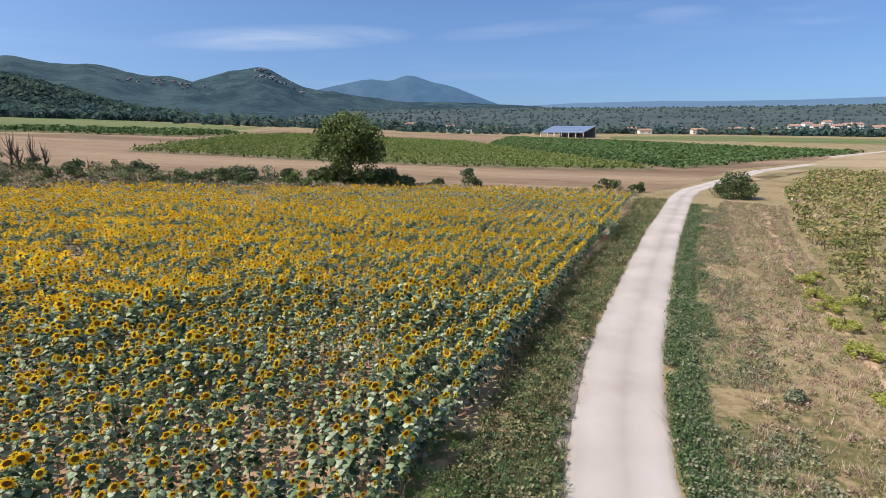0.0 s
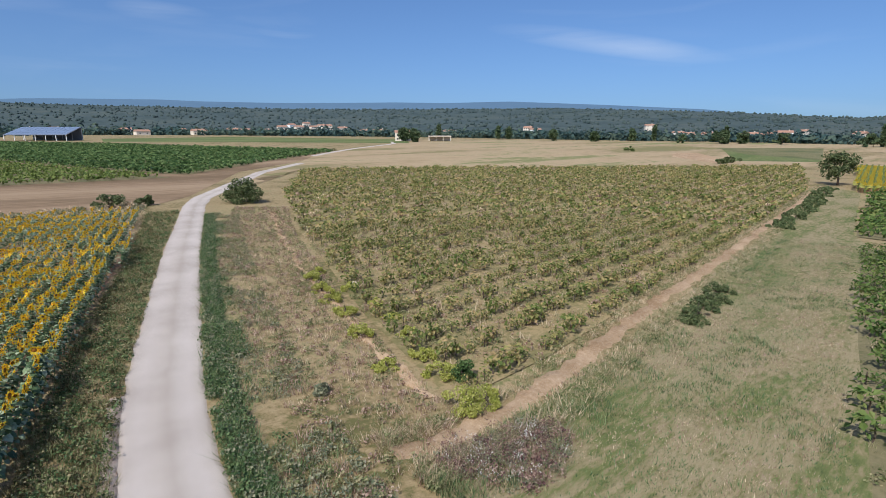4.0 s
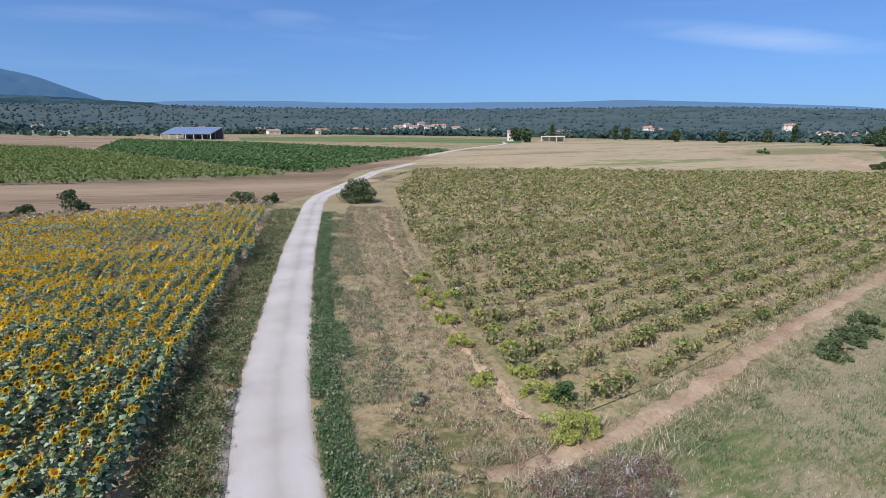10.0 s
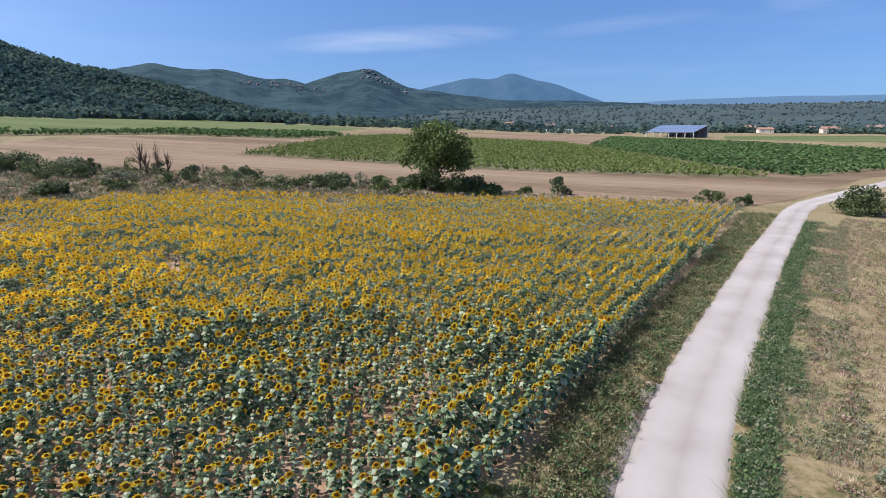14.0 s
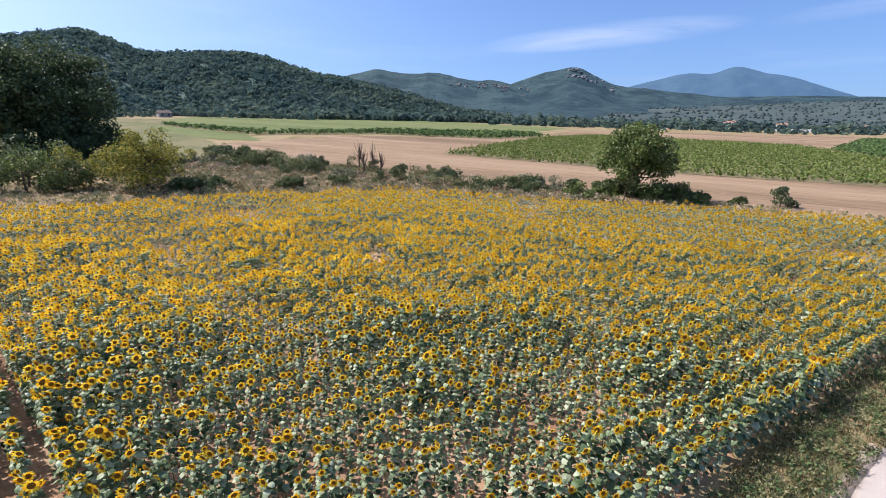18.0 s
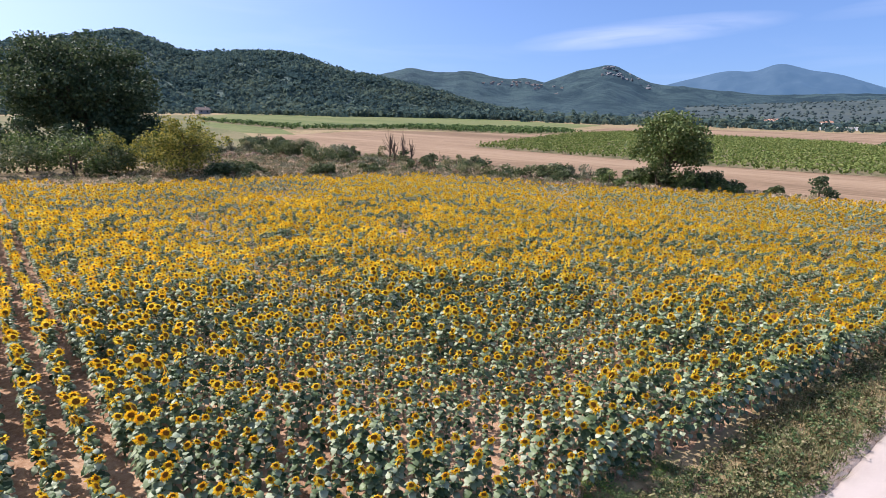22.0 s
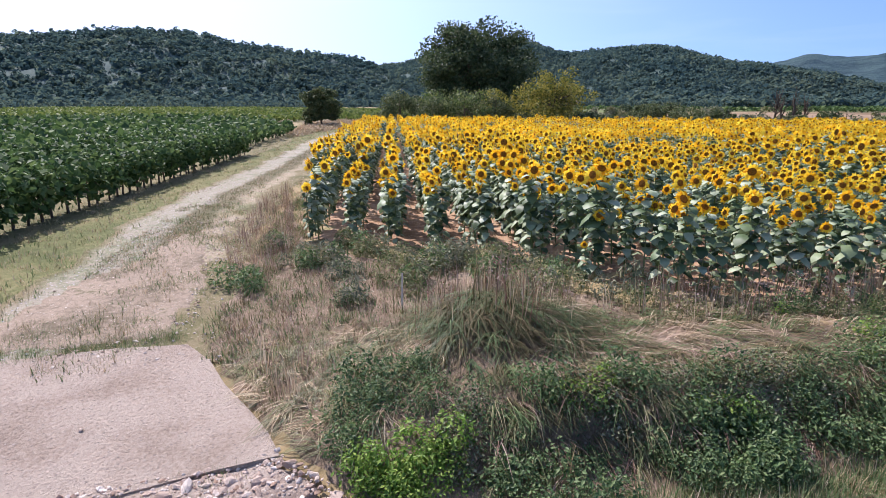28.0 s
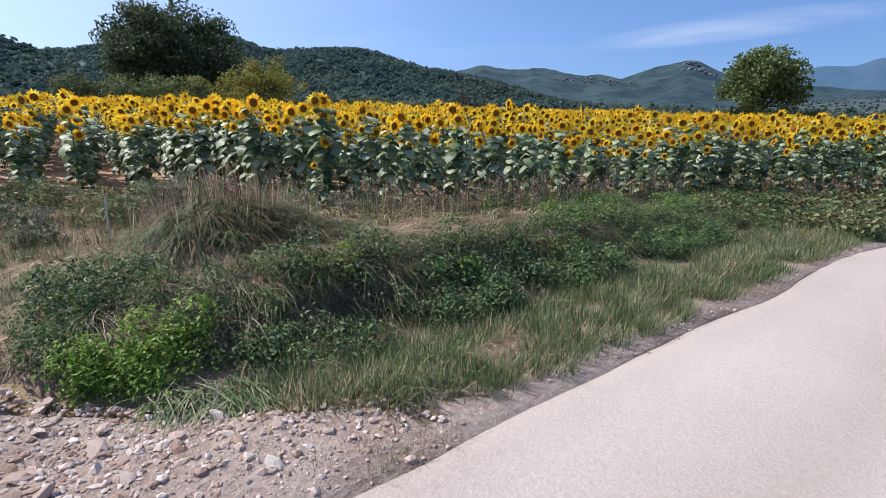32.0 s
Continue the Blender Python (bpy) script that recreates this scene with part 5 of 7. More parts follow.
def tree(name, x, y, height, width, trunk_r, mat, seed, label, category="tree", clear=0.25, clumps=40, leaves=90, leaf=0.35, lopsided=0.15, bare=0.0, dome=False, lobes=0):
    """A tapered trunk with limbs and a crown of many leafy clumps."""
    rng = np.random.default_rng(seed)
    z0 = float(ground_h(x, y)) - 0.05
    root = new(name)
    root.location = (x, y, z0)
    tagged(root, label, category)
    heap = Heap()
    top = height * 0.72
    trunk = [(0, 0, 0), (rng.normal(0, .02) * height, rng.normal(0, .02) * height, height * 0.2), (rng.normal(0, .03) * height, rng.normal(0, .03) * height, height * 0.45), (rng.normal(0, .04) * height, rng.normal(0, .04) * height, top)]
    heap.add(*[(lambda t: t[0])(tube(trunk, [trunk_r, trunk_r * 0.8, trunk_r * 0.55, trunk_r * 0.15], 8))], [tube(trunk, [trunk_r, trunk_r * 0.8, trunk_r * 0.55, trunk_r * 0.15], 8)[1]], [0])
    cl = Heap()
    crown_c, crown_h = height * (clear + (1 - clear) * 0.5), height * (1 - clear) * 0.5
    kz = np.linspace(-0.86, 0.95, max(lobes, 1)) + rng.normal(0, 0.05, max(lobes, 1))
    ka = np.arange(max(lobes, 1)) * 2.4 + rng.normal(0, 0.35, max(lobes, 1)) + seed
    kr = np.sqrt(np.clip(1 - np.clip(kz, -1, 1) ** 2 * np.where(kz < 0, 0.35, 1.0), 0.02, 1))
    knobs = np.stack([np.cos(ka) * kr, np.sin(ka) * kr, kz], -1)
    knob_size = rng.uniform(0.30, 0.50, max(lobes, 1))
    for i in range(clumps):
        d = rng.normal(size=3)
        d /= np.linalg.norm(d)
        r = rng.uniform(0.25, 1.0) ** 0.5
        zz = d[2] * r
        wid = width * 0.5 * (1.0 - 0.22 * max(zz, 0)) * (1 + lopsided * math.sin(2.3 * math.atan2(d[1], d[0]) + seed))
        c = np.array([d[0] * r * wid, d[1] * r * wid, crown_c + zz * crown_h])
        cs = rng.uniform(0.13, 0.24) * (width + height) * 0.5
        if lobes:
            b = int(rng.integers(0, lobes))
            off = knobs[b] * (1.0 - knob_size[b]) * np.array([1, 1, 0.95]) + d * r * knob_size[b]
            c = np.array([off[0] * width * 0.5, off[1] * width * 0.5, crown_c + off[2] * crown_h])
            cs *= 0.62
        if dome:
            c = np.array([d[0] * r * width * 0.5, d[1] * r * width * 0.5, height * (0.10 + 0.72 * abs(d[2]) * r)])
        c[:2] *= max(0.0, 1 - cs * 0.55 / (width * 0.5))
        c[2] = min(c[2], height - cs * 0.55)
        v, f = leaf_quads(leaves, (cs, cs, cs * 0.72), leaf, seed * 100 + i, 0.3, c, 0.25)
        v[:, 2] = np.maximum(v[:, 2], 0.05)
        cl.add(v, [f], [0])
        if bare or i % 3 == 0:
            s = rng.uniform(0.25, 0.8)
            start = np.array([np.interp(s * top, [t[2] for t in trunk], [t[k] for t in trunk]) for k in (0, 1)] + [s * top])
            mid = start * 0.45 + c * 0.55 + np.array([0, 0, -0.04 * height])
            tv, tf = tube([start, mid, c], [trunk_r * 0.35 * (1 - s * 0.5), trunk_r * 0.2, trunk_r * 0.06], 5)
            heap.add(tv, [tf], [0])
    thing("trunk", heap.mesh("trunk", [M_BARK], True), parent=root)
    if not bare:
        thing("crown", cl.mesh("crown", [mat]), parent=root)
    return root


def bush(name, x, y, height, width, mat, seed, label, leaf=0.22, clumps=12, leaves=80, category="bush"):
    width *= 1.35
    leaves = int(leaves * 1.3)
    return tree(name, x, y, height, width, 0.05 + height * 0.015, mat, seed, label, category, 0.02, clumps, leaves, leaf, 0.2, dome=True)


tree("oak_tree", -109, 45.5, 19.2, 28.5, 0.8, M_DARKTREE, 1, "huge dark green spreading oak behind the hedge", "tree", 0.0, 300, 115, 0.50, 0.25, lobes=40)
for i, (x, y, h, w) in enumerate([(-99, 45, 5.5, 8), (-102, 53, 6.5, 9), (-99, 38, 5.5, 8), (-106, 34, 6.0, 9), (-110, 56, 6.5, 9)]):
    bush("oak_thicket", x, y, h, w, M_DARKTREE, 350 + i, "dark dense thicket below the oak", 0.5, 18, 70)
tree("walnut_tree", -13.6, 67.8, 9.4, 10.2, 0.28, M_TREE, 2, "lone leafy walnut tree at the field's far edge", "tree", 0.16, 125, 72, 0.30, lobes=16)
for i, (x, y, h, w) in enumerate([(-17.0, 66.6, 2.6, 3.6), (-14.6, 66.2, 3.4, 4.0), (-12.0, 66.6, 3.6, 4.2), (-9.4, 67.6, 2.8, 3.6), (-7.4, 68.8, 1.7, 2.6)]):
    bush("tree_foot_bush", x, y, h, w, M_BUSH if i % 2 else M_TREE, 370 + i, "dense green bush round the walnut's foot", 0.26, 14, 70)
tree("mulberry_tree", -58.4, 34.8, 7.2, 12.6, 0.22, M_YELTREE, 3, "yellowing broad tree beside the hedge", "tree", 0.0, 90, 75, 0.25, lobes=13)
tree("small_tree", 131.5, 19.8, 6.6, 7.0, 0.22, M_BUSH, 4, "lone small tree at the end of the footpath", "tree", 0.22, 26, 80, 0.4)
tree("round_bush", -67.0, 7.9, 5.0, 5.4, 0.12, M_BUSH, 5, "round dark green bush beside the farm track", "bush", 0.0, 100, 110, 0.22, 0.1, lobes=22)
bush("bend_bush", 33.8, 69.4, 3.8, 3.8, M_BUSH, 6, "dense olive bush at the road's bend", 0.22, 34, 100)
bush("lone_bush", 245, 118, 3.2, 4.0, M_TREE, 7, "small lone green tree on the fallow field", 0.5, 10, 40)
for i, (x, y, h, w, mt) in enumerate([(-69.5, 18.2, 3.4, 4.2, M_BUSH), (-67, 22.0, 3.2, 5.0, M_BUSH), (-64.6, 25.6, 3.5, 4.6, M_TREE), (-62.8, 29.2, 3.0, 4.2, M_BUSH), (-71.5, 24.5, 4.2, 5.0, M_TREE), (-66, 30.5, 3.6, 4.4, M_YELTREE), (-73, 19, 3.6, 5.0, M_BUSH), (-69, 27.5, 3.6, 5.0, M_BUSH), (-74, 31, 4.4, 6, M_TREE), (-66, 36.5, 3.0, 5.0, M_BUSH), (-70, 42, 2.6, 5.0, M_BUSH)]):
    bush("hedge_bush", x, y, h * 1.5, w * 1.2, mt, 20 + i, "grey-green hedge bush at the field corner", 0.26, 14, 80)
for i, (x, y, h, w, mt) in enumerate([(-55.3, 41.5, 1.5, 3.0, M_BUSH), (-60, 56, 2.6, 4.6, M_BUSH), (-56.5, 59, 2.0, 4.0, M_BUSH), (-51, 58, 1.6, 4.0, M_GREY), (-46.5, 53, 1.5, 3.6, M_BUSH), (-44, 59, 1.8, 4.2, M_BUSH), (-39.5, 62, 1.9, 4.4, M_BUSH),
                                      (-36, 61, 1.6, 4.0, M_OLIVE), (-32, 61.5, 1.6, 4.2, M_BUSH), (-28.5, 62, 2.0, 3.6, M_BUSH), (-24.5, 63, 1.5, 3.6, M_BUSH), (-19.5, 64.5, 1.9, 3.8, M_TREE), (-17.8, 66, 2.2, 3.4, M_BUSH),
                                      (-9.5, 69, 2.0, 4.0, M_TREE), (-7, 70.5, 1.6, 3.0, M_BUSH), (-3, 71.5, 1.2, 2.2, M_BUSH), (1.0, 73, 2.7, 2.6, M_DARKTREE), (19.2, 73.4, 1.9, 3.0, M_BUSH), (23.4, 73.6, 1.2, 2.0, M_BUSH), (-63.5, 63, 2.2, 4.4, M_GREY), (-70, 58, 2.6, 5, M_BUSH)]):
    bush("field_bush", x, y, h * 1.2, w, mt, 40 + i, "scrubby bush in the weedy margin behind the sunflowers", 0.24, 9, 70)
for i, (x, y, h, w, mt) in enumerate([(-67.4, 59.6, 4.2, 5.4, M_BUSH), (-61.8, 61.4, 2.8, 4.2, M_GREY), (-72.5, 60.5, 2.8, 4.6, M_DARKTREE), (-79, 64, 3.0, 5.0, M_BUSH), (-84, 63, 2.8, 5.4, M_DARKTREE), (-89, 66, 2.6, 5.0, M_BUSH), (-53.4, 37.0, 2.0, 4.2, M_DARKTREE), (-56.2, 38.4, 1.7, 3.6, M_BUSH), (-48.6, 46.4, 1.7, 3.2, M_BUSH)]):
    bush("hedge_bush", x, y, h, w, mt, 390 + i, "dense grey-green bush in the brown margin", 0.24, 16, 80)
for i, (x, y, h, w) in enumerate([(-53.3, 64.4, 5.4, 3.4), (-52.2, 64.0, 5.0, 3.0), (-50.8, 64.6, 5.4, 2.2), (-49.2, 64.4, 4.4, 2.4)]):
    tree("dead_shrub", x, y, h, w, 0.17, M_RUST, 70 + i, "bare dead brown shrub in the hedge line", "shrub", 0.2, 26, 4, 0.1, bare=1)

scrub = resample([(-84, 44), (-76, 58), (-66, 61), (-56, 65), (-46, 66), (-36, 67.5), (-24, 66), (-10, 70)], 1.0)
sr = np.random.default_rng(77)
for i in range(52):
    x, y = scrub[int(sr.integers(0, len(scrub)))] + sr.normal(0, 1.0, 2)
    bush("field_bush", float(x), float(y), float(sr.uniform(1.4, 3.2)), float(sr.uniform(1.8, 4.2)), (M_BUSH, M_GREY, M_BUSH, M_OLIVE, M_DARKTREE)[i % 5], 300 + i, "scrubby bush in the hedge line along the stubble", 0.24, 8, 55)
bush("field_bush", 184, -17, 3.0, 5.0, M_BUSH, 360, "round bush beside the far sunflowers", 0.4, 12, 50)
for i, (x, y, h, w) in enumerate([(340, -41, 4.4, 6.0), (398, 1, 3.4, 5.0), (181, -15, 3.0, 4.4), (186, -19, 3.6, 4.0), (189, -25, 2.4, 3.0), (190, -29, 2.2, 2.4), (184, 58, 2.0, 3.4), (191, 57, 2.6, 5.0)]):
    bush("field_bush", x, y, h, w, M_BUSH, 361 + i, "dark bush at the edge of a far field", 0.5, 10, 44)
fr = np.random.default_rng(410)
for i in range(34):
    az = float(fr.uniform(66, 106)) if i > 9 else (85.6, 86.6, 87.7, 88.9, 90.0, 91.4, 92.6, 93.6, 105.0, 106.2)[i]
    r, h = float(fr.uniform(415, 450)), float(fr.uniform(5.5, 9.5) if i < 8 or i > 9 else fr.uniform(13, 16))
    tree("far_tree", math.sin(radians(az)) * r, math.cos(radians(az)) * r, h, h * float(fr.uniform(1.1, 1.9)), 0.25, M_DARKTREE, 420 + i, "broad dark tree along the edge of the plain", "tree", 0.0, 22, 26, 1.2, lobes=7)

# ---- weeds and grass along the roads ----
T_GREEN = [tuft(14, 0.28, 0.15, 0.009, s, 0.4, 0.6, True) for s in (1, 2, 3)]
T_TALL = [tuft(18, 0.58, 0.18, 0.007, s, 0.9, 0.9, True) for s in (4, 5, 6)]
T_MOWN = [tuft(12, 0.19, 0.26, 0.017, s, 0.6, 0.9, True) for s in (57, 58, 59)]
T_SHORT = [tuft(11, 0.16, 0.15, 0.008, s, 0.4, 0.8, True) for s in (7, 8)]
W_LEAF = [leaf_quads(24, (0.20, 0.20, 0.15), 0.066, s, 0.4, (0, 0, 0.15)) for s in (11, 12, 13)]
W_BIG = [leaf_quads(20, (0.36, 0.36, 0.22), 0.15, s, 0.4, (0, 0, 0.2)) for s in (14, 15)]


def mixed(kinds):
    return [(t[0], t[1], mi) for ts, mi in kinds for t in ts]


def band(line, a, b, count, seed, power=1.0):
    """Random places beside a line, between a and b metres to its right, thinning out along it by power."""
    rng = np.random.default_rng(seed)
    line = np.asarray(line, float)
    u = rng.uniform(0, 1, count) ** power * (len(line) - 1.001)
    i = u.astype(int)
    p = line[i] * (1 - (u - i))[:, None] + line[i + 1] * (u - i)[:, None]
    t = line[i + 1] - line[i]
    t /= np.hypot(*t.T)[:, None]
    return p + np.stack([t[:, 1], -t[:, 0]], -1) * rng.uniform(a, b, count)[:, None]


def thin(xy, scale, seed, lo, hi=9.0):
    """Keeps the places where a noise lies between lo and hi, so that plants stand in patches."""
    n = field_noise(xy[:, 0], xy[:, 1], scale, seed)
    return xy[(n > lo) & (n < hi)]


def left_verge(y):
    return np.interp(y, [9.5, 13.1, 18.7, 27.4, 42.4, 64.8], [-1.0, 0.1, 1.8, 5.2, 11.6, 20.0])


def verge_spots(count, seed, lo, hi, y0, y1, power=1.5):
    rng = np.random.default_rng(seed)
    y = y0 + (y1 - y0) * rng.uniform(0, 1, count) ** power
    f = rng.uniform(lo, hi, count)
    return np.stack([left_verge(y) + (road_edge(y) - left_verge(y)) * f, y], -1)


GRASS_MATS = [M_GREEN, M_OLIVE, M_DRY, M_WEED, M_GREY, M_LIME, M_RUST, M_SEDGE]
strew("verge_grass", mixed([(T_GREEN, 0), (W_LEAF, 3), (T_GREEN, 7), (T_SHORT, 1), (W_LEAF, 7), (T_SHORT, 6), (T_SHORT, 0), (W_LEAF, 1), (T_GREEN, 1)]), verge_spots(5000, 61, 0.12, 1.0, 9.5, 66), 0.7, 1.3, GRASS_MATS, "green and olive weeds on the verge beside the gravel road", "grass", 61)
strew("verge_grass", mixed([(T_GREEN, 7), (T_SHORT, 6), (T_GREEN, 1), (T_SHORT, 2)]), thin(verge_spots(3000, 62, 0.05, 0.75, 9.5, 66), 0.4, 21.0, -0.05), 0.7, 1.2, GRASS_MATS, "dry brown grass at the sunflowers' edge", "grass", 62)
right_edge = offset_line(road_c, 1.38)
right_edge = right_edge[(right_edge[:, 1] > 7) & (right_edge[:, 1] < 62)]
strew("roadside_weeds", mixed([(W_LEAF, 3), (W_LEAF, 3), (T_GREEN, 0), (W_LEAF, 4), (T_TALL, 3), (T_GREEN, 1)]), np.concatenate([thin(band(right_edge, 0.03, 1.0, 4800, 63, 1.3), 0.6, 1.0, -0.38), thin(band(right_edge, 0.7, 1.7, 2200, 163, 1.3), 0.5, 1.7, 0.02)]), 0.5, 1.35, GRASS_MATS, "dense dark green weeds along the gravel road", "weeds", 63)
strew("roadside_weeds", mixed([(W_LEAF, 4), (T_GREEN, 6), (T_GREEN, 0), (T_GREEN, 4), (T_SHORT, 4), (T_SHORT, 1), (W_LEAF, 1)]), thin(band(right_edge, 1.0, 3.4, 3400, 64, 1.3), 0.3, 2.0, -0.15), 0.6, 1.35, GRASS_MATS, "grey-green weeds behind the roadside strip", "weeds", 64)
DRY_ZONE = [(7, 9.5), (9.6, 9.2), (13, 11.6), (13.2, 13), (16.4, 22), (20.8, 31.2), (26.4, 44), (36, 62), (31, 66), (22, 50), (14, 33), (10, 20), (8, 13)]
strew("dry_grass", mixed([(T_SHORT, 6), (T_SHORT, 2), (T_GREEN, 2), (T_SHORT, 1), (T_GREEN, 6), (W_LEAF, 1), (T_GREEN, 1), (W_LEAF, 6), (T_SHORT, 2), (T_SHORT, 4)]), spots_in(DRY_ZONE, 6000, 65), 0.6, 1.25, GRASS_MATS, "short dry grass and weeds beside the old vineyard", "grass", 65)
strew("vineyard_weeds", mixed([(T_TALL, 2), (T_GREEN, 1), (W_LEAF, 1), (W_LEAF, 6), (T_GREEN, 6), (T_TALL, 1), (W_LEAF, 1)]), thin(spots_in(OLD_NEAR, 6800, 66), 0.35, 4.0, -0.30), 0.6, 1.5, GRASS_MATS, "dry weeds among the neglected vines", "weeds", 66, follow=slope_h)
strew("vineyard_weeds", mixed([(W_BIG, 1), (W_BIG, 2), (W_BIG, 6), (W_BIG, 1)]), spots_in(OLD_FAR, 3200, 67), 0.8, 1.6, GRASS_MATS, "dry weeds among the far neglected vines", "weeds", 67, follow=slope_h)
strew("vineyard_weeds", mixed([(T_GREEN, 1), (T_GREEN, 2), (T_SHORT, 1), (W_LEAF, 1)]), spots_in([(14.9, 0.4), (31.5, 3.0), (50, 5.2), (50, -20), (16, -20)], 1400, 73), 0.8, 1.5, GRASS_MATS, "dry grass between the green vine rows", "weeds", 73, follow=slope_h)
path_side = offset_line(path_line, 0.6)
strew("path_grass", mixed([(T_TALL, 2), (T_TALL, 1), (T_GREEN, 2), (W_LEAF, 1)]), np.concatenate([band(path_side, 0.0, 1.3, 1800, 68, 1.6), band(path_line, -1.2, -0.5, 900, 69, 1.6)]), 0.6, 1.2, GRASS_MATS, "tall dry grass along the footpath", "grass", 68)
MEADOW_NEAR = [(9.5, 8.8), (14, 10.2), (36, 11), (62, 12.6), (62, 7.4), (31.5, 3.5), (14.9, 0.9), (13.5, -6), (7, -6)]
M_SPOTS = spots_in(MEADOW_NEAR, 17000, 70)
M_WAVE = field_noise(M_SPOTS[:, 0] * 0.45, M_SPOTS[:, 1], 0.55, 2.2) + np.random.default_rng(71).normal(0, 0.22, len(M_SPOTS))
strew("meadow_grass", mixed([(T_MOWN, 0), (T_MOWN, 1), (T_MOWN, 3)]), M_SPOTS[M_WAVE > 0.02], 0.5, 1.15, GRASS_MATS, "short green mown grass in patches", "grass", 70)
strew("meadow_straw", mixed([(T_MOWN, 2), (T_MOWN, 6), (T_MOWN, 1), (T_MOWN, 6)]), M_SPOTS[M_WAVE <= 0.02], 0.5, 1.1, GRASS_MATS, "short dry mown straw in patches", "grass", 74)
strew("meadow_tufts", mixed([(T_GREEN, 0), (T_GREEN, 1), (T_GREEN, 3), (T_SHORT, 0)]), np.concatenate([thin(band(path_line[path_line[:, 0] < 60], 1.2, 3.0, 1500, 171, 1.5), 0.4, 9.0, -0.1), thin(M_SPOTS[:5000], 0.22, 12.0, 0.22)]), 0.7, 1.35, GRASS_MATS, "taller green grass tufts left in the meadow", "grass", 172)
strew("meadow_straw", mixed([(T_SHORT, 2), (T_SHORT, 6), (T_SHORT, 1)]), thin(M_SPOTS[5000:11000], 0.25, 15.0, 0.20), 0.7, 1.3, GRASS_MATS, "pale standing straw in patches on the meadow", "grass", 173)
strew("margin_grass", mixed([(W_BIG, 2), (W_BIG, 1), (T_TALL, 2), (W_BIG, 4)]), spots_in([(-66, 22), (-72, 40), (-66, 62), (-44, 66), (-18, 68), (24, 76), (21, 66), (10, 64.5), (-7, 61), (-26, 52), (-37, 49), (-42, 39), (-45, 31), (-51, 21), (-62, 14)], 3000, 71), 0.7, 1.5, GRASS_MATS, "tall dry grass in the margin behind the sunflowers", "grass", 71)

for i, (x, y, s) in enumerate([(18.85, 29.8, 1.1), (17.9, 27.3, 1.1), (17.1, 25.2, 1.25), (16.3, 22.7, 1.2), (14.9, 19.8, 1.15), (13.4, 16.0, 0.9), (17.6, 20.6, 1.0), (16.6, 18.3, 0.9), (15.2, 15.8, 1.05), (14.5, 13.9, 1.25), (13.3, 11.6, 1.5), (18.3, 22.6, 0.9), (19.3, 26.5, 0.9), (20.2, 31.0, 0.9), (14.1, 11.4, 1.1)]):
    bush("lime_shrub", x, y, 0.72 * s, 0.95 * s, M_SHRUB, 80 + i, "yellow-green shrub on the sandy strip", 0.075, 12, 90, "shrub")
bush("vine_bush", 15.0, 13.4, 0.9, 1.0, M_VINE, 98, "green vine bush at the end of its row", 0.10, 10, 80, "vine")
for i, (x, y, h, w) in enumerate([(28.8, 9.7, 0.9, 1.3), (30.2, 9.9, 1.15, 1.4), (31.8, 10.0, 1.2, 1.4), (33.6, 10.3, 1.0, 1.5), (36.2, 10.7, 0.8, 1.5), (10.3, 16.0, 0.5, 0.7)] + [(68 + 4.4 * k, 14.4 + 0.42 * k, 0.6 + 0.12 * (k % 3), 2.6) for k in range(13)]):
    bush("path_bush", x, y, h, w, M_GREY if i == 5 else M_BUSH, 100 + i, "dark green bush beside the footpath", 0.12 if i < 6 else 0.3, 10, 70, "bush")
umbel = [leaf_quads(22, (0.30, 0.30, 0.16), 0.045, s, 0.9, (0, 0, 0.46)) for s in (1, 2)]
strew("wild_flowers", [(T_TALL[1][0], T_TALL[1][1], 3), (umbel[0][0], umbel[0][1], 1), (umbel[1][0], umbel[1][1], 1), (W_LEAF[1][0], W_LEAF[1][1], 1), (W_LEAF[2][0], W_LEAF[2][1], 3), (umbel[1][0], umbel[1][1], 3), (T_TALL[2][0], T_TALL[2][1], 2), (W_LEAF[0][0], W_LEAF[0][1], 2), (T_TALL[0][0], T_TALL[0][1], 2)], spots_in([(10.4, 10.2), (11.8, 9.9), (13.3, 9.7), (14.6, 8.9), (14.3, 7.9), (12.4, 7.2), (11, 7.2), (9.9, 9)], 430, 72), 0.7, 1.2, [M_WHITEFLOWER, M_PURPLE, M_GREY, M_RUST], "purple and white wild flowers gone to seed", "flowers", 72)

strew("wild_flowers", [(umbel[1][0] * np.array([0.7, 0.7, 1.0]), umbel[1][1], 0)], spots_in([(10.4, 10.2), (11.8, 9.9), (13.3, 9.7), (14.6, 8.9), (14.3, 7.9), (12.4, 7.2), (11, 7.2), (9.9, 9)], 36, 272), 0.7, 1.1, [M_WHITEFLOWER], "white wild umbels among the dry flowers", "flowers", 273)

# ---- the bank, the ditch and the stony corner beside the pad ----


def bank_spots(count, seed, d0, d1, y0, y1):
    rng = np.random.default_rng(seed)
    y = rng.uniform(y0, y1, count)
    x = road_edge(y) - rng.uniform(d0, d1, count)
    front = np.interp(y, [0.9, 1.1, 1.5, 1.9, 2.3], [-0.35, 0.08, 0.33, 0.58, 0.8])  # bare stony ground lies before the bank's end
    return np.stack([x, y], -1)[(x < front) | (y > 2.3)]


def away_from(xy, centres, reach):
    return xy[np.min([np.hypot(*(xy - np.array(c)).T) for c in centres], axis=0) > reach]


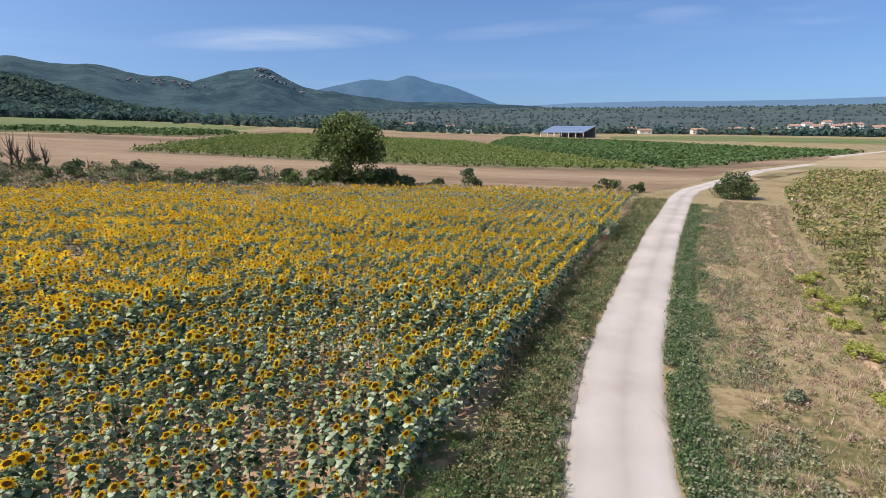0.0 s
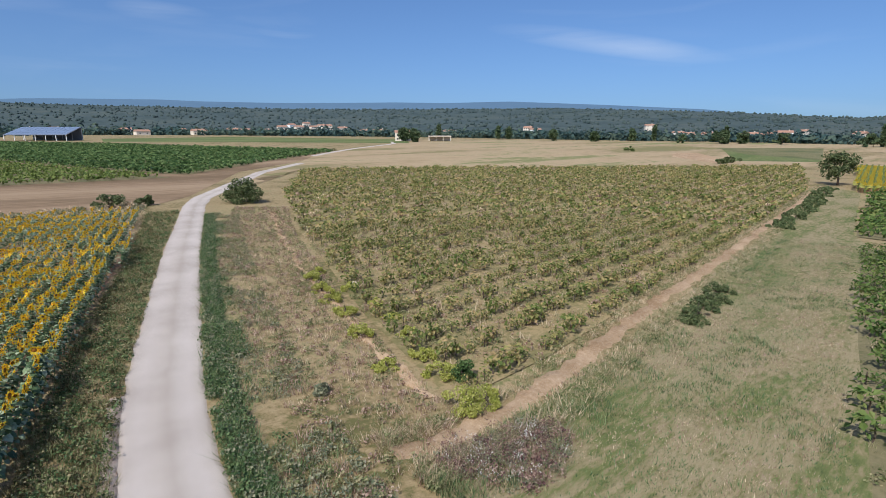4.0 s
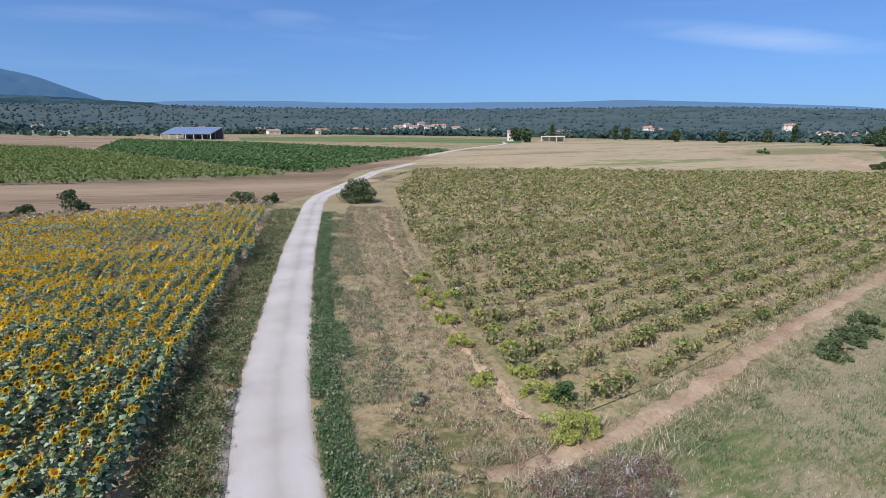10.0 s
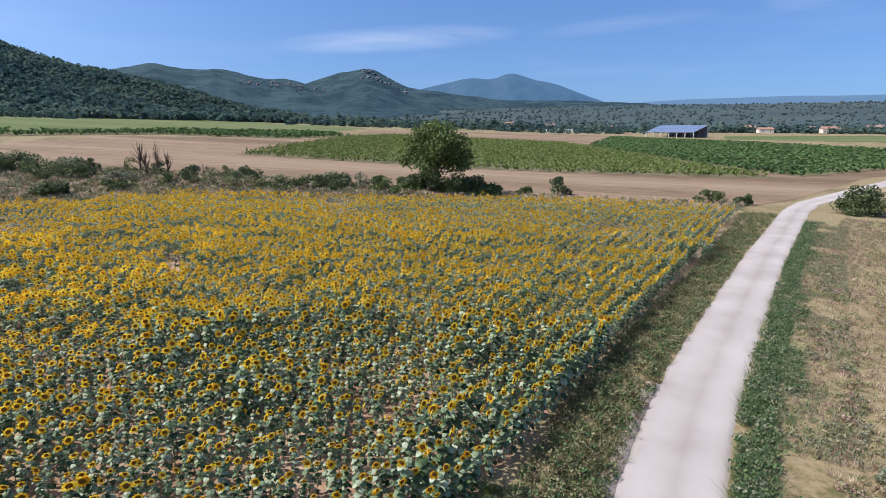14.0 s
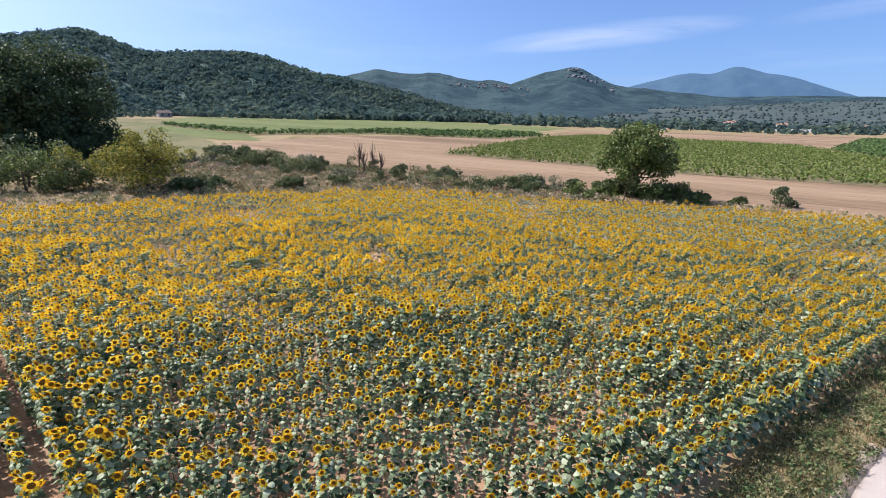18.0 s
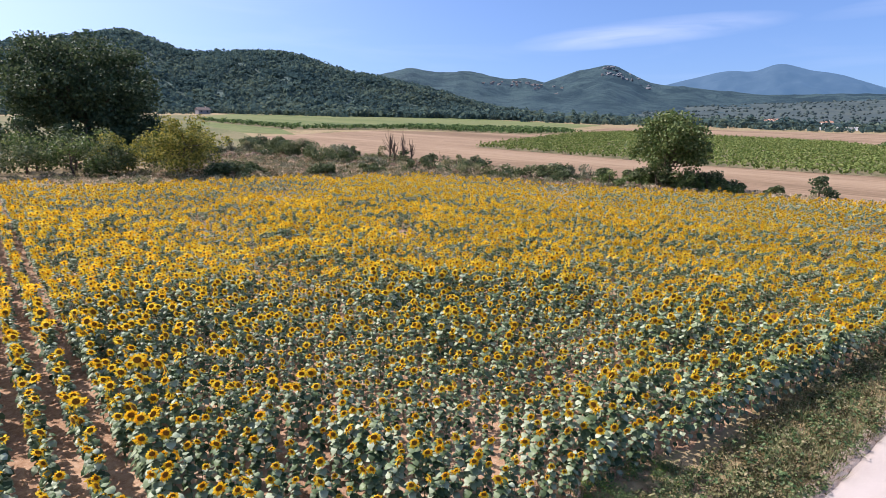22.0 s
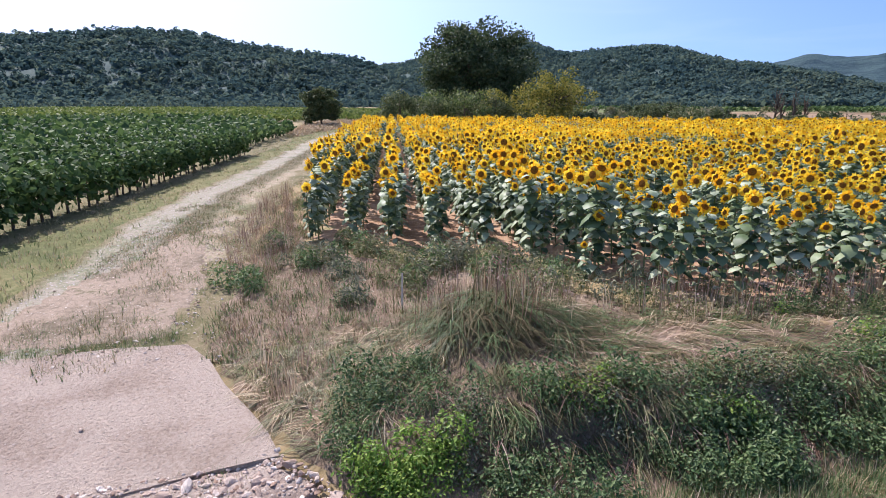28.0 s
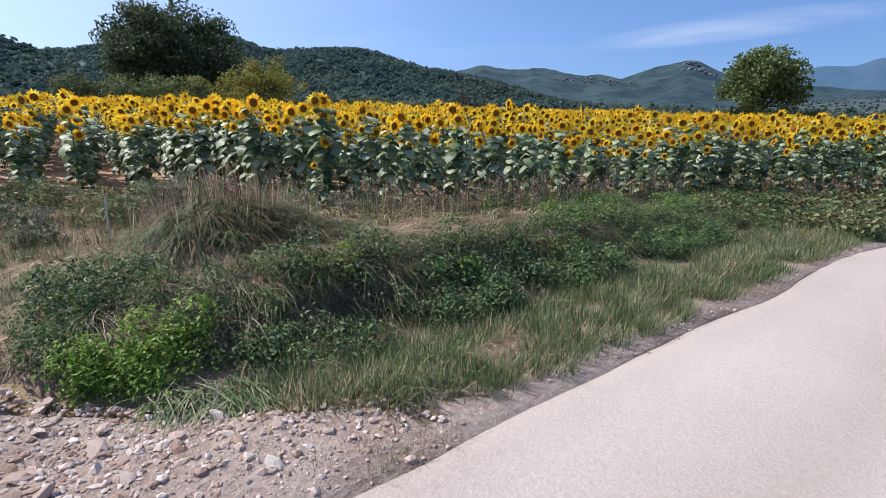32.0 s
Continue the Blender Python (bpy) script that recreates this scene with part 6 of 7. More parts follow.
def lock(n, length, seed, width=0.005, fan=0.35, rise=0.55, fall=0.75, base=0.05):
    """A combed lock of long grass: blades that rise together, arch over towards +x and hang."""
    rng = np.random.default_rng(seed)
    a = rng.normal(0, fan, n)
    out, side = np.stack([np.cos(a), np.sin(a), 0 * a], -1), np.stack([-np.sin(a), np.cos(a), 0 * a], -1)
    L = (length * rng.uniform(0.6, 1.15, n))[:, None]
    up, down = (rise * rng.uniform(0.6, 1.3, n))[:, None], (fall * rng.uniform(0.6, 1.3, n))[:, None]
    start = np.concatenate([rng.normal(0, base, (n, 2)), np.zeros((n, 1))], 1)
    rows = []
    for t, w in ((0.0, 1.0), (0.35, 1.0), (0.7, 0.75), (1.0, 0.15)):
        c = start + out * L * (0.25 * t + 0.60 * t * t) + np.array([0, 0, 1.0]) * L * (1.6 * up * t - (up * 0.6 + down) * t * t)
        rows += [c - side * width * w, c + side * width * w]
    v = np.stack(rows, 1).reshape(-1, 3)
    i = np.arange(n)[:, None] * 8
    return v, [np.concatenate([i + np.array([[k, k + 1, k + 3, k + 2]]) for k in (0, 2, 4)])]


def herb(n, radius, height, leaf, seed, long=1.3):
    """A leafy herb: a dome of leaves, thickest on its outer part."""
    return leaf_quads(n, (radius, radius, height * 0.5), leaf, seed, 0.5, (0, 0, height * 0.52), 0.35, long)


B_FINE = [tuft(20, 0.21, 0.09, 0.0040, s, 0.7, 0.7, True) for s in (31, 32, 33)]
B_LOW = [tuft(12, 0.10, 0.10, 0.005, s, 0.8, 1.2, True) for s in (131, 132)]
B_HAY = [lock(12, 0.26, s, 0.0042, 0.9, 0.35, 0.5) for s in (42, 43, 44)]
B_LOCK = [lock(20, 0.55, s, 0.0042, 0.35, 0.50, 0.62) for s in (34, 35, 36)]
B_FLAT = [lock(20, 0.70, s, 0.0042, 0.22, 0.20, 0.24, 0.09) for s in (134, 135, 136)]
B_SKIRT = [lock(18, 0.30, s, 0.0034, 0.7, 0.85, 0.55) for s in (137, 138, 139)]
B_LEAF = [herb(100, 0.14, 0.26, 0.023, s) for s in (37, 38, 39)]
B_BROAD = [herb(150, 0.18, 0.36, 0.028, s) for s in (51, 52, 53)]
B_BRAMBLE = [herb(110, 0.20, 0.24, 0.024, s, 1.0) for s in (54, 55, 56)]
B_FEATHER = [herb(130, 0.20, 0.36, 0.030, s, 2.6) for s in (57, 58)]
B_STALK = [tuft(6, 0.70, 0.10, 0.005, s, 0.15, 0.28) for s in (40, 41)]
B_SEED = [leaf_quads(26, (0.10, 0.10, 0.26), 0.026, s, 0.5, (0, 0, 0.38)) for s in (45, 46)]
VERGE_AT = -14  # the way down the bank to the road, in degrees from +x


def scattered(centres, spread, each, seed):
    rng = np.random.default_rng(seed)
    return np.concatenate([rng.normal(c, spread, (each, 2)) for c in centres])


# skirt of green grass along the road, dry at its foot
strew("bank_grass", mixed([(B_FINE, 0), (B_FINE, 0), (B_FINE, 3), (B_FINE, 3), (B_FINE, 1), (B_FINE, 2)]), thin(bank_spots(5200, 81, 0.09, 1.3, 0.92, 13), 1.5, 1.0, -0.36), 0.6, 1.35, GRASS_MATS, "green and olive grass in clumps along the road", "grass", 81)
strew("bank_grass", mixed([(B_SKIRT, 0), (B_SKIRT, 3), (B_SKIRT, 1), (B_SKIRT, 4), (B_SKIRT, 7)]), thin(bank_spots(620, 181, 0.35, 1.2, 1.3, 12), 1.3, 1.0, -0.1), 0.5, 1.05, GRASS_MATS, "longer grass leaning towards the road", "grass", 181, heading=(VERGE_AT, 40))
strew("bank_straw", mixed([(B_HAY, 2), (B_HAY, 1), (B_HAY, 6), (B_LOW, 1)]), np.concatenate([thin(bank_spots(1500, 82, 0.06, 0.62, 1.6, 12), 2.2, 1.0, -0.25), spots_in([(-0.75, 0.72), (-0.2, 0.95), (0.35, 1.55), (0.5, 2.0), (-0.2, 1.5)], 170, 98)]), 0.5, 1.05, GRASS_MATS, "flattened dry straw at the road's edge", "grass", 82, heading=(VERGE_AT, 50))
LIME_AT = [(-1.22, 0.32), (-1.08, 0.50), (-1.14, 0.74), (-0.98, 0.64), (-1.2, 0.95)]
BLUE_AT = [(-0.74, 0.72), (-0.64, 0.90), (-0.50, 1.04)]
# leafy weeds in the ditch and at the bank's foot
strew("ditch_weeds", mixed([(B_LEAF, 3), (B_LEAF, 0), (B_BROAD, 3), (B_BROAD, 0)]), away_from(thin(bank_spots(640, 83, 1.15, 1.9, 0.9, 12), 1.1, 5.0, -0.10), LIME_AT + BLUE_AT, 0.36), 0.6, 1.15, GRASS_MATS, "dark green leafy weeds in the ditch", "weeds", 83)
strew("bank_weeds", mixed([(B_BRAMBLE, 3), (B_BRAMBLE, 3), (B_BRAMBLE, 4), (B_LEAF, 3), (B_BRAMBLE, 1)]), thin(bank_spots(760, 84, 1.6, 2.3, 1.0, 12), 1.3, 3.0, -0.02), 0.6, 1.15, GRASS_MATS, "dark brambles in patches on the bank's face", "weeds", 84)
strew("bank_weeds", mixed([(B_LEAF, 0), (B_LEAF, 3), (B_BRAMBLE, 0), (B_LEAF, 5)]), thin(bank_spots(520, 184, 2.0, 3.6, 5.2, 13), 0.9, 6.0, -0.2), 0.7, 1.3, GRASS_MATS, "green leafy weeds over the lower end of the bank", "weeds", 184)
strew("lime_weeds", mixed([(B_BROAD, 5), (B_LEAF, 5)]), scattered(LIME_AT, 0.09, 8, 90), 0.7, 1.1, GRASS_MATS, "bright lime-green weeds by the ditch", "weeds", 90)
strew("green_shrublet", mixed([(B_BROAD, 0), (B_BROAD, 5), (B_BROAD, 3)]), scattered([(-0.95, 3.3), (-0.85, 3.6), (-1.3, 2.0), (-1.2, 2.5), (-0.6, 5.2), (-0.2, 7.1)], 0.12, 6, 95), 0.8, 1.2, GRASS_MATS, "fresh green leafy shrublets at the foot of the bank", "weeds", 96)
strew("corner_weeds", mixed([(B_BROAD, 3), (B_LEAF, 3), (B_LEAF, 0), (B_SKIRT, 1)]), spots_in([(-1.35, 0.1), (-1.9, 0.0), (-2.4, 0.35), (-2.3, 1.2), (-1.6, 1.1)], 90, 89), 0.6, 1.1, GRASS_MATS, "dark green weeds beside the concrete pad", "weeds", 89)
strew("blue_grass", mixed([(B_LOCK, 4), (B_LOCK, 0)]), scattered(BLUE_AT, 0.10, 15, 91), 0.75, 1.1, GRASS_MATS, "arching blue-green grass tussock", "grass", 91, heading=(-35, 40))
# hay on the face and the top, the dark tussock of the mound
strew("bank_hay", mixed([(B_LOCK, 7), (B_LOCK, 6), (B_LOCK, 0), (B_LOCK, 7), (B_LOCK, 1)]), thin(bank_spots(1100, 86, 1.6, 2.7, 1.0, 12), 1.3, 3.0, -9.0, 0.14), 0.5, 0.95, GRASS_MATS, "olive and dry grass hanging down the bank's face", "grass", 86, heading=(VERGE_AT, 22))
strew("bank_hay", mixed([(B_FLAT, 6), (B_FLAT, 7), (B_FLAT, 7), (B_LOCK, 7), (B_LOCK, 0), (B_LOCK, 2)]), bank_spots(1150, 85, 2.3, 4.1, 2.2, 10), 0.6, 1.15, GRASS_MATS, "long dry grass combed flat over the top of the bank", "grass", 85, heading=(62, 28))
mound = np.random.default_rng(86).normal((-2.9, 2.25), (0.40, 0.55), (520, 2))
strew("mound_grass", mixed([(B_LOCK, 7), (B_LOCK, 7), (B_LOCK, 3), (B_LOCK, 7), (B_LOCK, 0)]), mound, 0.75, 1.25, GRASS_MATS, "tall olive grass tussock drooping over the mound", "grass", 87, heading=(0, 70))
strew("mound_grass", mixed([(B_STALK, 6), (B_STALK, 2), (B_SEED, 6), (B_STALK, 7)]), mound[:130] + np.array([-0.25, 0.1]), 0.6, 1.15, GRASS_MATS, "thin rusty seed stalks above the mound", "grass", 88)
strew("pale_straw", mixed([(B_FLAT, 2), (B_HAY, 2)]), scattered([(-2.4, 3.4), (-2.1, 3.65), (-1.8, 4.0)], 0.16, 9, 187), 0.6, 0.9, GRASS_MATS, "pale straw lying on the bank", "grass", 187, heading=(-20, 25))
# the weedy corner between pad, track and sunflowers
CORNER = [(-1.45, -0.1), (-2.5, -0.42), (-3.7, -0.82), (-4.4, -1.1), (-6.5, -0.75), (-9, -0.3), (-12, 0.3), (-16, 1.2), (-8.5, 0.6), (-5.0, 3.4), (-3.6, 3.6), (-2.6, 2.0), (-1.2, 0.7)]
C_SPOTS = spots_in(CORNER, 4300, 87)
C_NOISE = field_noise(C_SPOTS[:, 0], C_SPOTS[:, 1], 0.95, 11.0)
strew("corner_grass", mixed([(B_HAY, 6), (B_HAY, 4), (B_HAY, 1), (B_LOW, 6), (B_FINE, 7), (B_HAY, 4), (B_FINE, 0), (B_FINE, 6), (B_FINE, 1)]), C_SPOTS[(C_NOISE > -0.26) & (C_SPOTS[:, 0] < -2.2)], 0.6, 1.25, GRASS_MATS, "dry reddish and grey grass at the field corner", "grass", 87)
strew("corner_grass", mixed([(B_LOCK, 4), (B_LOCK, 2), (B_LOCK, 1), (B_HAY, 2)]), spots_in([(-1.5, 0.0), (-2.5, -0.35), (-3.6, -0.75), (-4.0, 0.2), (-3.5, 1.0), (-2.4, 1.5), (-1.7, 0.7)], 330, 188), 0.5, 0.95, GRASS_MATS, "grey-green tangled grass beside the pad", "grass", 188, heading=(-30, 70))
strew("corner_weeds", mixed([(B_STALK, 6), (B_STALK, 2), (B_SEED, 6), (B_FINE, 6), (B_FINE, 1)]), np.concatenate([spots_in([(-6.2, -0.75), (-9, -0.9), (-14, -0.2), (-17, 0.9), (-12, 0.5), (-8.6, 0.4), (-7, 0)], 620, 102), spots_in([(-2.2, -0.1), (-3.2, -0.5), (-3.6, -0.4), (-2.6, 0.5)], 40, 103)]), 0.45, 0.95, GRASS_MATS, "rust-brown dried weeds beside the track", "weeds", 92)
strew("weed_clump", mixed([(B_FEATHER, 4), (B_FEATHER, 0), (B_FEATHER, 1)]), np.concatenate([scattered([(-6.95, 0.45)], 0.20, 9, 63), scattered([(-7.75, 1.3), (-7.0, 1.6), (-6.4, -0.6), (-5.95, 2.3), (-4.9, 2.9), (-5.4, 3.3), (-4.3, 3.4), (-3.6, 2.9), (-8.3, -0.1), (-5.2, 1.6)], 0.22, 5, 64)]), 0.8, 1.35, GRASS_MATS, "airy rounded green herbs at the field corner", "weeds", 64)
strew("weed_clump", mixed([(B_LEAF, 0), (B_LEAF, 4), (B_FEATHER, 4), (B_LEAF, 3), (B_STALK, 1)]), np.concatenate([scattered([(-5.85, 0.9), (-4.65, 0.8)], 0.10, 6, 65), scattered([(-6.3, 3.3), (-5.9, 3.2), (-5.2, 3.5), (-5.0, 3.9), (-6.5, 2.4), (-5.6, 2.6), (-4.4, 4.1), (-3.4, 4.4)], 0.28, 8, 66)]), 0.8, 1.5, GRASS_MATS, "green leafy weeds before the first sunflowers", "weeds", 67)
strew("rust_weeds", mixed([(B_STALK, 6), (B_STALK, 2), (B_SEED, 6), (B_SEED, 6), (B_STALK, 1), (B_LEAF, 1)]), np.concatenate([bank_spots(330, 92, 3.2, 4.5, 4.0, 12), scattered([(-2.45, 7.4), (-3.2, 7.3), (-2.1, 8.2), (-3.4, 5.6)], 0.22, 12, 93)]), 0.6, 1.15, GRASS_MATS, "rust-brown dried weeds before the sunflowers", "weeds", 94)

# track margins
strew("track_grass", mixed([(T_SHORT, 0), (B_FINE, 2), (T_SHORT, 1), (T_SHORT, 2), (T_SHORT, 1)]), np.concatenate([band(track, -4.2, -1.3, 3200, 94, 1.8), band(track, -0.5, 0.4, 1500, 95, 1.6), band(track, 1.3, 2.3, 1200, 96, 1.8)]), 0.6, 1.1, GRASS_MATS, "short dry grass on and beside the farm track", "grass", 94)
strew("track_weeds", mixed([(B_FINE, 2), (B_HAY, 6), (B_FINE, 1), (B_FINE, 0), (B_HAY, 2)]), thin(spots_in([(-4.5, -1.3), (-4.6, -3.4), (-9, -3.0), (-14, -2.2), (-14, -0.6), (-8, -0.7)], 4200, 149), 0.9, 6.0, -0.05), 0.5, 1.0, GRASS_MATS, "dry weeds in patches on the stony track", "weeds", 149)
strew("pad_edge_grass", mixed([(B_FINE, 0), (B_FINE, 1)]), np.concatenate([spots_in([(-4.3, -1.3), (-4.7, -1.3), (-4.75, -5.2), (-4.4, -5.2)], 420, 97), spots_in([(-1.65, -4), (-1.5, -4), (-1.45, -0.4), (-1.6, -0.4)], 26, 98)]), 0.5, 0.95, GRASS_MATS, "grass in the joint of the concrete pad", "grass", 97)


# ---- stones ----
def stone_mesh(seed, level=1):
    rng = np.random.default_rng(seed)
    v, f = ico(level)
    v = v * (1 + rng.uniform(-0.10, 0.10, (len(v), 1))) * np.array([1.0, rng.uniform(0.55, 0.95), rng.uniform(0.4, 0.6)])
    for _ in range(10):
        n = rng.normal(size=3)
        n /= np.linalg.norm(n)
        d = v @ n - rng.uniform(0.28, 0.6)
        v = v - np.maximum(d, 0)[:, None] * n
    return v, f


strew("stony_grass", mixed([(B_FINE, 0), (B_FINE, 2), (B_FINE, 1)]), np.concatenate([spots_in(STONY, 330, 144), np.random.default_rng(145).normal((-0.15, -0.7), (0.35, 0.25), (40, 2)), spots_in([(0.2, 0.7), (0.8, 0.9), (0.85, 1.8), (0.5, 1.6)], 60, 146)]), 0.35, 0.75, GRASS_MATS, "small grass tufts between the stones", "grass", 144)
stone_kinds = [stone_mesh(s) for s in range(7)]
stone_meshes = [mesh_of("stone", *stone_mesh(s + 50, 2), M_STONE, smooth=False) for s in range(7)]
rng = np.random.default_rng(140)
spots = spots_in(STONY, 11000, 141, lambda x, y: np.clip(0.95 - 0.75 * np.clip((x + 0.1) / 0.8, 0, 1), 0.06, 1))
sizes = np.clip(rng.lognormal(-4.0, 0.52, len(spots)), 0.008, 0.085)
order = np.argsort(-sizes)
for i in order[:280]:
    x, y = spots[i]
    ob = new("stone", stone_meshes[int(rng.integers(0, 7))])
    s = sizes[i] * 1.15
    ob.matrix_basis = Matrix.LocRotScale((x, y, float(ground_h(x, y)) + 0.03 + s * 0.02), Euler((rng.normal(0, 0.35), rng.normal(0, 0.35), rng.uniform(0, 6.28))), (s * rng.uniform(0.8, 1.3), s, s * rng.uniform(0.7, 1.1)))
    tagged(ob, "pale broken limestone on the stony corner", "stone", "stones beside the pad")
heap = Heap()
rest = order[280:]
spill = bank_spots(500, 147, -0.12, 0.35, 2.4, 14)
more = np.concatenate([spots[rest], spots_in(PAD, 260, 148), spill, band(track[:80], -1.4, 1.4, 900, 142, 1.4), spots_in([(-4.4, -1.3), (-4.5, -3.4), (-12, -2.6), (-12, 0)], 1400, 143)])
msz = np.concatenate([sizes[rest], rng.uniform(0.004, 0.013, 260), rng.uniform(0.006, 0.022, len(spill)), rng.uniform(0.012, 0.04, 2300)])
mk = rng.integers(0, 7, len(more))
for k in range(7):
    s = mk == k
    p, z = more[s], msz[s]
    v, f = scatter(stone_kinds[k][0], stone_kinds[k][1], np.stack([p[:, 0], p[:, 1], ground_h(p[:, 0], p[:, 1]) + np.where(inside(PAD, p[:, 0], p[:, 1]), 0.05, 0.035) + z * 0.04], -1), z, rng.uniform(0, 6.28, s.sum()))
    heap.add(v, f, [0])
thing("rubble", heap.mesh("rubble", [M_STONE]), "small pale stones and rubble", "stones", kind="stuff")
for i, (x, y, s) in enumerate([(19.86, 26.8, 0.45), (-2.6, -1.9, 0.035), (-7.5, 0.9, 0.08)]):
    ob = new("white_stone", stone_meshes[i])
    ob.matrix_basis = Matrix.LocRotScale((x, y, float(ground_h(x, y)) + 0.05 + s * 0.25), Euler((0, 0, i)), (s,) * 3)
    tagged(ob, "pale loose stone lying in the dry grass", "stone")
sv, sf = tube([(0, 0, -0.05), (0.005, 0, 0.25), (-0.01, 0.01, 0.52)], [0.012, 0.012, 0.011], 6)
st = thing("wooden_stake", mesh_of("wooden_stake", sv, sf, M_STAKE), "thin weathered white wooden stake in the weeds", "stake")
st.location = (-3.94, 1.34, float(ground_h(-3.94, 1.34)))


# ---- buildings ----
def box(bm, x0, x1, y0, y1, z0, z1):
    r = bmesh.ops.create_cube(bm, size=1.0, matrix=Matrix.Translation(((x0 + x1) / 2, (y0 + y1) / 2, (z0 + z1) / 2)) @ Matrix.Diagonal((x1 - x0, y1 - y0, z1 - z0, 1)))
    return r["verts"]


def part(name, bm, mat, parent, label=""):
    me = bpy.data.meshes.new(name)
    bm.to_mesh(me)
    bm.free()
    me.materials.append(mat)
    return thing(name, me, label, parent=parent)


def boxes(name, dims, mat, parent, label=""):
    bm = bmesh.new()
    for d in dims:
        box(bm, *d)
    return part(name, bm, mat, parent, label)


def house(x, y, w, d, h, rz, label, wall=None, windows=3, roof_h=None, storeys=2, tiles=None):
    """A plastered house with a tiled gable roof, windows and a door on its front (-y)."""
    root = new("house")
    root.matrix_basis = pose(x, y, float(slope_h(x, y)) - 0.1, 0, 0, rz)
    tagged(root, label, "house")
    boxes("wall", [(-w / 2, w / 2, -d / 2, d / 2, 0, h)], wall or M_PLASTER, root)
    rh = roof_h or d * 0.22
    bm = bmesh.new()
    e = 0.35
    lo = [bm.verts.new((sx * (w / 2 + e), sy * (d / 2 + e), h - 0.05)) for sx, sy in ((-1, -1), (1, -1), (1, 1), (-1, 1))]
    hi = [bm.verts.new((sx * (w / 2 + e), 0, h + rh)) for sx in (-1, 1)]
    for f in ((lo[0], lo[1], hi[1], hi[0]), (lo[2], lo[3], hi[0], hi[1]), (lo[0], hi[0], lo[3]), (lo[1], lo[2], hi[1]), (lo[3], lo[2], lo[1], lo[0])):
        bm.faces.new(f)
    roof = part("roof", bm, tiles or M_TILE, root, "tiled roof" if tiles else "terracotta tiled roof")
    boxes("chimney", [(w * 0.22, w * 0.22 + 0.6, -0.3, 0.3, h + rh * 0.4, h + rh + 0.7)], M_PLASTER, roof)
    for k in range(storeys):
        for i in range(windows):
            cx = -w / 2 + w * (i + 0.5) / windows
            z = 1.0 + 2.7 * k
            if z + 1.2 < h:
                boxes("window", [(cx - 0.5, cx + 0.5, -d / 2 - 0.04, -d / 2 + 0.1, z, z + 1.25)], M_GLASS, root)
    return root


def facing(x, y):
    return -math.degrees(math.atan2(x, y))


house(273, 305, 11, 8, 6.0, facing(273, 305), "pale two-storey farmhouse with a tiled roof", M_PLASTER)
shed = new("open_shed")
shed.matrix_basis = pose(294, 288, float(slope_h(294, 288)) - 0.1, 0, 0, facing(294, 288))
tagged(shed, "long low open farm shed with a pale roof", "shed")
boxes("back_wall", [(-8, 8, 3.6, 4, 0, 3.4)], M_PLASTER, shed)
boxes("roof", [(-8.4, 8.4, -4.4, 4.4, 3.4, 3.9)], M_PLASTER, shed)
for i in range(4):
    boxes("post", [(-8 + i * 5.2, -7.6 + i * 5.2, -4.2, -3.8, 0, 3.4)], M_PLASTER, shed)
rng = np.random.default_rng(150)
VILLAGE = [(9.5, 640, 2.0), (10.6, 650, 5), (11.4, 660, 6), (16.5, 640, 3), (17.8, 600, 3), (21.0, 640, 4), (22.5, 600, 3), (25.5, 640, 5), (26.5, 610, 4), (28.5, 610, 4), (30.0, 640, 8), (30.9, 650, 10), (31.6, 640, 9), (32.3, 655, 11),
           (33.0, 640, 8), (33.8, 650, 9), (34.4, 640, 10), (35.8, 640, 7), (38.0, 570, 4), (39.5, 560, 5), (46.5, 560, 6), (47.0, 570, 4), (54.5, 560, 8), (55.2, 565, 6), (66.0, 560, 8), (78.5, 560, 6), (82.5, 560, 5), (88.0, 560, 4), (95.0, 560, 4), (68.6, 560, 3), (69.4, 560, 3.4), (70.3, 565, 3), (71.2, 560, 3.2), (73.8, 560, 3), (74.6, 565, 3.4), (75.4, 560, 3), (76.2, 560, 3.4), (77.2, 565, 3), (89.6, 560, 3.6), (90.6, 560, 4), (91.6, 565, 3.8), (92.4, 560, 4.6), (93.8, 560, 4), (100.2, 560, 4), (101.8, 560, 4.4), (103.4, 565, 4), (-1.2, 640, 2), (-4.6, 640, 4), (-5.2, 650, 3), (4.5, 700, 2)]
for az, r, up in VILLAGE:
    r = (r - 30) + up * 17
    x, y = math.sin(radians(az)) * r, math.cos(radians(az)) * r
    hs = house(x, y, rng.uniform(8, 14), rng.uniform(7, 9), rng.uniform(3.2, 5.6), facing(x, y) + rng.uniform(-35, 35), "pale village house with a terracotta roof among trees", M_WHITE if rng.uniform() < 0.3 else M_PLASTER, int(rng.integers(2, 5)))
    hs.location.z = max(hill_z(hl, az, r), float(slope_h(x, y))) + 0.2
    boxes("plinth", [(-5, 5, -4, 4, -3.0, 0.02)], M_PLASTER, hs)
for az, r, w in ((84.8, 470, 9), (88.0, 490, 30), (-0.3, 560, 26)):
    x, y = math.sin(radians(az)) * r, math.cos(radians(az)) * r
    gh = new("greenhouse")
    gh.matrix_basis = pose(x, y, float(slope_h(x, y)) - 0.05, 0, 0, facing(x, y))
    tagged(gh, "long low white greenhouse on the plain", "greenhouse")
    boxes("wall", [(-w / 2, w / 2, -4, 4, 0, 2.2)], M_WHITE, gh)
    boxes("roof", [(-w / 2 - 0.3, w / 2 + 0.3, -4.2, 4.2, 2.2, 2.8)], M_WHITE, gh)
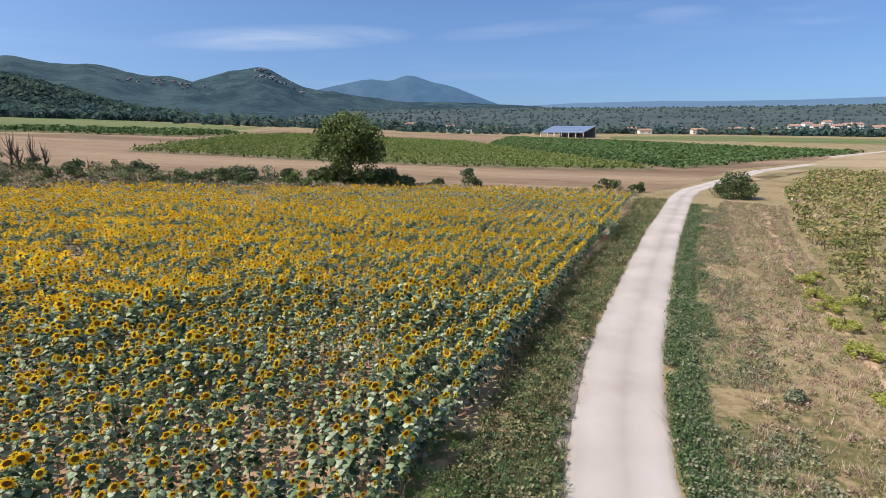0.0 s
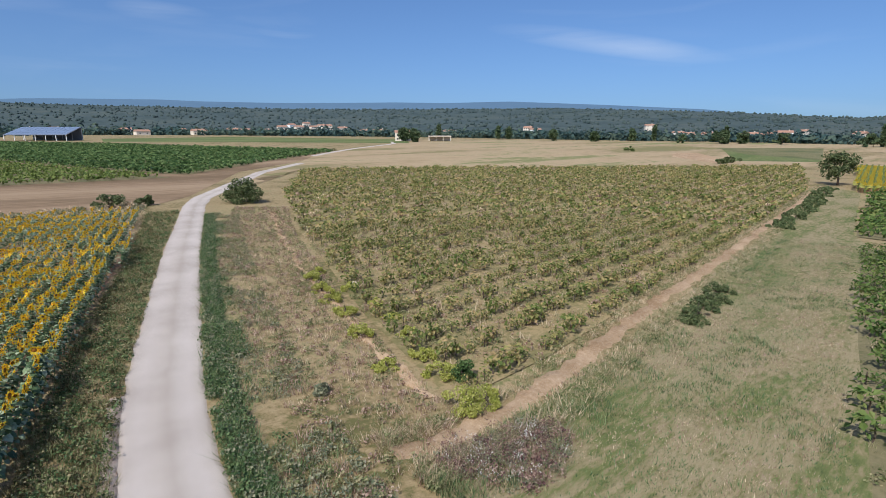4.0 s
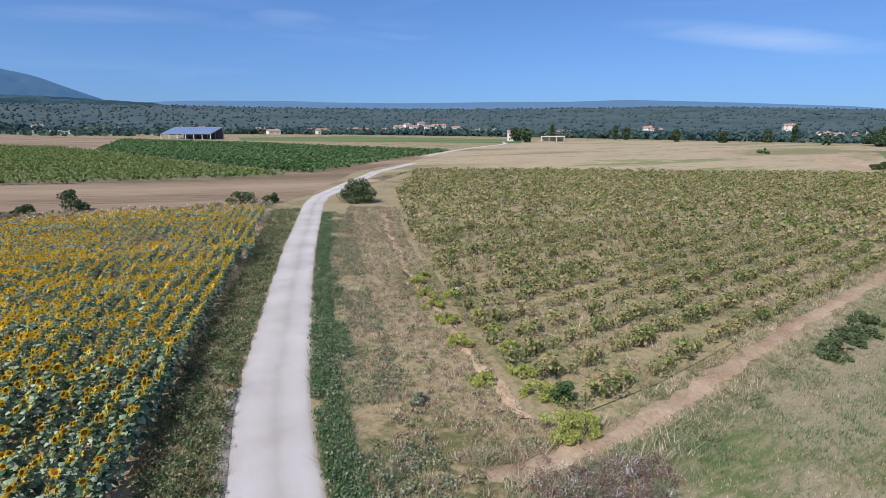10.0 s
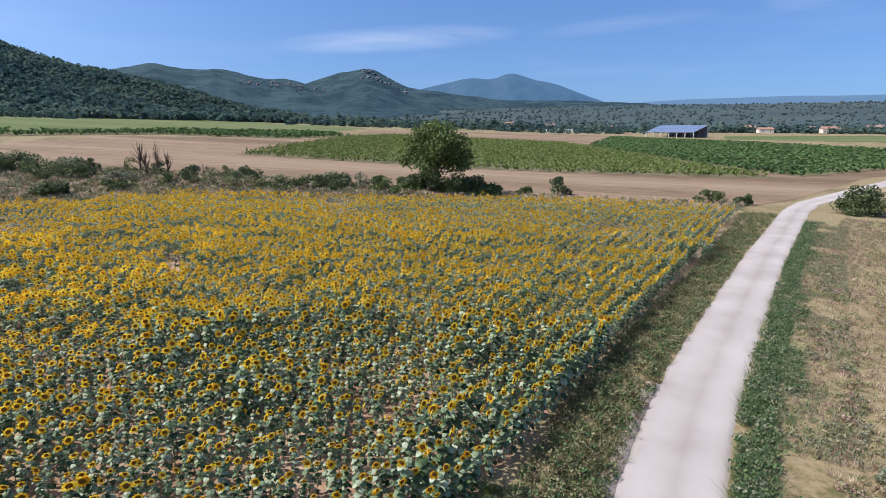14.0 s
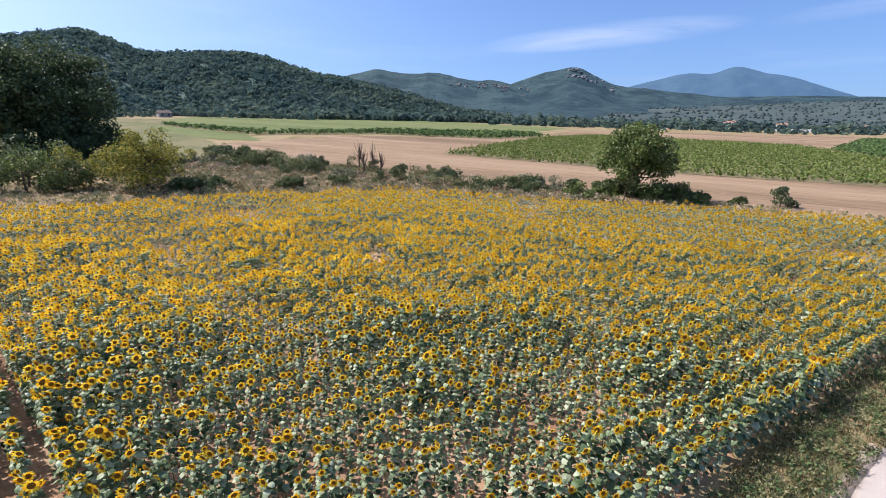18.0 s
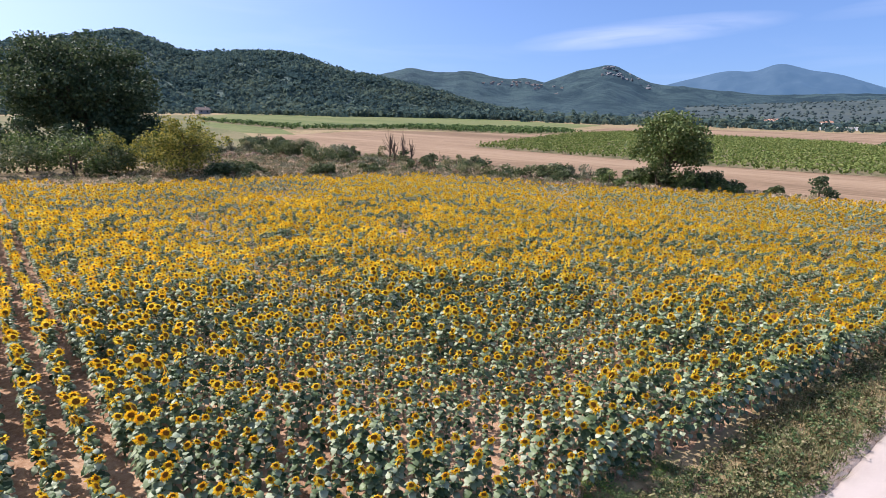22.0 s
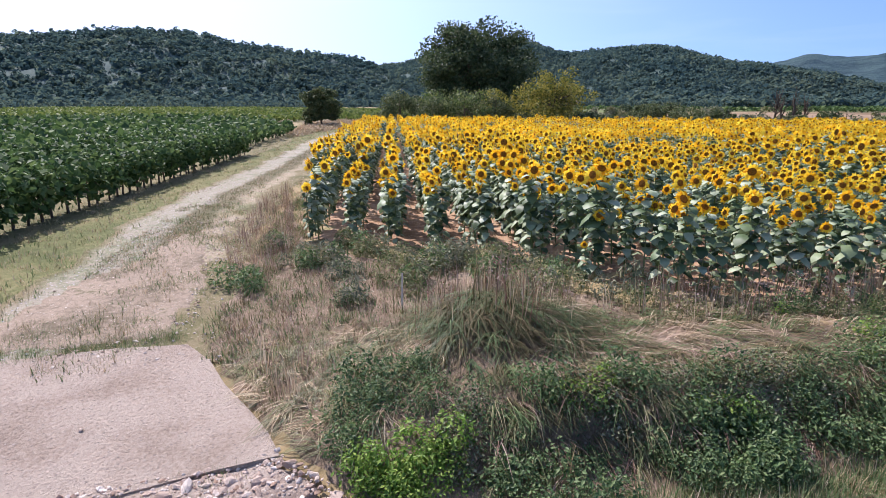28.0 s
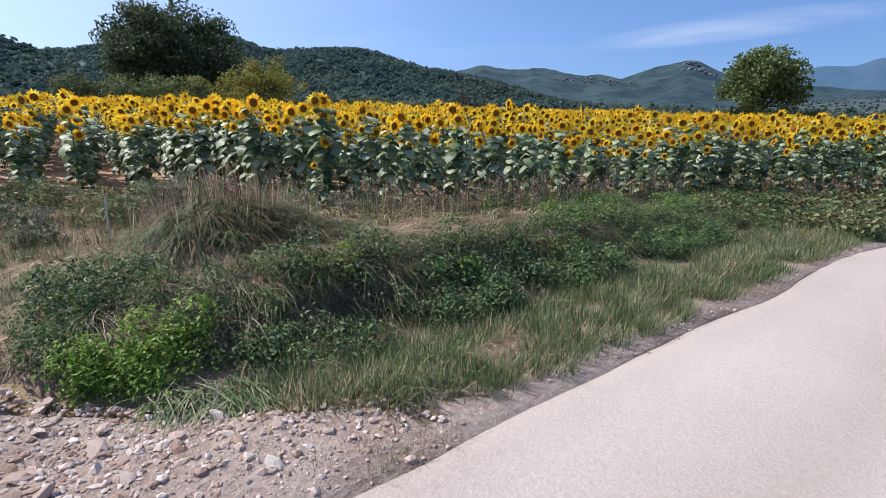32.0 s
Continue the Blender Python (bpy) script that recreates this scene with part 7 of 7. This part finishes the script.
# barn with a solar roof
barn = new("solar_barn")
barn.matrix_basis = pose(80, 428, float(slope_h(80, 428)) - 0.1, 0, 0, facing(80, 428) - 28)
tagged(barn, "open steel barn with a blue solar panel roof", "barn")
BW, BD = 36.0, 20.0
bm = bmesh.new()
pts = [(-BW / 2, -BD / 2, 3.4), (BW / 2, -BD / 2, 3.4), (BW / 2, BD / 2, 8.2), (-BW / 2, BD / 2, 8.2)]
top = [bm.verts.new((x, y, z + 0.25)) for x, y, z in pts]
low = [bm.verts.new(q) for q in pts]
for f in (top, low[::-1], *[(low[i], low[(i + 1) % 4], top[(i + 1) % 4], top[i]) for i in range(4)]):
    bm.faces.new(f)
roof = part("roof", bm, M_STEEL, barn, "grey steel roof deck")
sl = (8.2 - 3.4) / BD
for i in range(12):
    for j in range(4):
        x0, x1 = -BW / 2 + 0.3 + i * (BW - 0.6) / 12, -BW / 2 + 0.1 + (i + 1) * (BW - 0.6) / 12
        y0, y1 = -BD / 2 + 0.3 + j * (BD - 0.6) / 4, -BD / 2 + 0.1 + (j + 1) * (BD - 0.6) / 4
        bm = bmesh.new()
        c = [(x0, y0), (x1, y0), (x1, y1), (x0, y1)]
        t4 = [bm.verts.new((a, b, 3.4 + (b + BD / 2) * sl + 0.36)) for a, b in c]
        l4 = [bm.verts.new((a, b, 3.4 + (b + BD / 2) * sl + 0.26)) for a, b in c]
        for f in (t4, *[(l4[k], l4[(k + 1) % 4], t4[(k + 1) % 4], t4[k]) for k in range(4)]):
            bm.faces.new(f)
        part("solar_panel", bm, M_SOLAR, roof)
for i in range(7):
    for yy, hh in ((-BD / 2 + 0.3, 3.4), (BD / 2 - 0.3, 8.1)):
        xx = -BW / 2 + 0.3 + i * (BW - 0.6) / 6
        boxes("post", [(xx - 0.15, xx + 0.15, yy - 0.15, yy + 0.15, 0, hh)], M_WHITE, barn)
boxes("back_wall", [(-BW / 2 + 6, BW / 2, BD / 2 - 0.2, BD / 2 - 0.05, 0, 8.0)], M_STEEL, barn)

hut = house(math.sin(radians(-58.3)) * 395, math.cos(radians(-58.3)) * 395, 7.5, 6, 2.8, facing(-336, 207) + 20, "low stone hut with a grey roof at the wood's edge", M_OLDWALL, 2, 1.5, 1, M_PALETILE)

# hill village, crags and tall trees in the distance
rng = np.random.default_rng(160)
for k in range(30):
    az = rng.uniform(-31.5, -23.5)
    r = rng.uniform(1230, 1400)
    x, y = math.sin(radians(az)) * r, math.cos(radians(az)) * r
    hs = house(x, y, rng.uniform(4, 6.5), 4.5, rng.uniform(2.2, 3.4), facing(x, y) + rng.uniform(-30, 30), "weathered stone house of a hill village", M_OLDWALL, 3, tiles=M_PALETILE)
    hs.location.z = hill_z(h3, az, r) + 1.0
crag = [mesh_of("crag", *stone_mesh(70 + k, 2), plain("pale_crag_rock_" + "abc"[k], (0.17, 0.17, 0.18), 0.95, 0, 0.25, 0.05)) for k in range(3)]
for k in range(26):
    az, f = rng.uniform(-20.0, -15.4), rng.uniform(0.50, 0.74)
    r = 700 + (2150 - 700) * f
    x, y = math.sin(radians(az)) * r, math.cos(radians(az)) * r
    ob = new("crag", crag[k % 3])
    ob.matrix_basis = Matrix.LocRotScale((x, y, hill_z(hb, az, r) + 1), Euler((rng.normal(0, 0.3), rng.normal(0, 0.3), rng.uniform(0, 6))), (rng.uniform(6, 14), rng.uniform(6, 12), rng.uniform(5, 10)))
    tagged(ob, "pale limestone crag on the rocky hill", "rock")
for k, (az, r, h, w) in enumerate([(45.5, 470, 13, 3.5), (51.5, 470, 12, 4), (52.6, 480, 11, 6), (66.5, 480, 13, 3.5), (64.5, 470, 10, 6), (94.9, 430, 13, 4.5), (95.6, 430, 15, 4.5), (96.2, 432, 22, 5.5), (96.9, 430, 18, 4.5), (97.4, 432, 21, 5.5), (98.2, 430, 13, 5), (99.0, 430, 22.5, 6), (99.7, 430, 17, 4.5), (84.1, 430, 15, 4.5), (72.6, 430, 12, 5), (43.0, 380, 9, 8), (41.9, 400, 10, 9), (57, 440, 9, 8), (61, 440, 8, 8), (74, 440, 9, 9), (90, 440, 10, 8)]):
    tree("poplar_tree", math.sin(radians(az)) * r, math.cos(radians(az)) * r, h, w, 0.25, M_DARKTREE, 170 + k, "tall dark tree in the far tree line", "tree", 0.02, 44, 26, 1.15)

strew("dry_verge", mixed([(W_BIG, 2), (T_TALL, 2), (T_TALL, 6), (T_TALL, 2), (T_TALL, 1)]), spots_in([(-44, 2.6), (-62, 9.8), (-78, 15.5), (-84, 13), (-78, 7), (-66, 5.5), (-52, 2.8)], 1500, 180), 0.7, 1.3, GRASS_MATS, "tall dry brown grass round the bush beside the track", "grass", 180)

strew("scrub_weeds", mixed([(W_BIG, 1), (W_BIG, 4), (W_BIG, 2), (W_BIG, 6), (T_TALL, 2)]), np.concatenate([band(scrub, -2.2, 2.2, 1500, 181), band(scrub, 1.5, 7.0, 700, 182)]), 0.8, 2.0, GRASS_MATS, "tall weeds and brambles in the hedge line", "weeds", 183)
MARGIN = [(-40.5, 40), (-45, 31), (-56, 30), (-78, 48), (-88, 62), (-70, 58), (-56, 62), (-40, 65), (-24, 63), (-12, 66), (-8, 61), (-26, 52.5), (-36.8, 49)]
strew("margin_weeds", mixed([(T_TALL, 6), (T_TALL, 7), (W_BIG, 7), (T_TALL, 2), (W_BIG, 4), (T_TALL, 6)]), thin(spots_in(MARGIN, 5200, 185), 0.35, 2.0, -0.3), 0.7, 1.6, GRASS_MATS, "tall brown and grey weeds in the margin behind the sunflowers", "weeds", 186)
strew("stony_weeds", mixed([(B_LOW, 0), (B_LOW, 1), (B_LOW, 4), (B_LOW, 2)]), scattered([(0.66, 1.2), (0.58, 1.12), (0.5, 0.95), (-0.83, -0.1), (-0.95, 0.05), (-1.14, -0.5), (0.1, 0.75), (-0.3, 0.55)], 0.10, 16, 191), 0.4, 0.9, GRASS_MATS, "low sparse weeds among the stones", "weeds", 192)
strew("track_weeds", mixed([(T_SHORT, 7), (T_SHORT, 1), (B_LOW, 0), (T_SHORT, 7), (B_LOW, 6)]), band(track[10:], -0.42, 0.12, 2400, 193), 0.5, 1.0, GRASS_MATS, "dark dry weeds between the wheel tracks", "weeds", 194)
